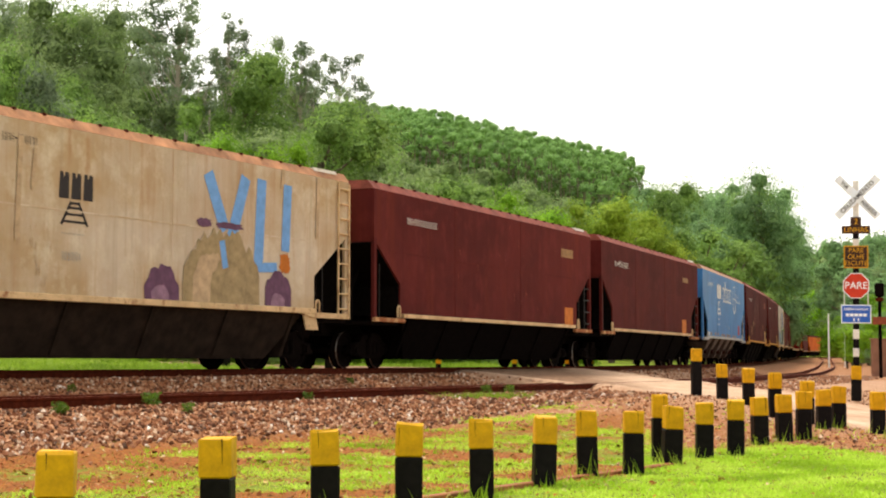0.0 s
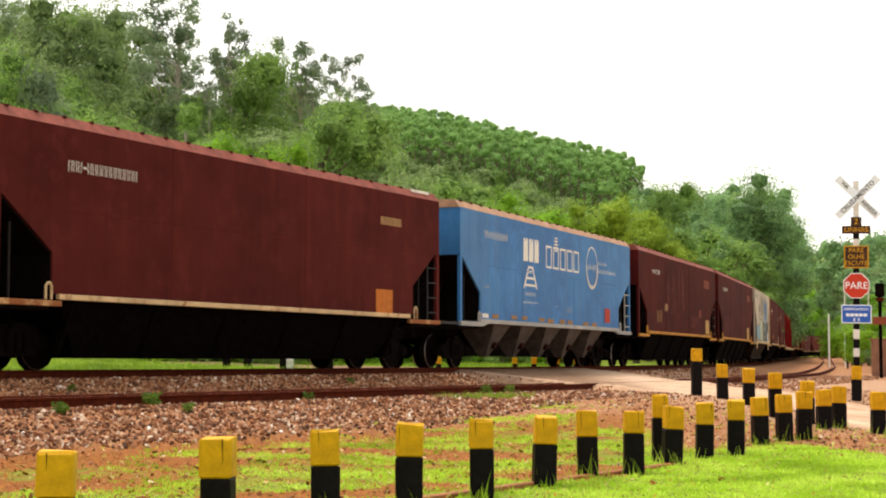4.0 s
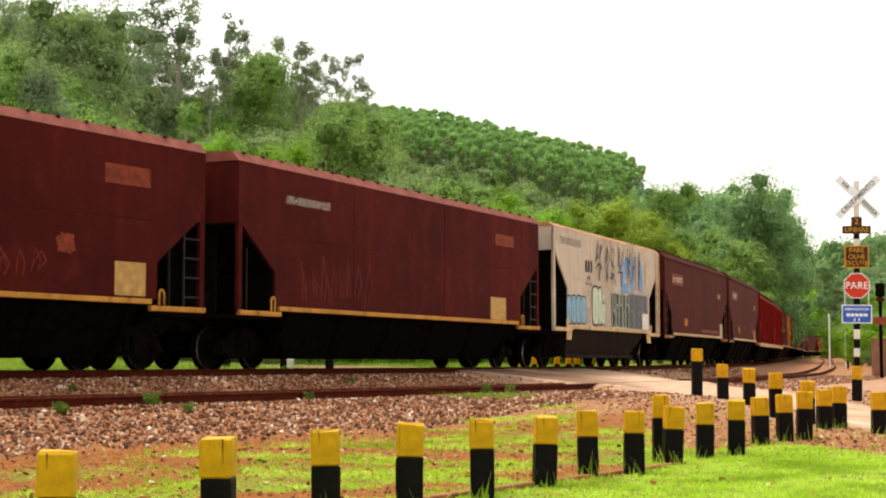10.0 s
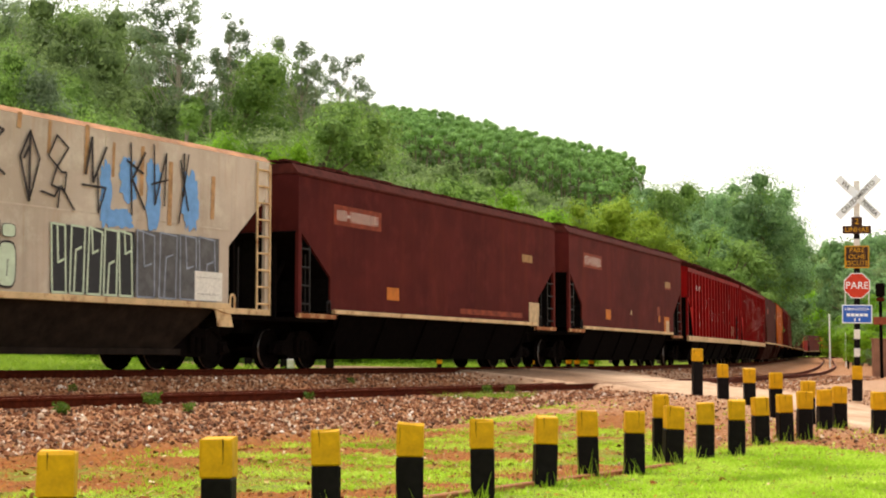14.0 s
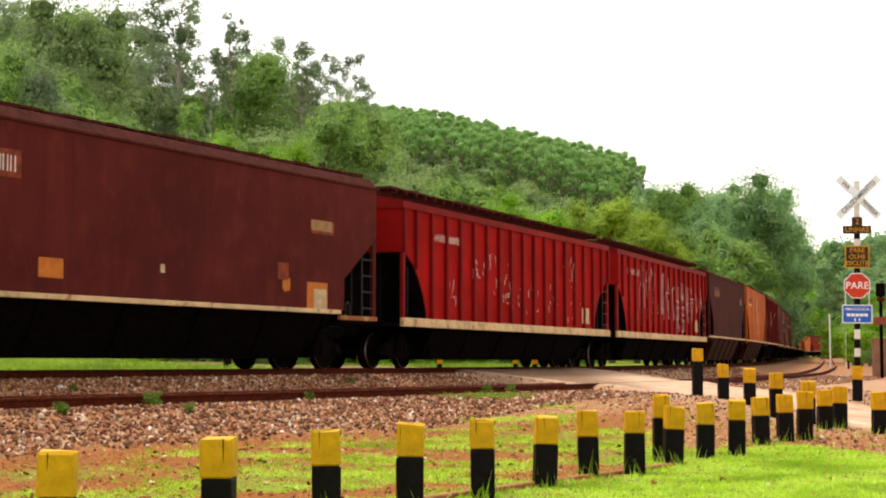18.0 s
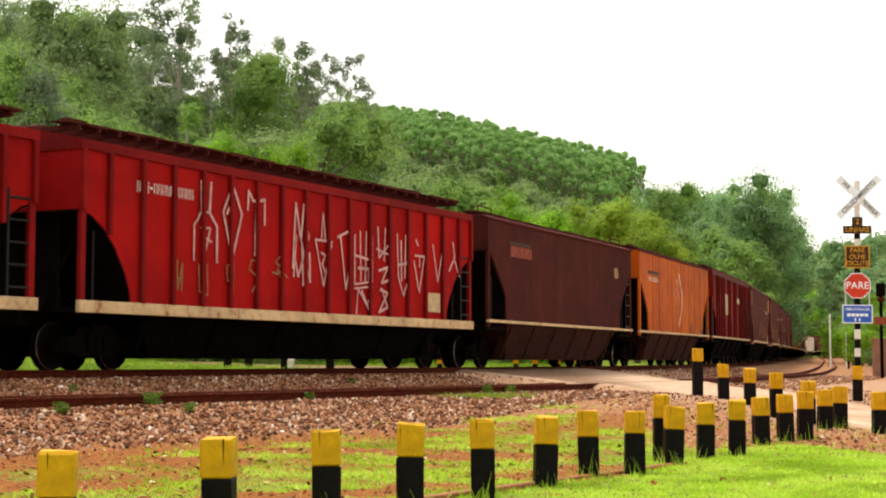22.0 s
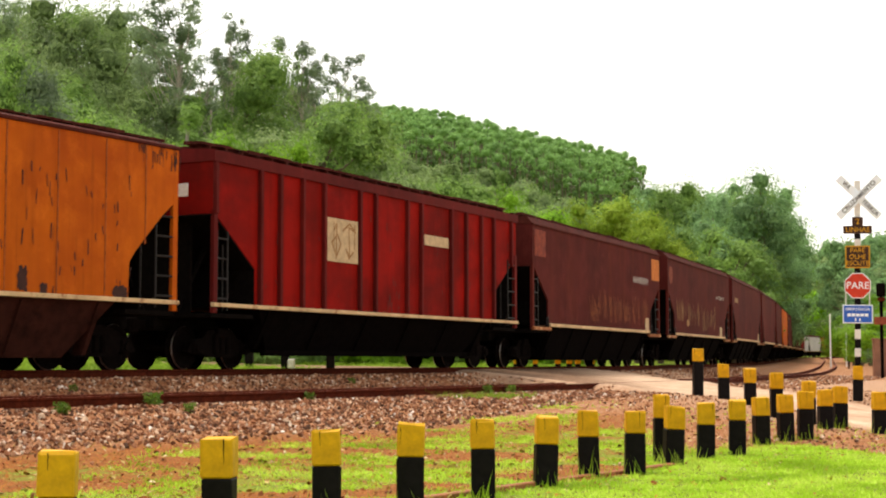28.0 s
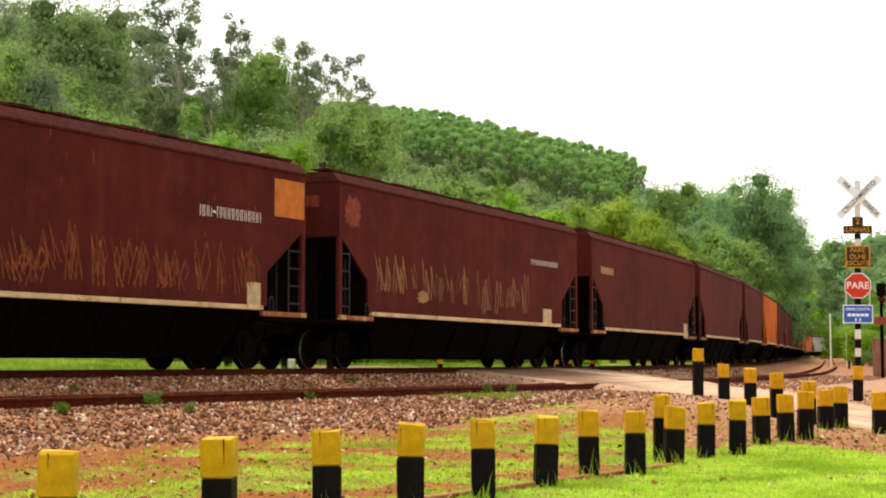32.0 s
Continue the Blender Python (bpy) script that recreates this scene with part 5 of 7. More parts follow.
def cards(rng, lobes, n, size):
    """Small leaf sprays in a cloud of lobes (centre, radii)."""
    vol = np.array([r[0] * r[1] for _, r in lobes])
    pick = rng.choice(len(lobes), n, p=vol / vol.sum())
    c = np.array([c for c, _ in lobes])[pick]
    r = np.array([r for _, r in lobes])[pick]
    d = rng.normal(size=(n, 3))
    d /= np.linalg.norm(d, axis=1)[:, None]
    rad = rng.uniform(0.35, 1.0, n) ** 0.5
    bumpy = 1 + 0.22 * np.sin(5 * d[:, 0] + pick) * np.sin(4 * d[:, 1] + 2 * pick) + 0.18 * np.sin(9 * d[:, 2] + pick)
    p = c + d * r * (rad * bumpy)[:, None]
    nrm = d + rng.normal(0, 0.26, (n, 3)) + np.array([0, 0, 0.25])
    nrm /= np.linalg.norm(nrm, axis=1)[:, None]
    a = np.cross(nrm, rng.normal(size=(n, 3)))
    a /= np.linalg.norm(a, axis=1)[:, None] + 1e-6
    b = np.cross(nrm, a)
    s = size * rng.uniform(0.6, 1.4, n)[:, None]
    a, b = a * s, b * s * 0.55
    return np.stack([p - a, p + b * 1.3 - a * 0.1, p + a], 1).reshape(-1, 3)


def ball(fine):
    bm = bmesh.new()
    bmesh.ops.create_icosphere(bm, subdivisions=1 + fine, radius=1)
    v, f = np.array([v.co for v in bm.verts]), np.array([[v.index for v in f.verts] for f in bm.faces])
    bm.free()
    return v, f


BALLS = ball(0), ball(1)


def clumps(rng, lobes, fill, rough, fine=0):
    """Uneven clumps of foliage, one within each lobe."""
    vs, fs = [], []
    ball_v, ball_f = BALLS[fine]
    for i, (c, r) in enumerate(lobes):
        k = fill * (1 + rough * rng.uniform(-1, 1, len(ball_v)))
        vs.append(ball_v * np.array(r) * k[:, None] + np.array(c))
        fs.append(ball_f + i * len(ball_v))
    return np.concatenate(vs), np.concatenate(fs)


def limbs(bm, rng, base, tips, r0, thin=0.36):
    """A tapered trunk with limbs that reach to the tips."""
    top = Vector(base)
    prev, pr = Vector((0, 0, -0.8)), r0 * 1.25
    n = 5
    for i in range(1, n + 1):
        p = Vector((base[0] * i / n + rng.normal(0, 0.12), base[1] * i / n + rng.normal(0, 0.12), base[2] * i / n))
        r = r0 * (1 - 0.55 * i / n)
        bar(bm, prev, p, pr, 7, r)
        prev, pr = p, r
    for t in tips:
        t = Vector(t)
        f = min(1.0, max(0.35, t.z / base[2] - rng.uniform(0.08, 0.24)))
        a = Vector((base[0] * f, base[1] * f, base[2] * f))
        m = a.lerp(t, 0.5) + Vector((0, 0, -0.06 * (t - a).length))
        bar(bm, a, m, r0 * thin, 5, r0 * thin * 0.7)
        bar(bm, m, t, r0 * thin * 0.7, 5, r0 * 0.07)


def tree_model(kind, seed):
    """One tree, about 12 m high (a gum 20 m, a shrub 4 m), before it is set in place."""
    rng = np.random.default_rng(seed)
    lobes, bm = [], bmesh.new()
    if kind == "gum":
        h, pale = 20.0, True
        for i in range(46):
            z = rng.uniform(0.56, 1.0) * h
            reach = 3.3 * (1.08 - abs(z / h - 0.82) * 1.9) * rng.uniform(0.15, 1.05)
            ang = rng.uniform(0, 2 * np.pi)
            r = rng.uniform(0.3, 0.72)
            lobes.append(((reach * np.cos(ang), reach * np.sin(ang), z + 0.15 * reach), (r * 1.15, r * 1.15, r * 0.85)))
        limbs(bm, rng, (rng.normal(0, 0.3), rng.normal(0, 0.3), h * 0.9), [c for c, _ in lobes], 0.21, 0.18)
        n, size, fill = 6500, 0.14, 0
    elif kind == "slim":
        h, pale = 13.0, True
        for i in range(9):
            z = h * (0.35 + 0.62 * i / 8)
            r = 1.5 * (1 - 0.5 * i / 8) * rng.uniform(0.7, 1.1)
            lobes.append(((rng.normal(0, 0.45), rng.normal(0, 0.45), z), (r, r, r * 1.1)))
        limbs(bm, rng, (0, 0, h * 0.95), [c for c, _ in lobes[::2]], 0.15)
        n, size, fill = 4800, 0.16, 0.45
    elif kind == "shrub":
        h, pale = 4.0, False
        for i in range(12):
            ang, reach = rng.uniform(0, 2 * np.pi), rng.uniform(0, 1.9)
            z = rng.uniform(0.9, 3.3) * (1 - 0.12 * reach)
            r = rng.uniform(0.5, 0.9)
            lobes.append(((reach * np.cos(ang), reach * np.sin(ang), z), (r * 1.2, r * 1.2, r * 0.8)))
        limbs(bm, rng, (0, 0, 1.6), [c for c, _ in lobes[::2]], 0.1)
        n, size, fill = 6500, 0.082, 0.5
    elif kind == "bush":
        h, pale = 4.0, False
        for i in range(11):
            ang, reach = rng.uniform(0, 2 * np.pi), rng.uniform(0, 2.6)
            lobes.append(((reach * np.cos(ang), reach * np.sin(ang), rng.uniform(0.4, 2.9) * (1 - 0.14 * reach)), (1.1, 1.1, 0.8)))
        limbs(bm, rng, (0, 0, 1.2), [c for c, _ in lobes[::3]], 0.08)
        n, size, fill = 1500, 0.2, 0.6
    else:
        h, pale = 12.0, False
        for i in range(22):
            ang = rng.uniform(0, 2 * np.pi)
            z = rng.uniform(0.22, 0.93) * h
            wide = 3.6 * math.sin(math.pi * min(1, 0.18 + 0.80 * z / h)) ** 0.7
            reach = wide * rng.uniform(0.1, 1.0)
            r = rng.uniform(0.9, 1.75)
            lobes.append(((reach * np.cos(ang), reach * np.sin(ang), z), (r * 1.15, r * 1.15, r * 0.8)))
        limbs(bm, rng, (rng.normal(0, 0.3), rng.normal(0, 0.3), h * 0.75), [c for c, _ in lobes[::2]], 0.26)
        n, size, fill = {"broad": (3800, 0.23, 0.5), "broad_near": (9500, 0.122, 0.5), "broad_tall": (12500, 0.104, 0.42), "broad_far": (1700, 0.36, 0.6)}[kind]
    trunk = bpy.data.meshes.new("trunk")
    bm.to_mesh(trunk)
    bm.free()
    trunk.materials.append(BARK_PALE if pale else BARK)
    v = cards(rng, lobes, n, size)
    f, core = np.arange(len(v)).reshape(-1, 3), 0
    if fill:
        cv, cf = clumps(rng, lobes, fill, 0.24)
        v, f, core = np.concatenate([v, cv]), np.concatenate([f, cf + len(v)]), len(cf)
    return trunk, (v, f, core), h


MODELS = {}
TREE_TEXT = {"gum": ("tall slender gum tree with airy grey-green crown", "gum tree"), "slim": ("slim upright tree with narrow leafy crown", "tree"),
             "bush": ("low leafy bush along the foot of the wood", "bush"), "shrub": ("bright leafy shrub behind the railway line", "shrub"), "broad": ("dense broad-crowned tree on the wooded slope", "tree")}


def plant(kind, variant, leaf, x, y, tall, base=None, wide=1.0, fine=False):
    if kind == "broad":
        kind = "broad_near" if y < 118 or fine else ("broad_far" if y > 225 else "broad")
        if kind == "broad_near" and tall > 13:
            kind = "broad_tall"
    key = (kind, variant)
    if key not in MODELS:
        MODELS[key] = tree_model(kind, 11 + 7 * variant + len(kind.split("_")[0]))
    trunk, v, h = MODELS[key]
    ck = (kind, variant, leaf.name)
    if ck not in MODELS:
        verts, faces, core = v
        ob = raw("crown", verts, faces, leaf)
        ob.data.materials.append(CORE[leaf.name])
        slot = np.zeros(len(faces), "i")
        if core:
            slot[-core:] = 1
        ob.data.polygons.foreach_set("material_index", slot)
        MODELS[ck] = ob.data
        bpy.data.objects.remove(ob)
    tree = new(kind if kind in ("shrub", "bush") else "tree")
    k = tall / h
    tree.matrix_basis = pose(x, y, height(x, y) - 0.1 if base is None else base, 0, 0, random.uniform(0, 360)) @ Matrix.Diagonal((k * wide, k * wide, k, 1))
    share("trunk", trunk, None, tree)
    share("crown", MODELS[ck], None, tree)
    tone = {"dark_olive_leaves": "dark olive", "mid_green_leaves": "green", "bright_green_leaves": "fresh green", "yellowish_green_leaves": "yellowish green", "grey_green_gum_leaves": "grey-green", "blue_green_leaves": "haze-tinted blue-green"}[leaf.name]
    text, cat = TREE_TEXT[kind.split("_")[0]]
    tagged(tree, text + ", " + tone + " foliage", cat, "trees behind the line")
    return tree


def crown_top(px, d, top):
    """How tall a tree must be to reach the height top at distance d."""
    x, y = spot(px, d)
    g = height(x, y)
    return x, y, EYE + (642 - top) * d / 2692 - g


# single trees that stand out against the sky
for px, d, top, kind, var, leaf in ((300, 92, -28, "gum", 0, LEAF_GUM), (402, 98, 30, "gum", 3, LEAF_GUM), (524, 100, 74, "gum", 1, LEAF_GUM),
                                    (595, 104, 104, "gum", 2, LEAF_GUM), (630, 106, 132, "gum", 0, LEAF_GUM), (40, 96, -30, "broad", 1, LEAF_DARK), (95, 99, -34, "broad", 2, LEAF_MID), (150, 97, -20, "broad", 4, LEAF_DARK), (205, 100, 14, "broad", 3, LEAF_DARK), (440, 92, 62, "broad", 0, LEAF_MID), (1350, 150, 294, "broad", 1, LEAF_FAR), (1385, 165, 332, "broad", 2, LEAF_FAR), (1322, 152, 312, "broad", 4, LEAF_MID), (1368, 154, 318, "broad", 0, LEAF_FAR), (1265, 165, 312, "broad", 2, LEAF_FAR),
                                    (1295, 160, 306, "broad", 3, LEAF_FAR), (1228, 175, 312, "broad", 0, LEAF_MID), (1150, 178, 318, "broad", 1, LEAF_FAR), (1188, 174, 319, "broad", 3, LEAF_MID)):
    x, y, tall = crown_top(px, d, top)
    plant(kind, var, leaf, x, y, tall, wide=0.75 if kind == "broad" else (1.0 if px < 350 else 0.7), fine=True)
# fresh green shrubs by the line
for px, d, top, leaf in ((135, 60, 172, LEAF_BRIGHT), (345, 62, 224, LEAF_BRIGHT), (385, 62, 228, LEAF_BRIGHT), (420, 62, 248, LEAF_BRIGHT), (505, 64, 222, LEAF_BRIGHT), (540, 66, 240, LEAF_BRIGHT), (80, 66, 105, LEAF_GUM), (15, 66, 70, LEAF_MID), (560, 70, 165, LEAF_MID), (600, 72, 150, LEAF_MID), (850, 95, 336, LEAF_BRIGHT), (905, 98, 330, LEAF_BRIGHT),
                         (955, 100, 350, LEAF_BRIGHT), (1035, 104, 352, LEAF_GOLD), (1080, 104, 343, LEAF_GOLD), (1125, 106, 352, LEAF_GOLD), (1165, 108, 374, LEAF_GOLD), (985, 103, 372, LEAF_BRIGHT),
                         (1450, 400, 470, LEAF_BRIGHT), (1420, 400, 500, LEAF_BRIGHT), (1545, 90, 545, LEAF_BRIGHT), (1500, 125, 545, LEAF_BRIGHT)):
    x, y, tall = crown_top(px, d, top)
    plant("broad" if tall > 8 else "shrub", random.randint(0, 2), leaf, x, y, tall, wide=0.62 if d < 70 else 0.9)


def belt(count, px0, px1, d0, d1, curve_px, curve_y, drop, mix_, seed):
    """A belt of trees whose tops follow a skyline."""
    rng = random.Random(seed)
    for i in range(count):
        px = px0 + (px1 - px0) * (i + rng.random()) / count
        d = rng.uniform(d0, d1)
        top = float(np.interp(px, curve_px, curve_y)) + rng.uniform(0, drop)
        x, y, tall = crown_top(px, d, top)
        tall = min(max(tall, 4.0), 27)
        kind, leaf = rng.choice(mix_)
        if kind == "broad" and tall < 5.5:
            kind = "shrub"
        k = 1.0
        if kind == "broad" and tall > 13:
            k = 0.72
        plant(kind, rng.randint(0, 4 if kind == "broad" else 2), leaf, x, y, tall, wide=k)


B, S_, G = "broad", "slim", "gum"
belt(26, -60, 680, 104, 122, [-60, 190, 250, 330, 420, 500, 560, 680], [-30, 12, 70, 118, 92, 118, 152, 205], 26, [(B, LEAF_DARK), (B, LEAF_DARK), (S_, LEAF_DARK), (G, LEAF_GUM)], 1)
belt(24, -60, 690, 84, 98, [-60, 200, 330, 690], [50, 85, 150, 235], 50, [(B, LEAF_DARK), (B, LEAF_MID), (S_, LEAF_MID), (B, LEAF_DARK), (B, LEAF_DARK)], 2)
belt(22, -60, 700, 66, 80, [-60, 250, 700], [120, 170, 270], 60, [(B, LEAF_DARK), (B, LEAF_DARK), (S_, LEAF_MID), (B, LEAF_MID)], 3)
belt(26, 560, 1010, 150, 215, [560, 700, 850, 1010], [190, 250, 290, 330], 40, [(B, LEAF_MID), (B, LEAF_DARK), (S_, LEAF_MID), (B, LEAF_DARK)], 4)
belt(26, 700, 1300, 118, 150, [700, 900, 1100, 1300], [285, 325, 365, 400], 40, [(B, LEAF_MID), (B, LEAF_DARK), (B, LEAF_MID)], 5)
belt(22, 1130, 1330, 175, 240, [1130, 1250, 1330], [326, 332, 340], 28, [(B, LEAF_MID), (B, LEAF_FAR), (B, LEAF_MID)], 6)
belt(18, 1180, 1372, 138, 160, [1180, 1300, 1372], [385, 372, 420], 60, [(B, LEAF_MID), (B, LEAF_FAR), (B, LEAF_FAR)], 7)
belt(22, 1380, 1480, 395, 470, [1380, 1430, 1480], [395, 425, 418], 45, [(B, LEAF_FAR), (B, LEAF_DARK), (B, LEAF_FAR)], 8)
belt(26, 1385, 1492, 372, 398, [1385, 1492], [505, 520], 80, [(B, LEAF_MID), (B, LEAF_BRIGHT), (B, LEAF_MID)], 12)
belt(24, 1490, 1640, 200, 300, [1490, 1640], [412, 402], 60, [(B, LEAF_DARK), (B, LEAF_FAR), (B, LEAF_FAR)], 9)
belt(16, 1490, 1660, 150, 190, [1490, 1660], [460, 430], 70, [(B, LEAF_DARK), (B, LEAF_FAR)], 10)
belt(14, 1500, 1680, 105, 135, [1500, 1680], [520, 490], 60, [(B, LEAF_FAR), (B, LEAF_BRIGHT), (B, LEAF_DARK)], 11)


bush_rng = random.Random(77)
for i in range(46):
    px = -70 + 24 * i + bush_rng.uniform(-10, 10)
    x, y = spot(px, bush_rng.uniform(56, 63) + max(0, px - 500) * 0.05)
    plant("bush", i % 4, bush_rng.choice((LEAF_BRIGHT, LEAF_MID, LEAF_MID, LEAF_BRIGHT)), x, y, bush_rng.uniform(1.4, 2.6))


def plantation():
    """Rows of young eucalyptus over the far hill, as one mass of crowns, stems and dark sprays for the shaded gaps."""
    rng = np.random.default_rng(21)
    vs, under, tv, tf, lobes_all = [], [], [], [], []
    for row, d in enumerate(np.arange(226, 446, 4.7)):
        for px in np.arange(520 + (row % 2) * 1.5 * 2692 / d, 1150 - rng.uniform(0, 45) - (446 - d) * 0.06, 3.05 * 2692 / d):
            p, q = px + rng.normal(0, 4), d + rng.normal(0, 1.3)
            x, y = spot(p, q)
            g = height(x, y)
            h = rng.uniform(10.0, 13.8)
            k = rng.uniform(0.72, 1.05) * (0.75 + 0.25 * (d - 226) / 220)
            lobes = [((x, y, g + h * 0.84), (1.45 * k, 1.45 * k, 1.15 * k)), ((x + rng.normal(0, 0.4), y - 0.3, g + h * 0.66), (0.8 * k, 0.8 * k, 0.9 * k))]
            lobes_all += lobes
            vs.append(cards(rng, lobes, 140, 0.21))
            # dark sprays below the crown, the shade of the gaps put into their colour
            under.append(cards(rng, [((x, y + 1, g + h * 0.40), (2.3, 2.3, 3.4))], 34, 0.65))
            k = len(tv) * 4
            tv.append([(x - 0.12, y, g - 1), (x + 0.12, y, g - 1), (x + 0.07, y + 0.1, g + h * 0.8), (x - 0.07, y + 0.1, g + h * 0.8)])
            tf.append((k, k + 1, k + 2, k + 3))
    tones = (0.15, 0.29, 0.085), (0.25, 0.46, 0.130), (0.34, 0.57, 0.165)
    for name, parts_, tone, label in (("plantation", vs, leaves("plantation_leaves", *tones, 0.35), "eucalyptus plantation in rows over the far hill"),
                                      ("undergrowth", under, leaves("gap_shade_leaves", (0.040, 0.078, 0.020), (0.068, 0.125, 0.028), (0.09, 0.16, 0.036), 0.3), "dark green leaf sprays added as shade in the gaps between the plantation rows")):
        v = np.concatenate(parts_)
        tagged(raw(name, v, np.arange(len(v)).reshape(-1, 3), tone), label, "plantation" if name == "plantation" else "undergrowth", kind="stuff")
    v, f = clumps(rng, lobes_all, 0.70, 0.28, 0)
    tagged(raw("plantation_crowns", v, f, massed("massed_gum_foliage", *tones)), "rounded green crowns of the eucalyptus plantation", "plantation", kind="stuff")
    ob = raw("plantation_stems", np.array(tv).reshape(-1, 3), tf, BARK)
    tagged(ob, "bare grey stems of the eucalyptus plantation", "tree stems", kind="stuff")


plantation()

# ---- lettering, placards and graffiti on the wagons ----
SHEET = HALF
RND = random.Random(8)


def spray(name, c, var=0.15):
    return plain(name, c, var, 5, 0.7, 0, 0.05)


WHITE, BLACK = WHITE_MARK, BLACK_MARK
GREYMARK, OCHRE = spray("grey_stencil", (0.34, 0.33, 0.31)), spray("ochre_patch", (0.30, 0.17, 0.07), 0.3)
SPRAY_BLUE, PURPLE, OLIVE = spray("sky_blue_spray", (0.16, 0.36, 0.70)), spray("purple_spray", (0.13, 0.06, 0.11), 0.3), spray("olive_smear", (0.34, 0.255, 0.135), 0.3)
ORANGE_SPRAY, REDMARK, RUSTMARK = spray("orange_placard", (0.50, 0.15, 0.02), 0.25), spray("red_mark", (0.42, 0.05, 0.03)), spray("rusty_orange_patch", (0.20, 0.034, 0.012), 0.5)
REDGRAF, OCHREGRAF, ORANGEGRAF = spray("red_scrawl", (0.15, 0.018, 0.010), 0.45), spray("ochre_scrawl", (0.30, 0.16, 0.06), 0.3), spray("rust_orange_scrawl", (0.24, 0.062, 0.016), 0.5)
LIGHTBLUE, MINT, DARKSPRAY, SLATE = spray("pale_blue_spray", (0.24, 0.42, 0.55)), spray("mint_spray", (0.55, 0.66, 0.50)), spray("dark_spray", (0.035, 0.037, 0.04)), spray("slate_spray", (0.11, 0.11, 0.115), 0.35)
PINKWHITE, PALEBLUE = spray("pinkish_white_spray", (0.62, 0.36, 0.34), 0.35), spray("pale_slate_blue_spray", (0.26, 0.30, 0.38), 0.3)
OLDORANGE = spray("dull_orange_patch", (0.19, 0.027, 0.010), 0.5)
MAUVE = spray("mauve_spray", (0.26, 0.15, 0.22), 0.3)
STAIN = spray("tan_water_stain", (0.50, 0.36, 0.22), 0.25)
RUSTRUN = spray("brown_rust_run", (0.43, 0.25, 0.12), 0.4)
RUSTDARK, SILLM, SILLY = spray("dark_rust", (0.045, 0.016, 0.012), 0.3), spray("cream_placard", (0.52, 0.38, 0.22), 0.25), spray("yellow_placard", (0.50, 0.30, 0.10), 0.3)


def lift(car):
    car["layers"] = car.get("layers", 0) + 1
    return SHEET + 0.004 + 0.0006 * car["layers"]


def spot_x(car, x):
    length = next(c[1] for c in CARS if c[0] == car)
    return x - length / 2


def flat(car, name, polys, m, label=""):
    y = -lift(car)
    bm = bmesh.new()
    for poly in polys:
        vs = [bm.verts.new((px, y, pz)) for px, pz in poly]
        try:
            bm.faces.new(vs)
        except ValueError:
            pass
    bmesh.ops.recalc_face_normals(bm, faces=bm.faces)
    for f in bm.faces:
        if f.normal.y > 0:
            f.normal_flip()
    ob = part(name, bm, m, car, label)
    if len(polys) > 1:
        ob["kind"] = "stuff"
    return ob


def ribbon(pts, w):
    out = []
    for (x0, z0), (x1, z1) in zip(pts, pts[1:]):
        d = math.hypot(x1 - x0, z1 - z0) or 1
        nx_, nz_ = -(z1 - z0) / d * w / 2, (x1 - x0) / d * w / 2
        ex, ez = (x1 - x0) / d * w * 0.3, (z1 - z0) / d * w * 0.3
        out.append([(x0 + nx_ - ex, z0 + nz_ - ez), (x1 + nx_ + ex, z1 + nz_ + ez), (x1 - nx_ + ex, z1 - nz_ + ez), (x0 - nx_ - ex, z0 - nz_ - ez)])
    return out


def m_bar(car, m, x0, z0, x1, z1):
    """Unread stencilling: a row of short plain bars."""
    trim_ = 0.03 + 0.1 * (z1 - z0)
    z0, z1 = z0 + trim_, z1 - trim_
    x0, x1 = spot_x(car, x0), spot_x(car, x1)
    n = max(1, round((x1 - x0) / (0.62 * (z1 - z0))))
    step = (x1 - x0) / n
    polys = []
    for i in range(n):
        if n > 7 and i == 3:
            polys.append([(x0 + step * 3.2, z0 + 0.4 * (z1 - z0)), (x0 + step * 3.8, z0 + 0.4 * (z1 - z0)), (x0 + step * 3.8, z0 + 0.6 * (z1 - z0)), (x0 + step * 3.2, z0 + 0.6 * (z1 - z0))])
            continue
        a, b = x0 + step * (i + 0.14), x0 + step * (i + 0.86)
        t_ = 0.19 * (b - a)
        polys += [[(a, z0), (a + t_, z0), (a + t_, z1), (a, z1)], [(b - t_, z0), (b, z0), (b, z1), (b - t_, z1)]]
    flat(car, "stencil_mark", polys, m)


def m_plate(car, m, x0, z0, x1, z1):
    x0, x1 = spot_x(car, x0), spot_x(car, x1)
    flat(car, "placard", [[(x0, z0), (x1, z0), (x1, z1), (x0, z1)]], m)


def m_blot(car, m, x0, z0, x1, z1):
    x0, x1 = spot_x(car, x0), spot_x(car, x1)
    n = 34
    poly = []
    for i in range(n):
        t = 2 * math.pi * i / n
        r = RND.uniform(0.72, 1.08)
        c, s = math.cos(t), math.sin(t)
        k = (abs(c) ** 4 + abs(s) ** 4) ** -0.25
        poly.append(((x0 + x1) / 2 + (x1 - x0) / 2 * c * k * r, (z0 + z1) / 2 + (z1 - z0) / 2 * s * k * r))
    flat(car, "paint_patch", [poly], m)


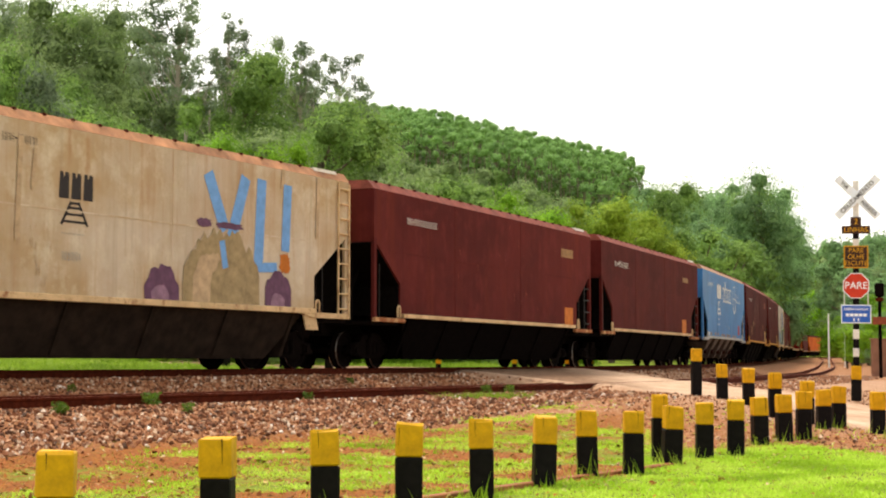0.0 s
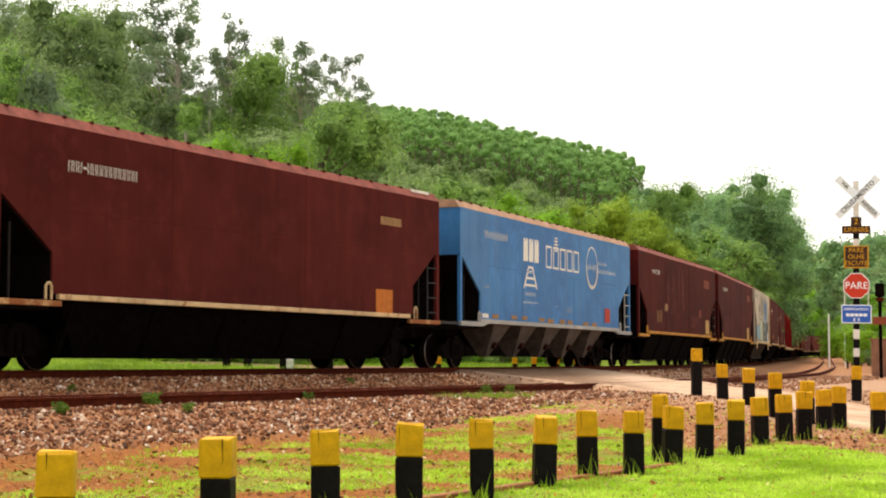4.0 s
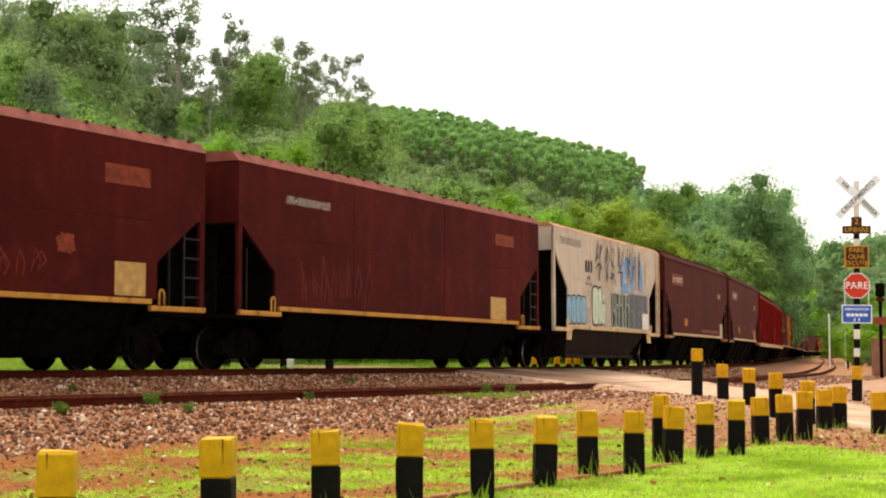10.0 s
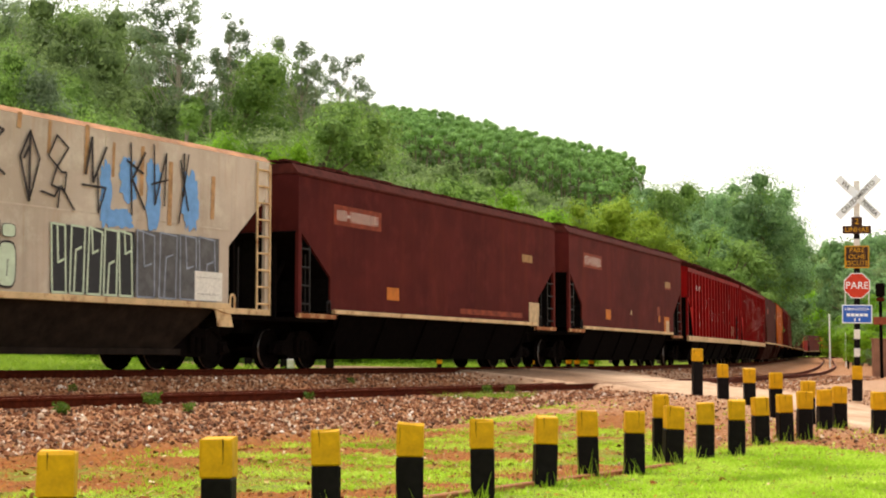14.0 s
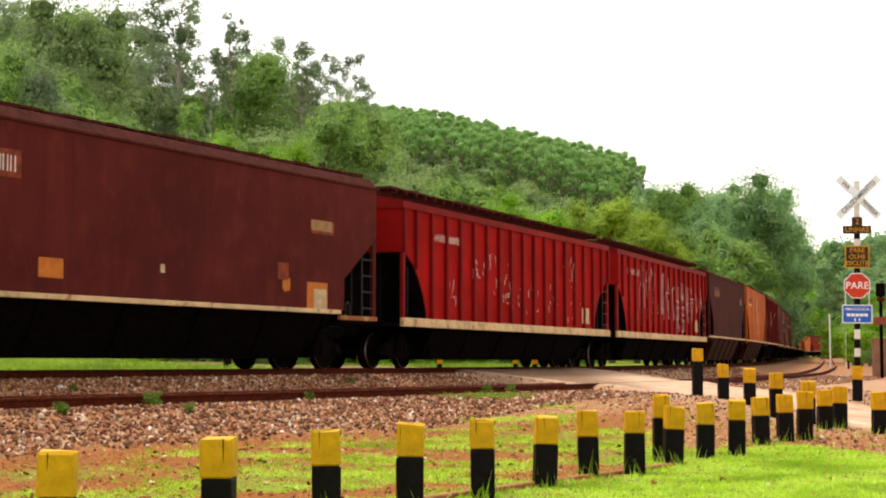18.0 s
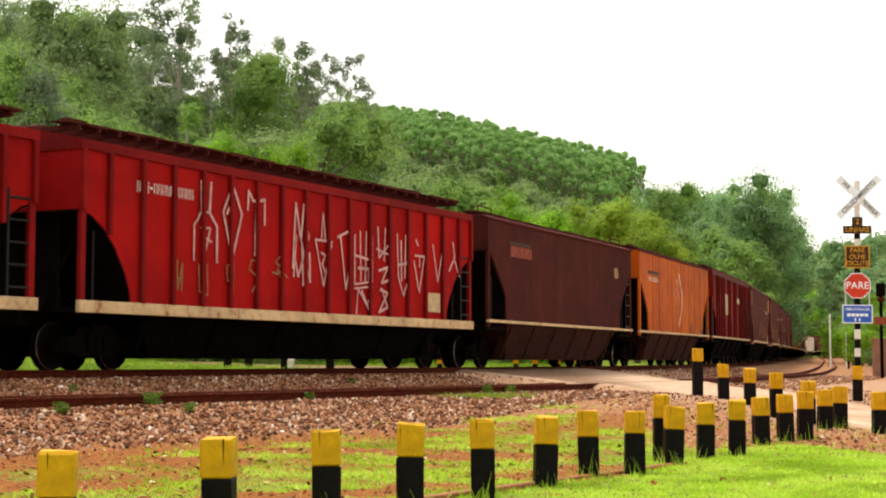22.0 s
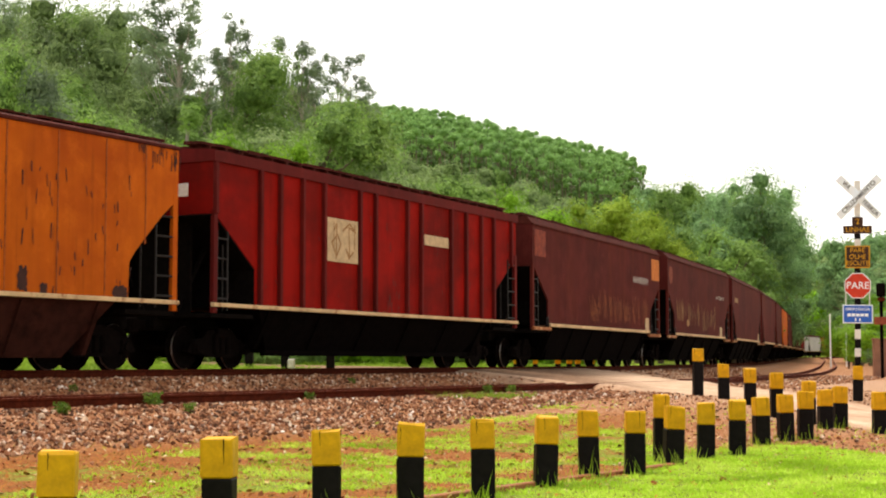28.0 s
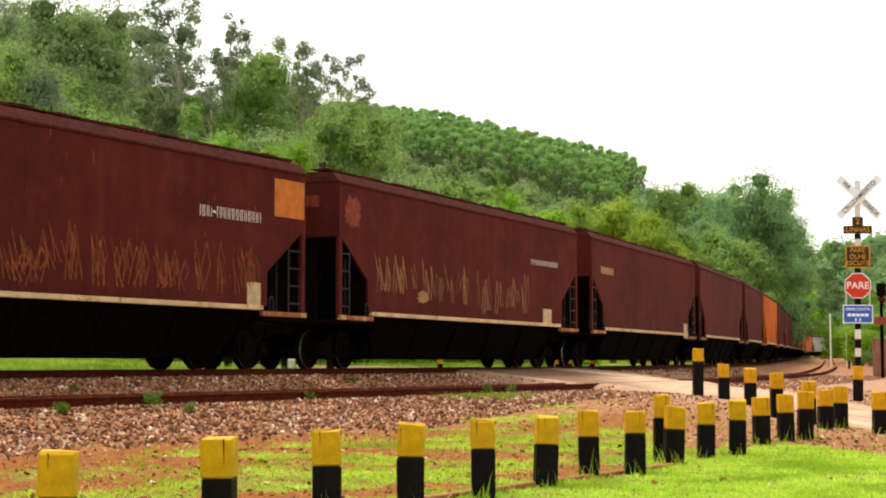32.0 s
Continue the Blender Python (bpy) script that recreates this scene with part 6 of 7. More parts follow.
def m_smear(car, m, x0, z0, x1, z1, n):
    """A sprayed patch with a ragged upper edge."""
    x0, x1 = spot_x(car, x0), spot_x(car, x1)
    top = []
    for i in range(n + 1):
        u = i / n
        env = (1 - abs(2 * u - 1) ** 2.5) * 0.55 + 0.45
        top.append((x0 + (x1 - x0) * (u + RND.uniform(-0.3, 0.3) / n), z0 + (z1 - z0) * env * RND.uniform(0.78, 1.0)))
    flat(car, "paint_patch", [[(x0, z0)] + top + [(x1, z0)]], m)


def m_bubble(car, m, x0, z0, x1, z1):
    x0, x1 = spot_x(car, x0), spot_x(car, x1)

    def blob(k):
        return [((x0 + x1) / 2 + k * (x1 - x0) / 2 * math.cos(t) * (abs(math.cos(t)) ** 4 + abs(math.sin(t)) ** 4) ** -0.25,
                 (z0 + z1) / 2 + k * (z1 - z0) / 2 * math.sin(t) * (abs(math.cos(t)) ** 4 + abs(math.sin(t)) ** 4) ** -0.25) for t in [2 * math.pi * i / 20 for i in range(20)]]
    flat(car, "graffiti_outline", [blob(1.03)], BLACK_MARK)
    flat(car, "graffiti_fill", [blob(0.93)], m)
    c = (x0 + x1) / 2
    if z1 - z0 > 0.4:
        flat(car, "graffiti_outline", ribbon([(c, z0 + 0.25 * (z1 - z0)), (c + 0.05 * (x1 - x0), z0 + 0.6 * (z1 - z0))], 0.022), BLACK_MARK)


GLYPHS = [
    [(0.5, 1), (0.05, 0.6), (0.5, 0), (0.95, 0.6), (0.5, 1), (0.5, 0.25)],
    [(0.0, 0.75), (0.5, 1), (1.0, 0.75), (0.5, 0.9), (0.5, 0), (0.2, 0.2), (0.5, 0.0), (0.8, 0.2)],
    [(0.1, 1), (0.9, 0.1), (0.5, 0), (0.1, 0.1), (0.9, 1), (0.5, 0.85), (0.1, 1)],
    [(0.3, 0), (0.2, 0.8), (0.55, 1), (0.8, 0.75), (0.45, 0.45), (0.85, 0.3), (0.55, 0.0), (0.3, 0.15)],
    [(0.0, 0.9), (0.6, 1.0), (0.2, 0.55), (0.8, 0.6), (0.3, 0.0), (0.9, 0.25)],
    [(0.5, 0), (0.1, 0.35), (0.5, 0.6), (0.9, 0.35), (0.5, 0), (0.5, 1), (0.25, 0.8)],
    [(0.1, 0), (0.35, 1), (0.6, 0), (0.85, 1), (0.95, 0.5), (0.1, 0.45)],
]
GLYPH_NEXT = [0]
STROKES = {
    "fork": [[(0.28, 1), (0.30, 0.62), (0.12, 0.5), (0, 0.45), (0, 0)], [(0.72, 1), (0.66, 0.62), (0.9, 0.5), (1, 0.45), (1, 0)], [(0.3, 0.62), (0.66, 0.62)], [(0.3, 0.42), (0.7, 0.42), (0.5, 0.12), (0.45, 0.3), (0.75, 0.25)]],
    "kite": [[(0.5, 1), (0, 0.62), (0.5, 0), (1, 0.62), (0.5, 1)], [(0.5, 1), (0.5, 0)], [(0.2, 0.6), (0.5, 0.8)]],
    "trident": [[(0, 0.7), (0.05, 1), (0.3, 0.85), (0.55, 0.85), (0.95, 0.9), (0.95, 0.5)], [(0.5, 1), (0.42, 0)]],
    "zigzag": [[(0, 0.2), (0.15, 1), (0.45, 0.55), (0.6, 1), (0.9, 0.6), (0.3, 0.1), (0.1, 0.35)], [(0.4, 0.6), (1, 0.05), (0.95, 0.4)], [(0.5, 0.5), (0.6, 0)], [(0.2, 0.6), (0.05, 0.1)]],
    "shield": [[(0, 0.62), (0.5, 0), (1, 0.62), (0, 0.62)], [(0.35, 0.62), (0.45, 1), (0.6, 0.62)], [(0.35, 0.45), (0.6, 0.42), (0.4, 0.3), (0.6, 0.2)]],
    "hook": [[(0, 0.7), (0.95, 0.82), (0.95, 1), (0.95, 0.6)], [(0.2, 0.7), (0.6, 0), (1, 0.5)]],
    "tower": [[(0, 0.95), (0, 0.35), (1, 0.4), (1, 0.95)], [(0.3, 1), (0.35, 0.4)], [(0.65, 1), (0.6, 0.4)], [(0, 0.7), (1, 0.66)], [(0.2, 0.55), (0.8, 0.55), (0.8, 0.4)], [(0, 0.3), (1, 0.34), (0.7, 0.1), (0.2, 0.3), (0.1, 0)], [(0.4, 0.28), (0.9, 0)]],
    "comb": [[(0.1, 1), (0.2, 0.65), (0.9, 0.8)], [(0.7, 1), (0.6, 0.62)], [(0, 0.75), (1, 0.7)], [(0.2, 0.5), (0.9, 0.55), (0.4, 0.36), (1, 0.4)], [(0.3, 0.28), (0.9, 0.25), (0.2, 0.02), (0.9, 0.08), (0.4, 0.3)]],
    "cup": [[(0, 1), (0.1, 0.3), (0.5, 0), (0.9, 0.3), (1, 1)], [(0.3, 0.9), (0.35, 0.25)], [(0.65, 1), (0.6, 0.3)], [(0.1, 0.5), (0.9, 0.55)]],
    "drop": [[(0.2, 1), (0.4, 0.9)], [(0.1, 0.7), (1, 0.7), (0.5, 0), (0, 0.6)], [(0.55, 0.7), (0.55, 0.5)]],
    "wedge": [[(0, 0.95), (0.45, 0), (1, 1)]],
    "twig": [[(0.35, 1), (0.5, 0.6), (0, 0.2)], [(0.5, 0.5), (0.9, 0.1), (1, 0.55)]],
    "trough": [[(0, 1), (0.1, 0.1), (1, 0.0), (0.9, 1)]],
    "loop": [[(0.9, 1), (0.1, 0.85), (0.2, 0.55), (0.9, 0.6), (0.9, 0.95), (0.85, 0.3), (0.4, 0)]],
    "curl": [[(1, 0.95), (0.3, 1), (0, 0.7), (0.9, 0.5), (0.8, 0.2), (0.4, 0)]],
    "bolt": [[(0.1, 0.5), (0.3, 1), (0.35, 0.55), (0.9, 0.85), (0.65, 0.9), (0.75, 0.4), (0.45, 0), (0.5, 0.45)], [(0.05, 0.3), (0.5, 0.45), (0.95, 0.3)], [(0.3, 0.95), (0.0, 0.45)]],
    "knot": [[(0.6, 0.5), (0.2, 0.7), (0.45, 1), (0.8, 0.85), (0.45, 0.55), (0.3, 0.3), (0.7, 0.25), (0.75, 0.5), (0.6, 0.5)], [(0, 0.2), (0.4, 0.15), (0.55, 0.3)], [(0.6, 0.3), (1, 0.0)], [(0.55, 0.25), (0.5, 0)]],
    "flash": [[(0.1, 0.5), (0.3, 1), (0.35, 0.4), (0.8, 0.9)], [(0, 0.35), (0.8, 0.35), (0.55, 0), (0.5, 0.6)]],
    "branch": [[(0.2, 1), (0.3, 0)], [(1, 0.9), (0.3, 0.5), (1, 0.1)], [(0, 0.75), (0.9, 0.6)]],
    "gate": [[(0.1, 1), (0.2, 0.1), (0.9, 0.9), (0.8, 0.1)], [(0, 0.4), (1, 0.5)]],
    "cross": [[(0.9, 1), (0.1, 0)], [(0.2, 0.9), (0.9, 0.2)], [(0.5, 1), (0.5, 0.4)]],
}


def m_sign(car, m, x0, z0, x1, z1, kind, w):
    """One sprayed sign of the tag writers' alphabet, scaled into its box."""
    x0, x1 = spot_x(car, x0), spot_x(car, x1)
    polys = []
    for pts in STROKES[kind]:
        line_ = [(x0 + (x1 - x0) * u, z0 + (z1 - z0) * v) for u, v in pts]
        polys += ribbon(line_, w * RND.uniform(0.8, 1.2))
    flat(car, "graffiti", polys, m)


def m_outline(car, m, x0, z0, x1, z1, n, w):
    """A row of tall sprayed outlines, each leaning its own way."""
    x0, x1 = spot_x(car, x0), spot_x(car, x1)
    step, polys = (x1 - x0) / n, []
    for i in range(n):
        a, b = x0 + step * (i + 0.08), x0 + step * (i + 0.86)
        k = RND.uniform(-0.12, 0.12) * step
        polys += ribbon([(a, z0), (a + k, z1), (b + k, z1 - RND.uniform(0, 0.12)), (b, z0), (a, z0)], w)
        zm = z0 + (z1 - z0) * RND.uniform(0.35, 0.65)
        polys += ribbon([(a + 0.3 * (b - a), z0 if i % 2 else z1), (a + 0.4 * (b - a), zm), (b - 0.2 * (b - a), zm + 0.06)], w)
    flat(car, "graffiti", polys, m)



def m_tag(car, m, x0, z0, x1, z1, n):
    """A sprayed tag: drawn-out angular loops and strokes that fill its box."""
    x0, x1 = spot_x(car, x0), spot_x(car, x1)
    w, h = x1 - x0, z1 - z0
    thick = min(0.06, 0.022 + 0.02 * w)
    count = max(1, round(w / (0.75 * h)))
    if count == 1 and n > 6:
        count = 2
    lines = []
    for i in range(count):
        g = GLYPHS[GLYPH_NEXT[0] % len(GLYPHS)]
        GLYPH_NEXT[0] += 3 if n % 2 else 1
        a, b = x0 + w * i / count, x0 + w * (i + 0.92) / count
        pts = [(a + (b - a) * (p + RND.uniform(-0.06, 0.06)), z0 + h * (q + RND.uniform(-0.06, 0.06))) for p, q in g]
        lines += ribbon(pts, thick)
        if n > 7:
            xm = RND.uniform(a, b)
            lines += ribbon([(xm, z0 + h * RND.uniform(0, 0.3)), (xm + RND.uniform(-0.1, 0.1) * w, z1)], thick * 0.8)
    flat(car, "graffiti", lines, m)


def m_drips(car, m, x0, z0, x1, z1, n):
    """A wild scrawl of upright runs and loops."""
    x0, x1 = spot_x(car, x0), spot_x(car, x1)
    h = z1 - z0
    lines = []
    for i in range(n):
        x = RND.uniform(x0, x1)
        za, zb = z0 + h * RND.uniform(0, 0.35), z0 + h * RND.uniform(0.6, 1)
        d = RND.uniform(-0.25, 0.25)
        lines += ribbon([(x, za), (x + d * 0.4, (za + zb) / 2), (x + d, zb), (x + d + 0.12, (za + zb) / 2), (x + 0.15, za)], RND.uniform(0.012, 0.035))
    flat(car, "graffiti", lines, m)


def m_scuff(car, m, x0, z0, x1, z1, n):
    x0, x1 = spot_x(car, x0), spot_x(car, x1)
    polys = []
    for i in range(n * 3):
        x, z = RND.uniform(x0, x1), RND.uniform(z0, z1)
        polys += ribbon([(x, z), (x + RND.uniform(-0.03, 0.03), z + RND.uniform(0.04, 0.26))], RND.uniform(0.008, 0.028))
    flat(car, "worn_graffiti", polys, m)


def m_stroke(car, m, x0, z0, x1, z1, w):
    flat(car, "graffiti", ribbon([(spot_x(car, x0), z0), (spot_x(car, x1), z1)], w), m)


def m_tri(car, m, x0, z0, x1, z1):
    """Company mark: a track running away, as plain shapes."""
    x0, x1 = spot_x(car, x0), spot_x(car, x1)
    w, h, c = x1 - x0, z1 - z0, (x0 + x1) / 2
    polys = ribbon([(x0 + 0.04 * w, z0), (c - 0.14 * w, z1)], 0.08 * w) + ribbon([(x1 - 0.04 * w, z0), (c + 0.14 * w, z1)], 0.08 * w)
    for k, r in ((0.12, 0.44), (0.45, 0.34), (0.75, 0.24), (0.97, 0.17)):
        polys += ribbon([(c - r * w, z0 + k * h), (c + r * w, z0 + k * h)], 0.11 * h)
    flat(car, "company_mark", polys, m)


def m_ring(car, m, x0, z0, x1, z1):
    x0, x1 = spot_x(car, x0), spot_x(car, x1)
    pts = [((x0 + x1) / 2 + (x1 - x0) / 2 * math.cos(t), (z0 + z1) / 2 + (z1 - z0) / 2 * math.sin(t)) for t in [2 * math.pi * i / 28 for i in range(29)]]
    flat(car, "company_mark", ribbon(pts[:15], 0.05) + ribbon(pts[14:], 0.11), m)


def m_letters(car, m, x0, z0, x1, z1, n, bold):
    """A company name as a row of plain blocks, solid or hollow."""
    x0, x1 = spot_x(car, x0), spot_x(car, x1)
    step, h = (x1 - x0) / n, z1 - z0
    polys = []
    for i in range(n):
        a, b = x0 + step * (i + 0.07), x0 + step * (i + 0.90)
        if bold:
            c = (a + b) / 2
            polys.append([(a, z0), (b, z0), (b, z1 - 0.1 * h), (b - 0.12 * step, z1), (c + 0.1 * step, z1), (c, z1 - 0.22 * h), (c - 0.1 * step, z1), (a + 0.08 * step, z1)])
        else:
            w = step * 0.10
            a, b = a + 0.06 * step, b - 0.06 * step
            polys += ribbon([(a, z0), (b, z0), (b, z1), (a, z1), (a, z0)], w)
    flat(car, "company_mark", polys, m)


def m_letters3(car, m, x0, z0, x1, z1):
    m_letters(car, m, x0, z0, x1, z1, 3, True)


def m_letters5(car, m, x0, z0, x1, z1):
    m_letters(car, m, x0, z0, x1, z1, 5, False)


car = CARS[0][0]
m_bar(car, BLACK, 4.91, 3.73, 5.73, 3.98)
m_letters3(car, BLACK, 6.24, 2.96, 7.15, 3.42)
m_tri(car, BLACK, 6.31, 2.52, 7.01, 2.90)
m_bar(car, GREYMARK, 6.34, 2.30, 6.92, 2.41)
m_bar(car, GREYMARK, 6.36, 1.83, 6.82, 2.10)
m_stroke(car, SPRAY_BLUE, 10.46, 3.76, 10.94, 2.83, 0.32)
m_stroke(car, SPRAY_BLUE, 11.63, 3.79, 10.98, 2.05, 0.32)
m_stroke(car, SPRAY_BLUE, 12.21, 3.80, 12.11, 2.14, 0.32)
m_stroke(car, SPRAY_BLUE, 12.05, 2.07, 12.72, 2.11, 0.20)
m_stroke(car, SPRAY_BLUE, 13.15, 3.78, 13.08, 2.55, 0.30)
m_blot(car, ORANGE_SPRAY, 12.85, 1.98, 13.26, 2.43)
m_smear(car, PURPLE, 8.55, 1.31, 9.55, 2.0, 11)
m_smear(car, MAUVE, 8.75, 1.31, 9.25, 1.62, 7)
m_smear(car, PURPLE, 12.35, 1.31, 13.3, 2.15, 11)
m_smear(car, MAUVE, 12.55, 1.31, 13.05, 1.62, 7)
m_blot(car, PURPLE, 10.06, 2.76, 10.53, 2.95)
m_blot(car, PURPLE, 10.68, 2.78, 11.59, 2.91)
m_smear(car, OLIVE, 9.65, 1.31, 12.15, 2.85, 26)
m_smear(car, STAIN, 9.95, 1.31, 11.2, 2.45, 14)
m_smear(car, OLIVE, 10.5, 1.31, 11.9, 2.30, 16)
m_stroke(car, SPRAY_BLUE, 10.88, 2.49, 10.98, 2.05, 0.18)

car = CARS[1][0]
m_bar(car, WHITE, 1.74, 3.42, 3.45, 3.70)
m_plate(car, OCHRE, 12.55, 3.37, 13.59, 3.63)
m_plate(car, ORANGE_SPRAY, 12.82, 1.23, 13.56, 1.83)

car = CARS[2][0]
m_bar(car, WHITE, 1.71, 3.36, 3.58, 3.68)
m_plate(car, OCHRE, 12.53, 3.38, 13.53, 3.57)
m_plate(car, ORANGE_SPRAY, 12.32, 1.25, 13.11, 1.85)

car = CARS[3][0]
m_bar(car, WHITE, 1.67, 3.44, 3.40, 3.76)
m_letters3(car, WHITE, 4.61, 3.06, 5.97, 3.73)
m_tri(car, WHITE, 4.67, 2.30, 5.80, 2.91)
m_bar(car, WHITE, 4.81, 2.02, 5.63, 2.22)
m_bar(car, WHITE, 4.63, 1.78, 5.80, 1.95)
m_letters5(car, WHITE, 6.50, 2.99, 9.70, 3.60)
for k_ in range(5):
    m_plate(car, WHITE, 7.27 + 0.03 * abs(k_ - 1.5), 3.50 + 0.095 * k_, 7.66 - 0.03 * abs(k_ - 1.5), 3.55 + 0.095 * k_)
m_ring(car, WHITE, 10.39, 2.56, 11.54, 3.87)
m_bar(car, WHITE, 10.50, 3.05, 11.43, 3.37)
m_bar(car, WHITE, 11.63, 3.29, 12.50, 3.48)
m_bar(car, WHITE, 11.63, 3.02, 13.47, 3.24)
m_bar(car, WHITE, 7.31, 1.76, 7.52, 1.92)
m_bar(car, GREYMARK, 8.44, 1.61, 8.89, 1.90)
m_bar(car, GREYMARK, 1.61, 2.09, 2.00, 2.27)
m_bar(car, GREYMARK, 11.82, 2.15, 12.06, 2.28)
m_plate(car, REDMARK, 12.28, 1.46, 12.85, 1.93)
m_plate(car, WHITE, 1.48, 1.34, 1.92, 1.45)
m_plate(car, OCHRE, 2.20, 1.34, 2.66, 1.45)
m_plate(car, OCHRE, 3.64, 1.35, 4.09, 1.46)
m_plate(car, OCHRE, 4.48, 1.36, 4.91, 1.46)
m_plate(car, OCHRE, 5.90, 1.34, 6.38, 1.45)
m_plate(car, OCHRE, 6.62, 1.31, 7.17, 1.44)
m_plate(car, OCHRE, 7.73, 1.32, 8.24, 1.44)
m_plate(car, OCHRE, 8.46, 1.32, 8.97, 1.44)
m_plate(car, OCHRE, 9.97, 1.32, 10.56, 1.42)
m_plate(car, OCHRE, 10.87, 1.30, 11.37, 1.42)

car = CARS[4][0]
m_bar(car, WHITE, 2.30, 3.39, 3.71, 3.69)
m_drips(car, REDGRAF, 4.58, 1.95, 6.34, 3.83, 13)
m_drips(car, REDGRAF, 6.82, 2.08, 8.44, 3.99, 12)
m_tag(car, OCHREGRAF, 3.02, 1.67, 3.97, 2.11, 5)
m_plate(car, RUSTMARK, 12.69, 3.34, 13.91, 3.69)
m_blot(car, RUSTMARK, 11.51, 2.01, 11.98, 2.37)
m_plate(car, SILLY, 12.98, 1.34, 13.81, 1.95)
m_blot(car, OCHRE, 4.47, 2.10, 5.00, 2.41)
m_drips(car, REDGRAF, 9.46, 1.54, 11.08, 2.12, 8)

car = CARS[5][0]
m_bar(car, WHITE, 1.80, 3.42, 3.63, 3.71)
m_drips(car, REDGRAF, 2.40, 1.36, 5.34, 2.52, 13)
m_plate(car, RUSTMARK, 12.68, 3.36, 13.93, 3.67)
m_plate(car, SILLY, 12.34, 1.31, 13.38, 1.92)

car = CARS[6][0]
m_bar(car, BLACK, 0.59, 3.70, 2.73, 4.07)
m_letters3(car, BLACK, 3.13, 3.04, 3.98, 3.43)
m_tri(car, BLACK, 3.22, 2.62, 3.85, 2.90)
m_bar(car, GREYMARK, 3.29, 2.33, 3.76, 2.53)
m_stroke(car, RUSTRUN, 6.07, 4.22, 6.05, 3.70, 0.08)
m_stroke(car, RUSTRUN, 6.99, 4.26, 6.97, 3.46, 0.11)
m_stroke(car, RUSTRUN, 7.69, 4.05, 7.67, 3.47, 0.07)
m_stroke(car, RUSTRUN, 8.47, 4.07, 8.44, 3.21, 0.10)
m_stroke(car, RUSTRUN, 9.28, 3.87, 9.25, 2.74, 0.12)
m_stroke(car, RUSTRUN, 10.58, 3.73, 10.55, 2.96, 0.12)
m_stroke(car, RUSTRUN, 1.25, 4.30, 1.23, 4.13, 0.06)
m_stroke(car, RUSTRUN, 2.22, 4.31, 2.20, 4.14, 0.08)
m_stroke(car, RUSTRUN, 5.36, 4.26, 5.34, 4.05, 0.10)
m_stroke(car, RUSTRUN, -0.09, 3.98, -0.11, 2.90, 0.07)
m_blot(car, SPRAY_BLUE, 7.32, 2.52, 7.64, 3.72)
m_blot(car, SPRAY_BLUE, 7.45, 2.54, 8.27, 2.89)
m_blot(car, SPRAY_BLUE, 7.83, 3.03, 8.32, 3.84)
m_blot(car, SPRAY_BLUE, 8.56, 2.58, 9.02, 3.91)
m_blot(car, SPRAY_BLUE, 9.59, 2.62, 10.13, 3.80)
m_bubble(car, LIGHTBLUE, 1.19, 1.31, 1.69, 2.22)
m_bubble(car, LIGHTBLUE, 1.66, 1.33, 2.15, 2.25)
m_bubble(car, LIGHTBLUE, 2.12, 1.35, 2.73, 2.26)
m_bubble(car, LIGHTBLUE, 2.66, 1.35, 3.22, 2.25)
m_bubble(car, MINT, 3.87, 1.33, 4.60, 2.63)
m_bubble(car, MINT, 4.52, 1.35, 4.95, 2.62)
m_bubble(car, MINT, 4.91, 1.36, 5.32, 2.12)
m_bubble(car, MINT, 4.99, 2.19, 5.30, 2.41)
m_plate(car, DARKSPRAY, 6.13, 1.33, 8.27, 2.50)
m_outline(car, MINT, 6.13, 1.33, 8.27, 2.50, 5, 0.04)
m_plate(car, SLATE, 8.29, 1.33, 10.75, 2.55)
m_outline(car, PALEBLUE, 8.29, 1.33, 10.75, 2.55, 4, 0.03)
m_plate(car, WHITE, 10.00, 1.33, 10.86, 1.89)
m_tag(car, GREYMARK, 3.29, 1.42, 3.72, 1.89, 5)
m_sign(car, BLACK, 4.26, 2.82, 5.06, 4.13, "bolt", 0.045)
m_sign(car, BLACK, 5.36, 2.83, 5.81, 4.00, "kite", 0.045)
m_sign(car, BLACK, 5.86, 2.77, 6.66, 4.01, "knot", 0.045)
m_sign(car, BLACK, 6.86, 2.77, 7.61, 4.08, "flash", 0.045)
m_sign(car, BLACK, 8.01, 2.81, 8.51, 4.11, "branch", 0.045)
m_sign(car, BLACK, 8.71, 2.93, 9.16, 4.16, "gate", 0.045)
m_sign(car, BLACK, 9.46, 2.76, 9.81, 4.09, "cross", 0.045)

car = CARS[7][0]
m_plate(car, RUSTMARK, 1.51, 3.19, 3.77, 3.64)
m_bar(car, WHITE, 1.65, 3.23, 3.61, 3.60)
m_plate(car, OCHRE, 12.43, 3.01, 13.20, 3.23)
m_plate(car, SILLM, 12.94, 1.19, 13.72, 1.87)

car = CARS[8][0]
m_plate(car, RUSTMARK, 12.42, 2.93, 13.33, 3.23)
m_blot(car, ORANGE_SPRAY, 11.31, 1.61, 11.64, 1.95)
m_plate(car, ORANGE_SPRAY, 12.26, 1.28, 13.07, 1.87)
m_plate(car, SILLM, 12.54, 1.29, 13.04, 1.73)
m_plate(car, RUSTMARK, 1.55, 3.18, 3.65, 3.64)
m_bar(car, WHITE, 1.65, 3.20, 3.55, 3.62)
m_plate(car, ORANGE_SPRAY, 4.10, 1.57, 4.70, 1.91)
m_plate(car, SILLM, 7.31, 1.81, 7.44, 1.97)
m_plate(car, RUSTMARK, 11.15, 1.87, 11.55, 2.23)
m_plate(car, OCHRE, 12.40, 3.00, 13.25, 3.23)

car = CARS[9][0]
m_bar(car, WHITE, 1.58, 3.11, 3.35, 3.42)
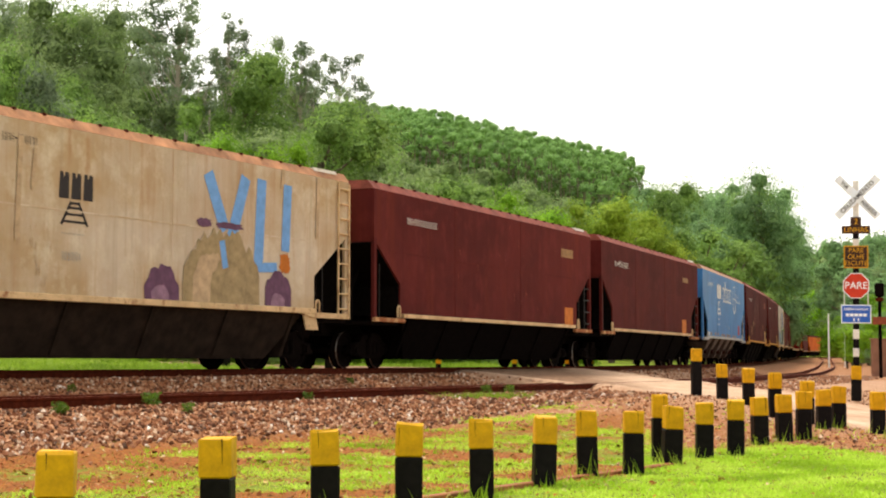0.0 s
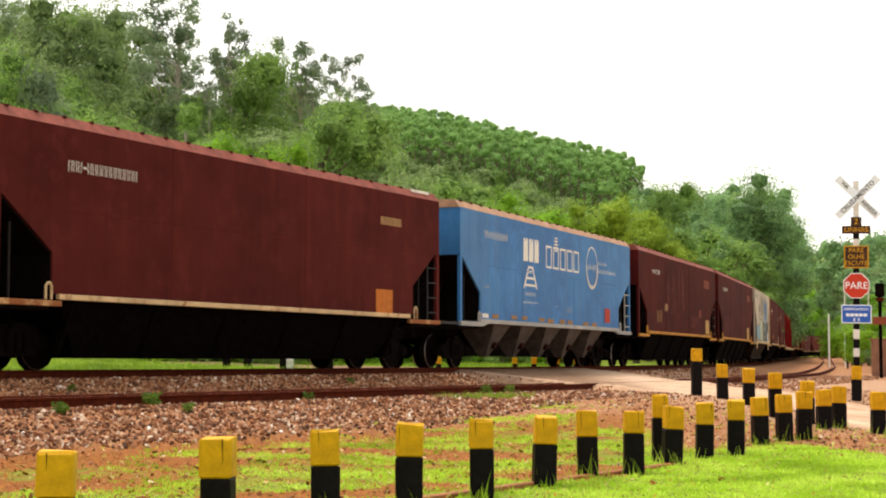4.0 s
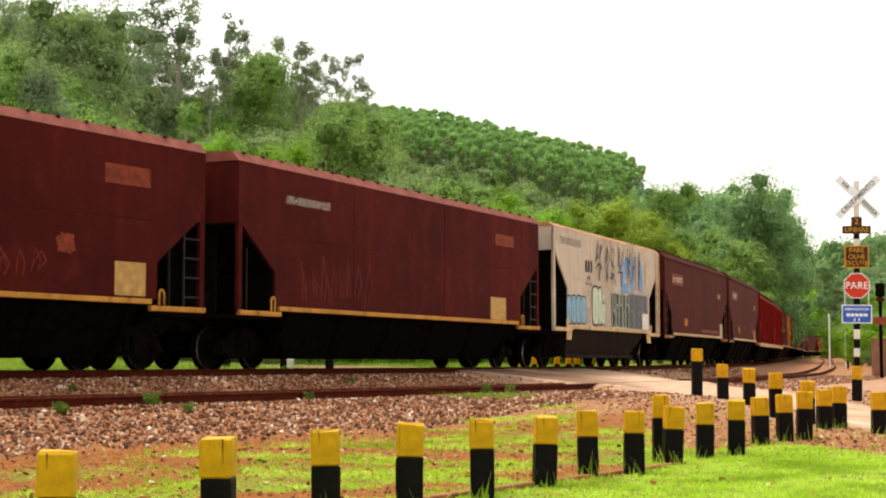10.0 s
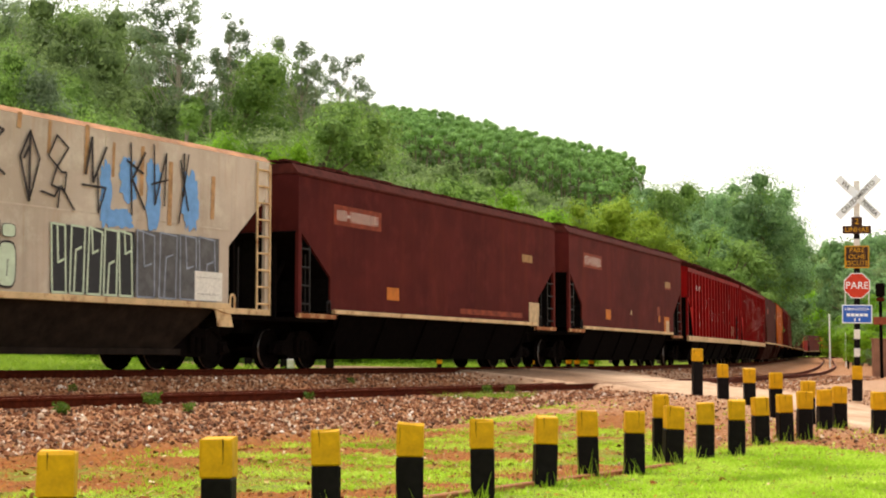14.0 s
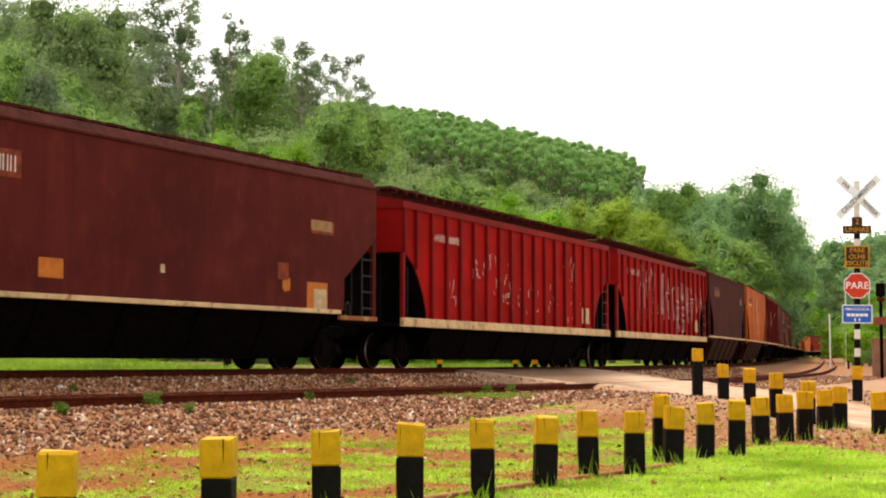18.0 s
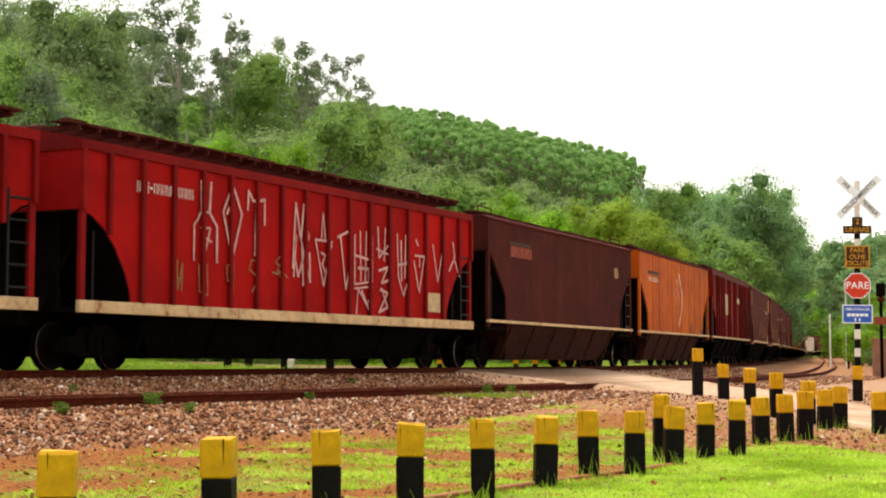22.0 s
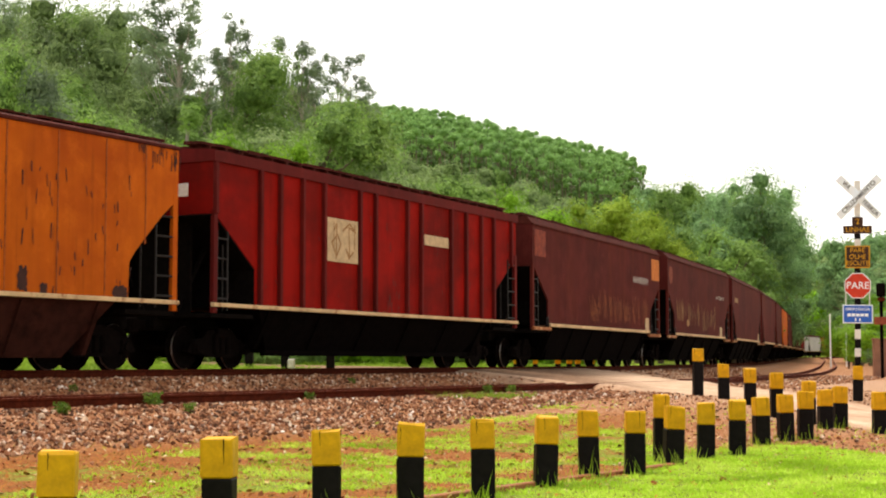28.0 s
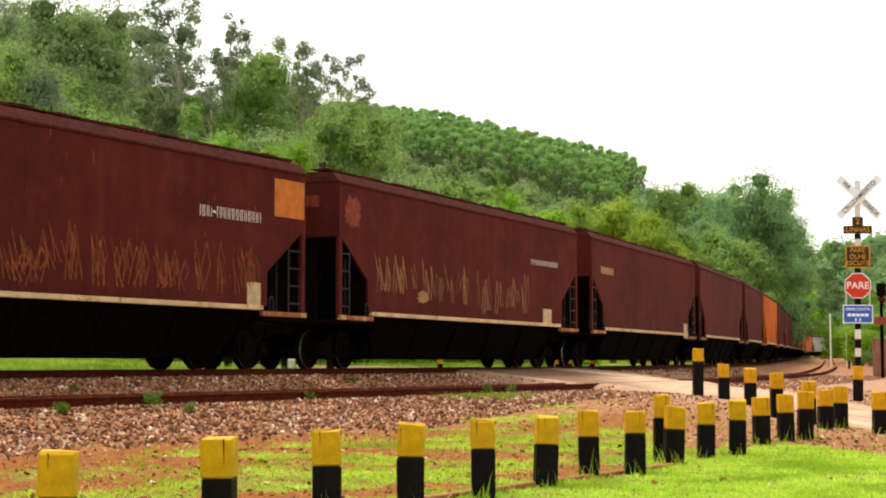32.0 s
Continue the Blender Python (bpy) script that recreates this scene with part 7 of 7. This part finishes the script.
m_scuff(car, WHITE, 4.14, 2.37, 6.93, 2.95, 9)
m_scuff(car, WHITE, 2.50, 1.50, 3.18, 2.10, 4)
m_scuff(car, WHITE, 5.67, 1.53, 9.24, 2.34, 9)
m_scuff(car, WHITE, 11.33, 2.44, 12.47, 3.34, 5)
m_scuff(car, WHITE, 9.91, 1.36, 12.87, 2.56, 6)
m_plate(car, SILLM, 13.03, 1.37, 13.73, 1.86)

car = CARS[10][0]
m_bar(car, WHITE, 1.50, 3.18, 3.23, 3.51)
m_plate(car, SILLM, 12.92, 1.39, 13.63, 1.87)
m_sign(car, PINKWHITE, 3.26, 2.10, 4.01, 3.64, "fork", 0.055)
m_sign(car, PINKWHITE, 4.21, 2.19, 4.86, 3.68, "kite", 0.055)
m_sign(car, PINKWHITE, 5.06, 2.32, 5.71, 3.62, "trident", 0.055)
m_sign(car, PINKWHITE, 6.76, 1.79, 7.46, 3.53, "zigzag", 0.055)
m_sign(car, PINKWHITE, 7.66, 1.81, 8.36, 3.42, "shield", 0.055)
m_sign(car, PINKWHITE, 8.61, 1.77, 9.21, 3.43, "hook", 0.055)
m_sign(car, PINKWHITE, 9.36, 1.25, 10.16, 3.14, "tower", 0.055)
m_sign(car, PINKWHITE, 10.36, 1.27, 10.96, 3.29, "comb", 0.055)
m_sign(car, PINKWHITE, 11.36, 1.74, 12.01, 3.20, "cup", 0.055)
m_sign(car, PINKWHITE, 12.21, 1.85, 12.76, 3.13, "drop", 0.055)
m_sign(car, PINKWHITE, 13.21, 2.17, 13.81, 3.12, "wedge", 0.055)
m_sign(car, PINKWHITE, 14.11, 2.27, 14.76, 3.21, "twig", 0.055)
m_sign(car, OCHREGRAF, 3.41, 1.44, 3.71, 2.03, "trough", 0.032)
m_sign(car, OCHREGRAF, 4.31, 1.22, 4.61, 2.17, "loop", 0.032)
m_sign(car, OCHREGRAF, 5.11, 1.57, 5.41, 2.22, "curl", 0.032)
m_sign(car, OCHREGRAF, 5.96, 1.92, 6.56, 2.34, "knot", 0.032)
m_sign(car, OCHREGRAF, 2.71, 1.44, 2.91, 2.07, "gate", 0.032)

car = CARS[11][0]
m_plate(car, RUSTDARK, 1.63, 3.43, 3.37, 3.53)
m_plate(car, RUSTMARK, 1.69, 3.10, 3.41, 3.41)

car = CARS[12][0]
m_plate(car, RUSTDARK, 1.32, 3.39, 3.27, 3.53)
m_bar(car, WHITE, 1.41, 3.07, 3.07, 3.37)
m_stroke(car, WHITE, 6.94, 3.65, 7.51, 2.82, 0.09)
m_stroke(car, WHITE, 7.51, 2.82, 7.43, 2.27, 0.09)
m_stroke(car, WHITE, 7.43, 2.27, 6.86, 1.62, 0.09)
m_scuff(car, WHITE, 5.94, 2.15, 6.86, 3.31, 7)

car = CARS[13][0]
m_plate(car, SILLM, 4.34, 2.37, 5.71, 3.34)
m_tag(car, OCHREGRAF, 4.48, 2.49, 5.63, 3.24, 9)
m_plate(car, SILLM, 9.07, 3.05, 10.44, 3.31)
m_scuff(car, RUSTDARK, 7.13, 1.24, 7.88, 2.05, 6)

car = CARS[14][0]
m_bar(car, WHITE, 10.76, 2.91, 12.78, 3.26)
m_plate(car, ORANGE_SPRAY, 13.25, 3.17, 14.34, 3.96)
m_plate(car, SILLM, 12.32, 1.24, 12.78, 1.76)
m_drips(car, ORANGEGRAF, 5.56, 1.41, 6.45, 2.41, 13)
m_drips(car, ORANGEGRAF, 6.58, 1.47, 7.97, 2.60, 13)
m_drips(car, ORANGEGRAF, 8.12, 1.48, 9.19, 2.59, 11)
m_drips(car, ORANGEGRAF, 10.53, 1.49, 12.58, 2.60, 17)
m_drips(car, ORANGEGRAF, 9.35, 1.48, 10.35, 2.37, 11)

car = CARS[15][0]
m_blot(car, RUSTMARK, 0.25, 3.19, 1.01, 3.90)
m_drips(car, OCHREGRAF, 1.67, 1.75, 4.06, 2.69, 15)
m_drips(car, OCHREGRAF, 4.06, 1.60, 6.90, 2.71, 14)
m_drips(car, OCHREGRAF, 7.08, 1.41, 11.35, 2.66, 15)
m_blot(car, OCHREGRAF, 3.97, 1.59, 4.59, 1.91)
m_bar(car, WHITE, 11.48, 2.93, 13.66, 3.19)
m_plate(car, SILLM, 12.42, 1.21, 13.11, 1.72)

car = CARS[16][0]
m_plate(car, OCHRE, 1.08, 3.07, 2.66, 3.30)
m_plate(car, SILLM, 13.44, 1.09, 14.15, 1.68)

car = CARS[12][0]
m_blot(car, RUSTDARK, 9.13, 1.28, 9.38, 1.74)
m_blot(car, RUSTDARK, 9.64, 1.20, 9.83, 1.48)
m_blot(car, RUSTDARK, 11.41, 1.22, 11.86, 1.52)
m_scuff(car, RUSTDARK, 8.76, 1.22, 11.92, 3.43, 14)

car = CARS[13][0]
m_scuff(car, RUSTDARK, 0.50, 1.20, 14.31, 4.31, 12)

car = CARS[14][0]
m_scuff(car, RUSTMARK, 5.56, 1.58, 12.78, 4.43, 10)

car = CARS[1][0]
m_scuff(car, RUSTMARK, 2.74, 1.45, 15.00, 4.51, 8)

car = CARS[7][0]
m_plate(car, ORANGE_SPRAY, 4.06, 1.61, 4.69, 1.91)
m_plate(car, RUSTMARK, 8.19, 1.40, 12.43, 1.54)

car = CARS[11][0]
m_blot(car, OCHRE, 11.49, 2.95, 11.99, 3.37)

car = CARS[12][0]
m_scuff(car, RUSTDARK, 12.01, 3.69, 13.24, 4.16, 12)

car = CARS[6][0]
m_bar(car, BLACK, 10.08, 1.72, 10.77, 1.82)
m_bar(car, BLACK, 10.08, 1.57, 10.77, 1.65)
m_bar(car, BLACK, 10.08, 1.40, 10.77, 1.50)

car = CARS[0][0]
m_stroke(car, STAIN, 5.33, 3.87, 5.28, 2.20, 0.11)
m_stroke(car, STAIN, 5.67, 3.71, 5.62, 3.07, 0.08)
m_stroke(car, STAIN, 12.98, 4.17, 12.94, 3.81, 0.09)
m_stroke(car, STAIN, 14.31, 4.10, 14.27, 2.85, 0.11)
m_scuff(car, STAIN, 4.91, 1.28, 6.20, 2.40, 8)


def end_placard(car, m, y0, y1, z0, z1):
    """A painted plate on the end sheet that faces the camera's side."""
    x = spot_x(car, 0)
    part("end_placard", box(bmesh.new(), x - 0.008, x + 0.02, y0, y1, z0, z1, 0.003), m, car)


end_placard(CARS[14][0], RUSTMARK, -1.1, -0.2, 3.62, 3.88)
end_placard(CARS[15][0], RUSTMARK, -1.1, -0.2, 3.62, 3.88)
end_placard(CARS[13][0], WHITE, -1.0, -0.55, 3.40, 3.66)
car = CARS[14][0]
m_plate(car, OLDORANGE, 0.16, 3.24, 1.16, 4.02)

# ---- the passing train ----
def motions():
    for car, length, s_left, sets in CARS:
        walk(car, [(t, wagon_pose(t, s_left, length)) for t in np.arange(0, 32.01, 1.0)])
        for ws, dx in sets:
            turns = int(speed_way(32) / 0.43 / radians(80)) + 1
            rows = []
            for i in range(turns + 1):
                t = 32.0 * i / turns
                rows.append((t, Matrix.Translation((dx, 0, 0.43)) @ Matrix.Rotation(-speed_way(t) / 0.43, 4, "Y")))
            walk(ws, rows)


motions()
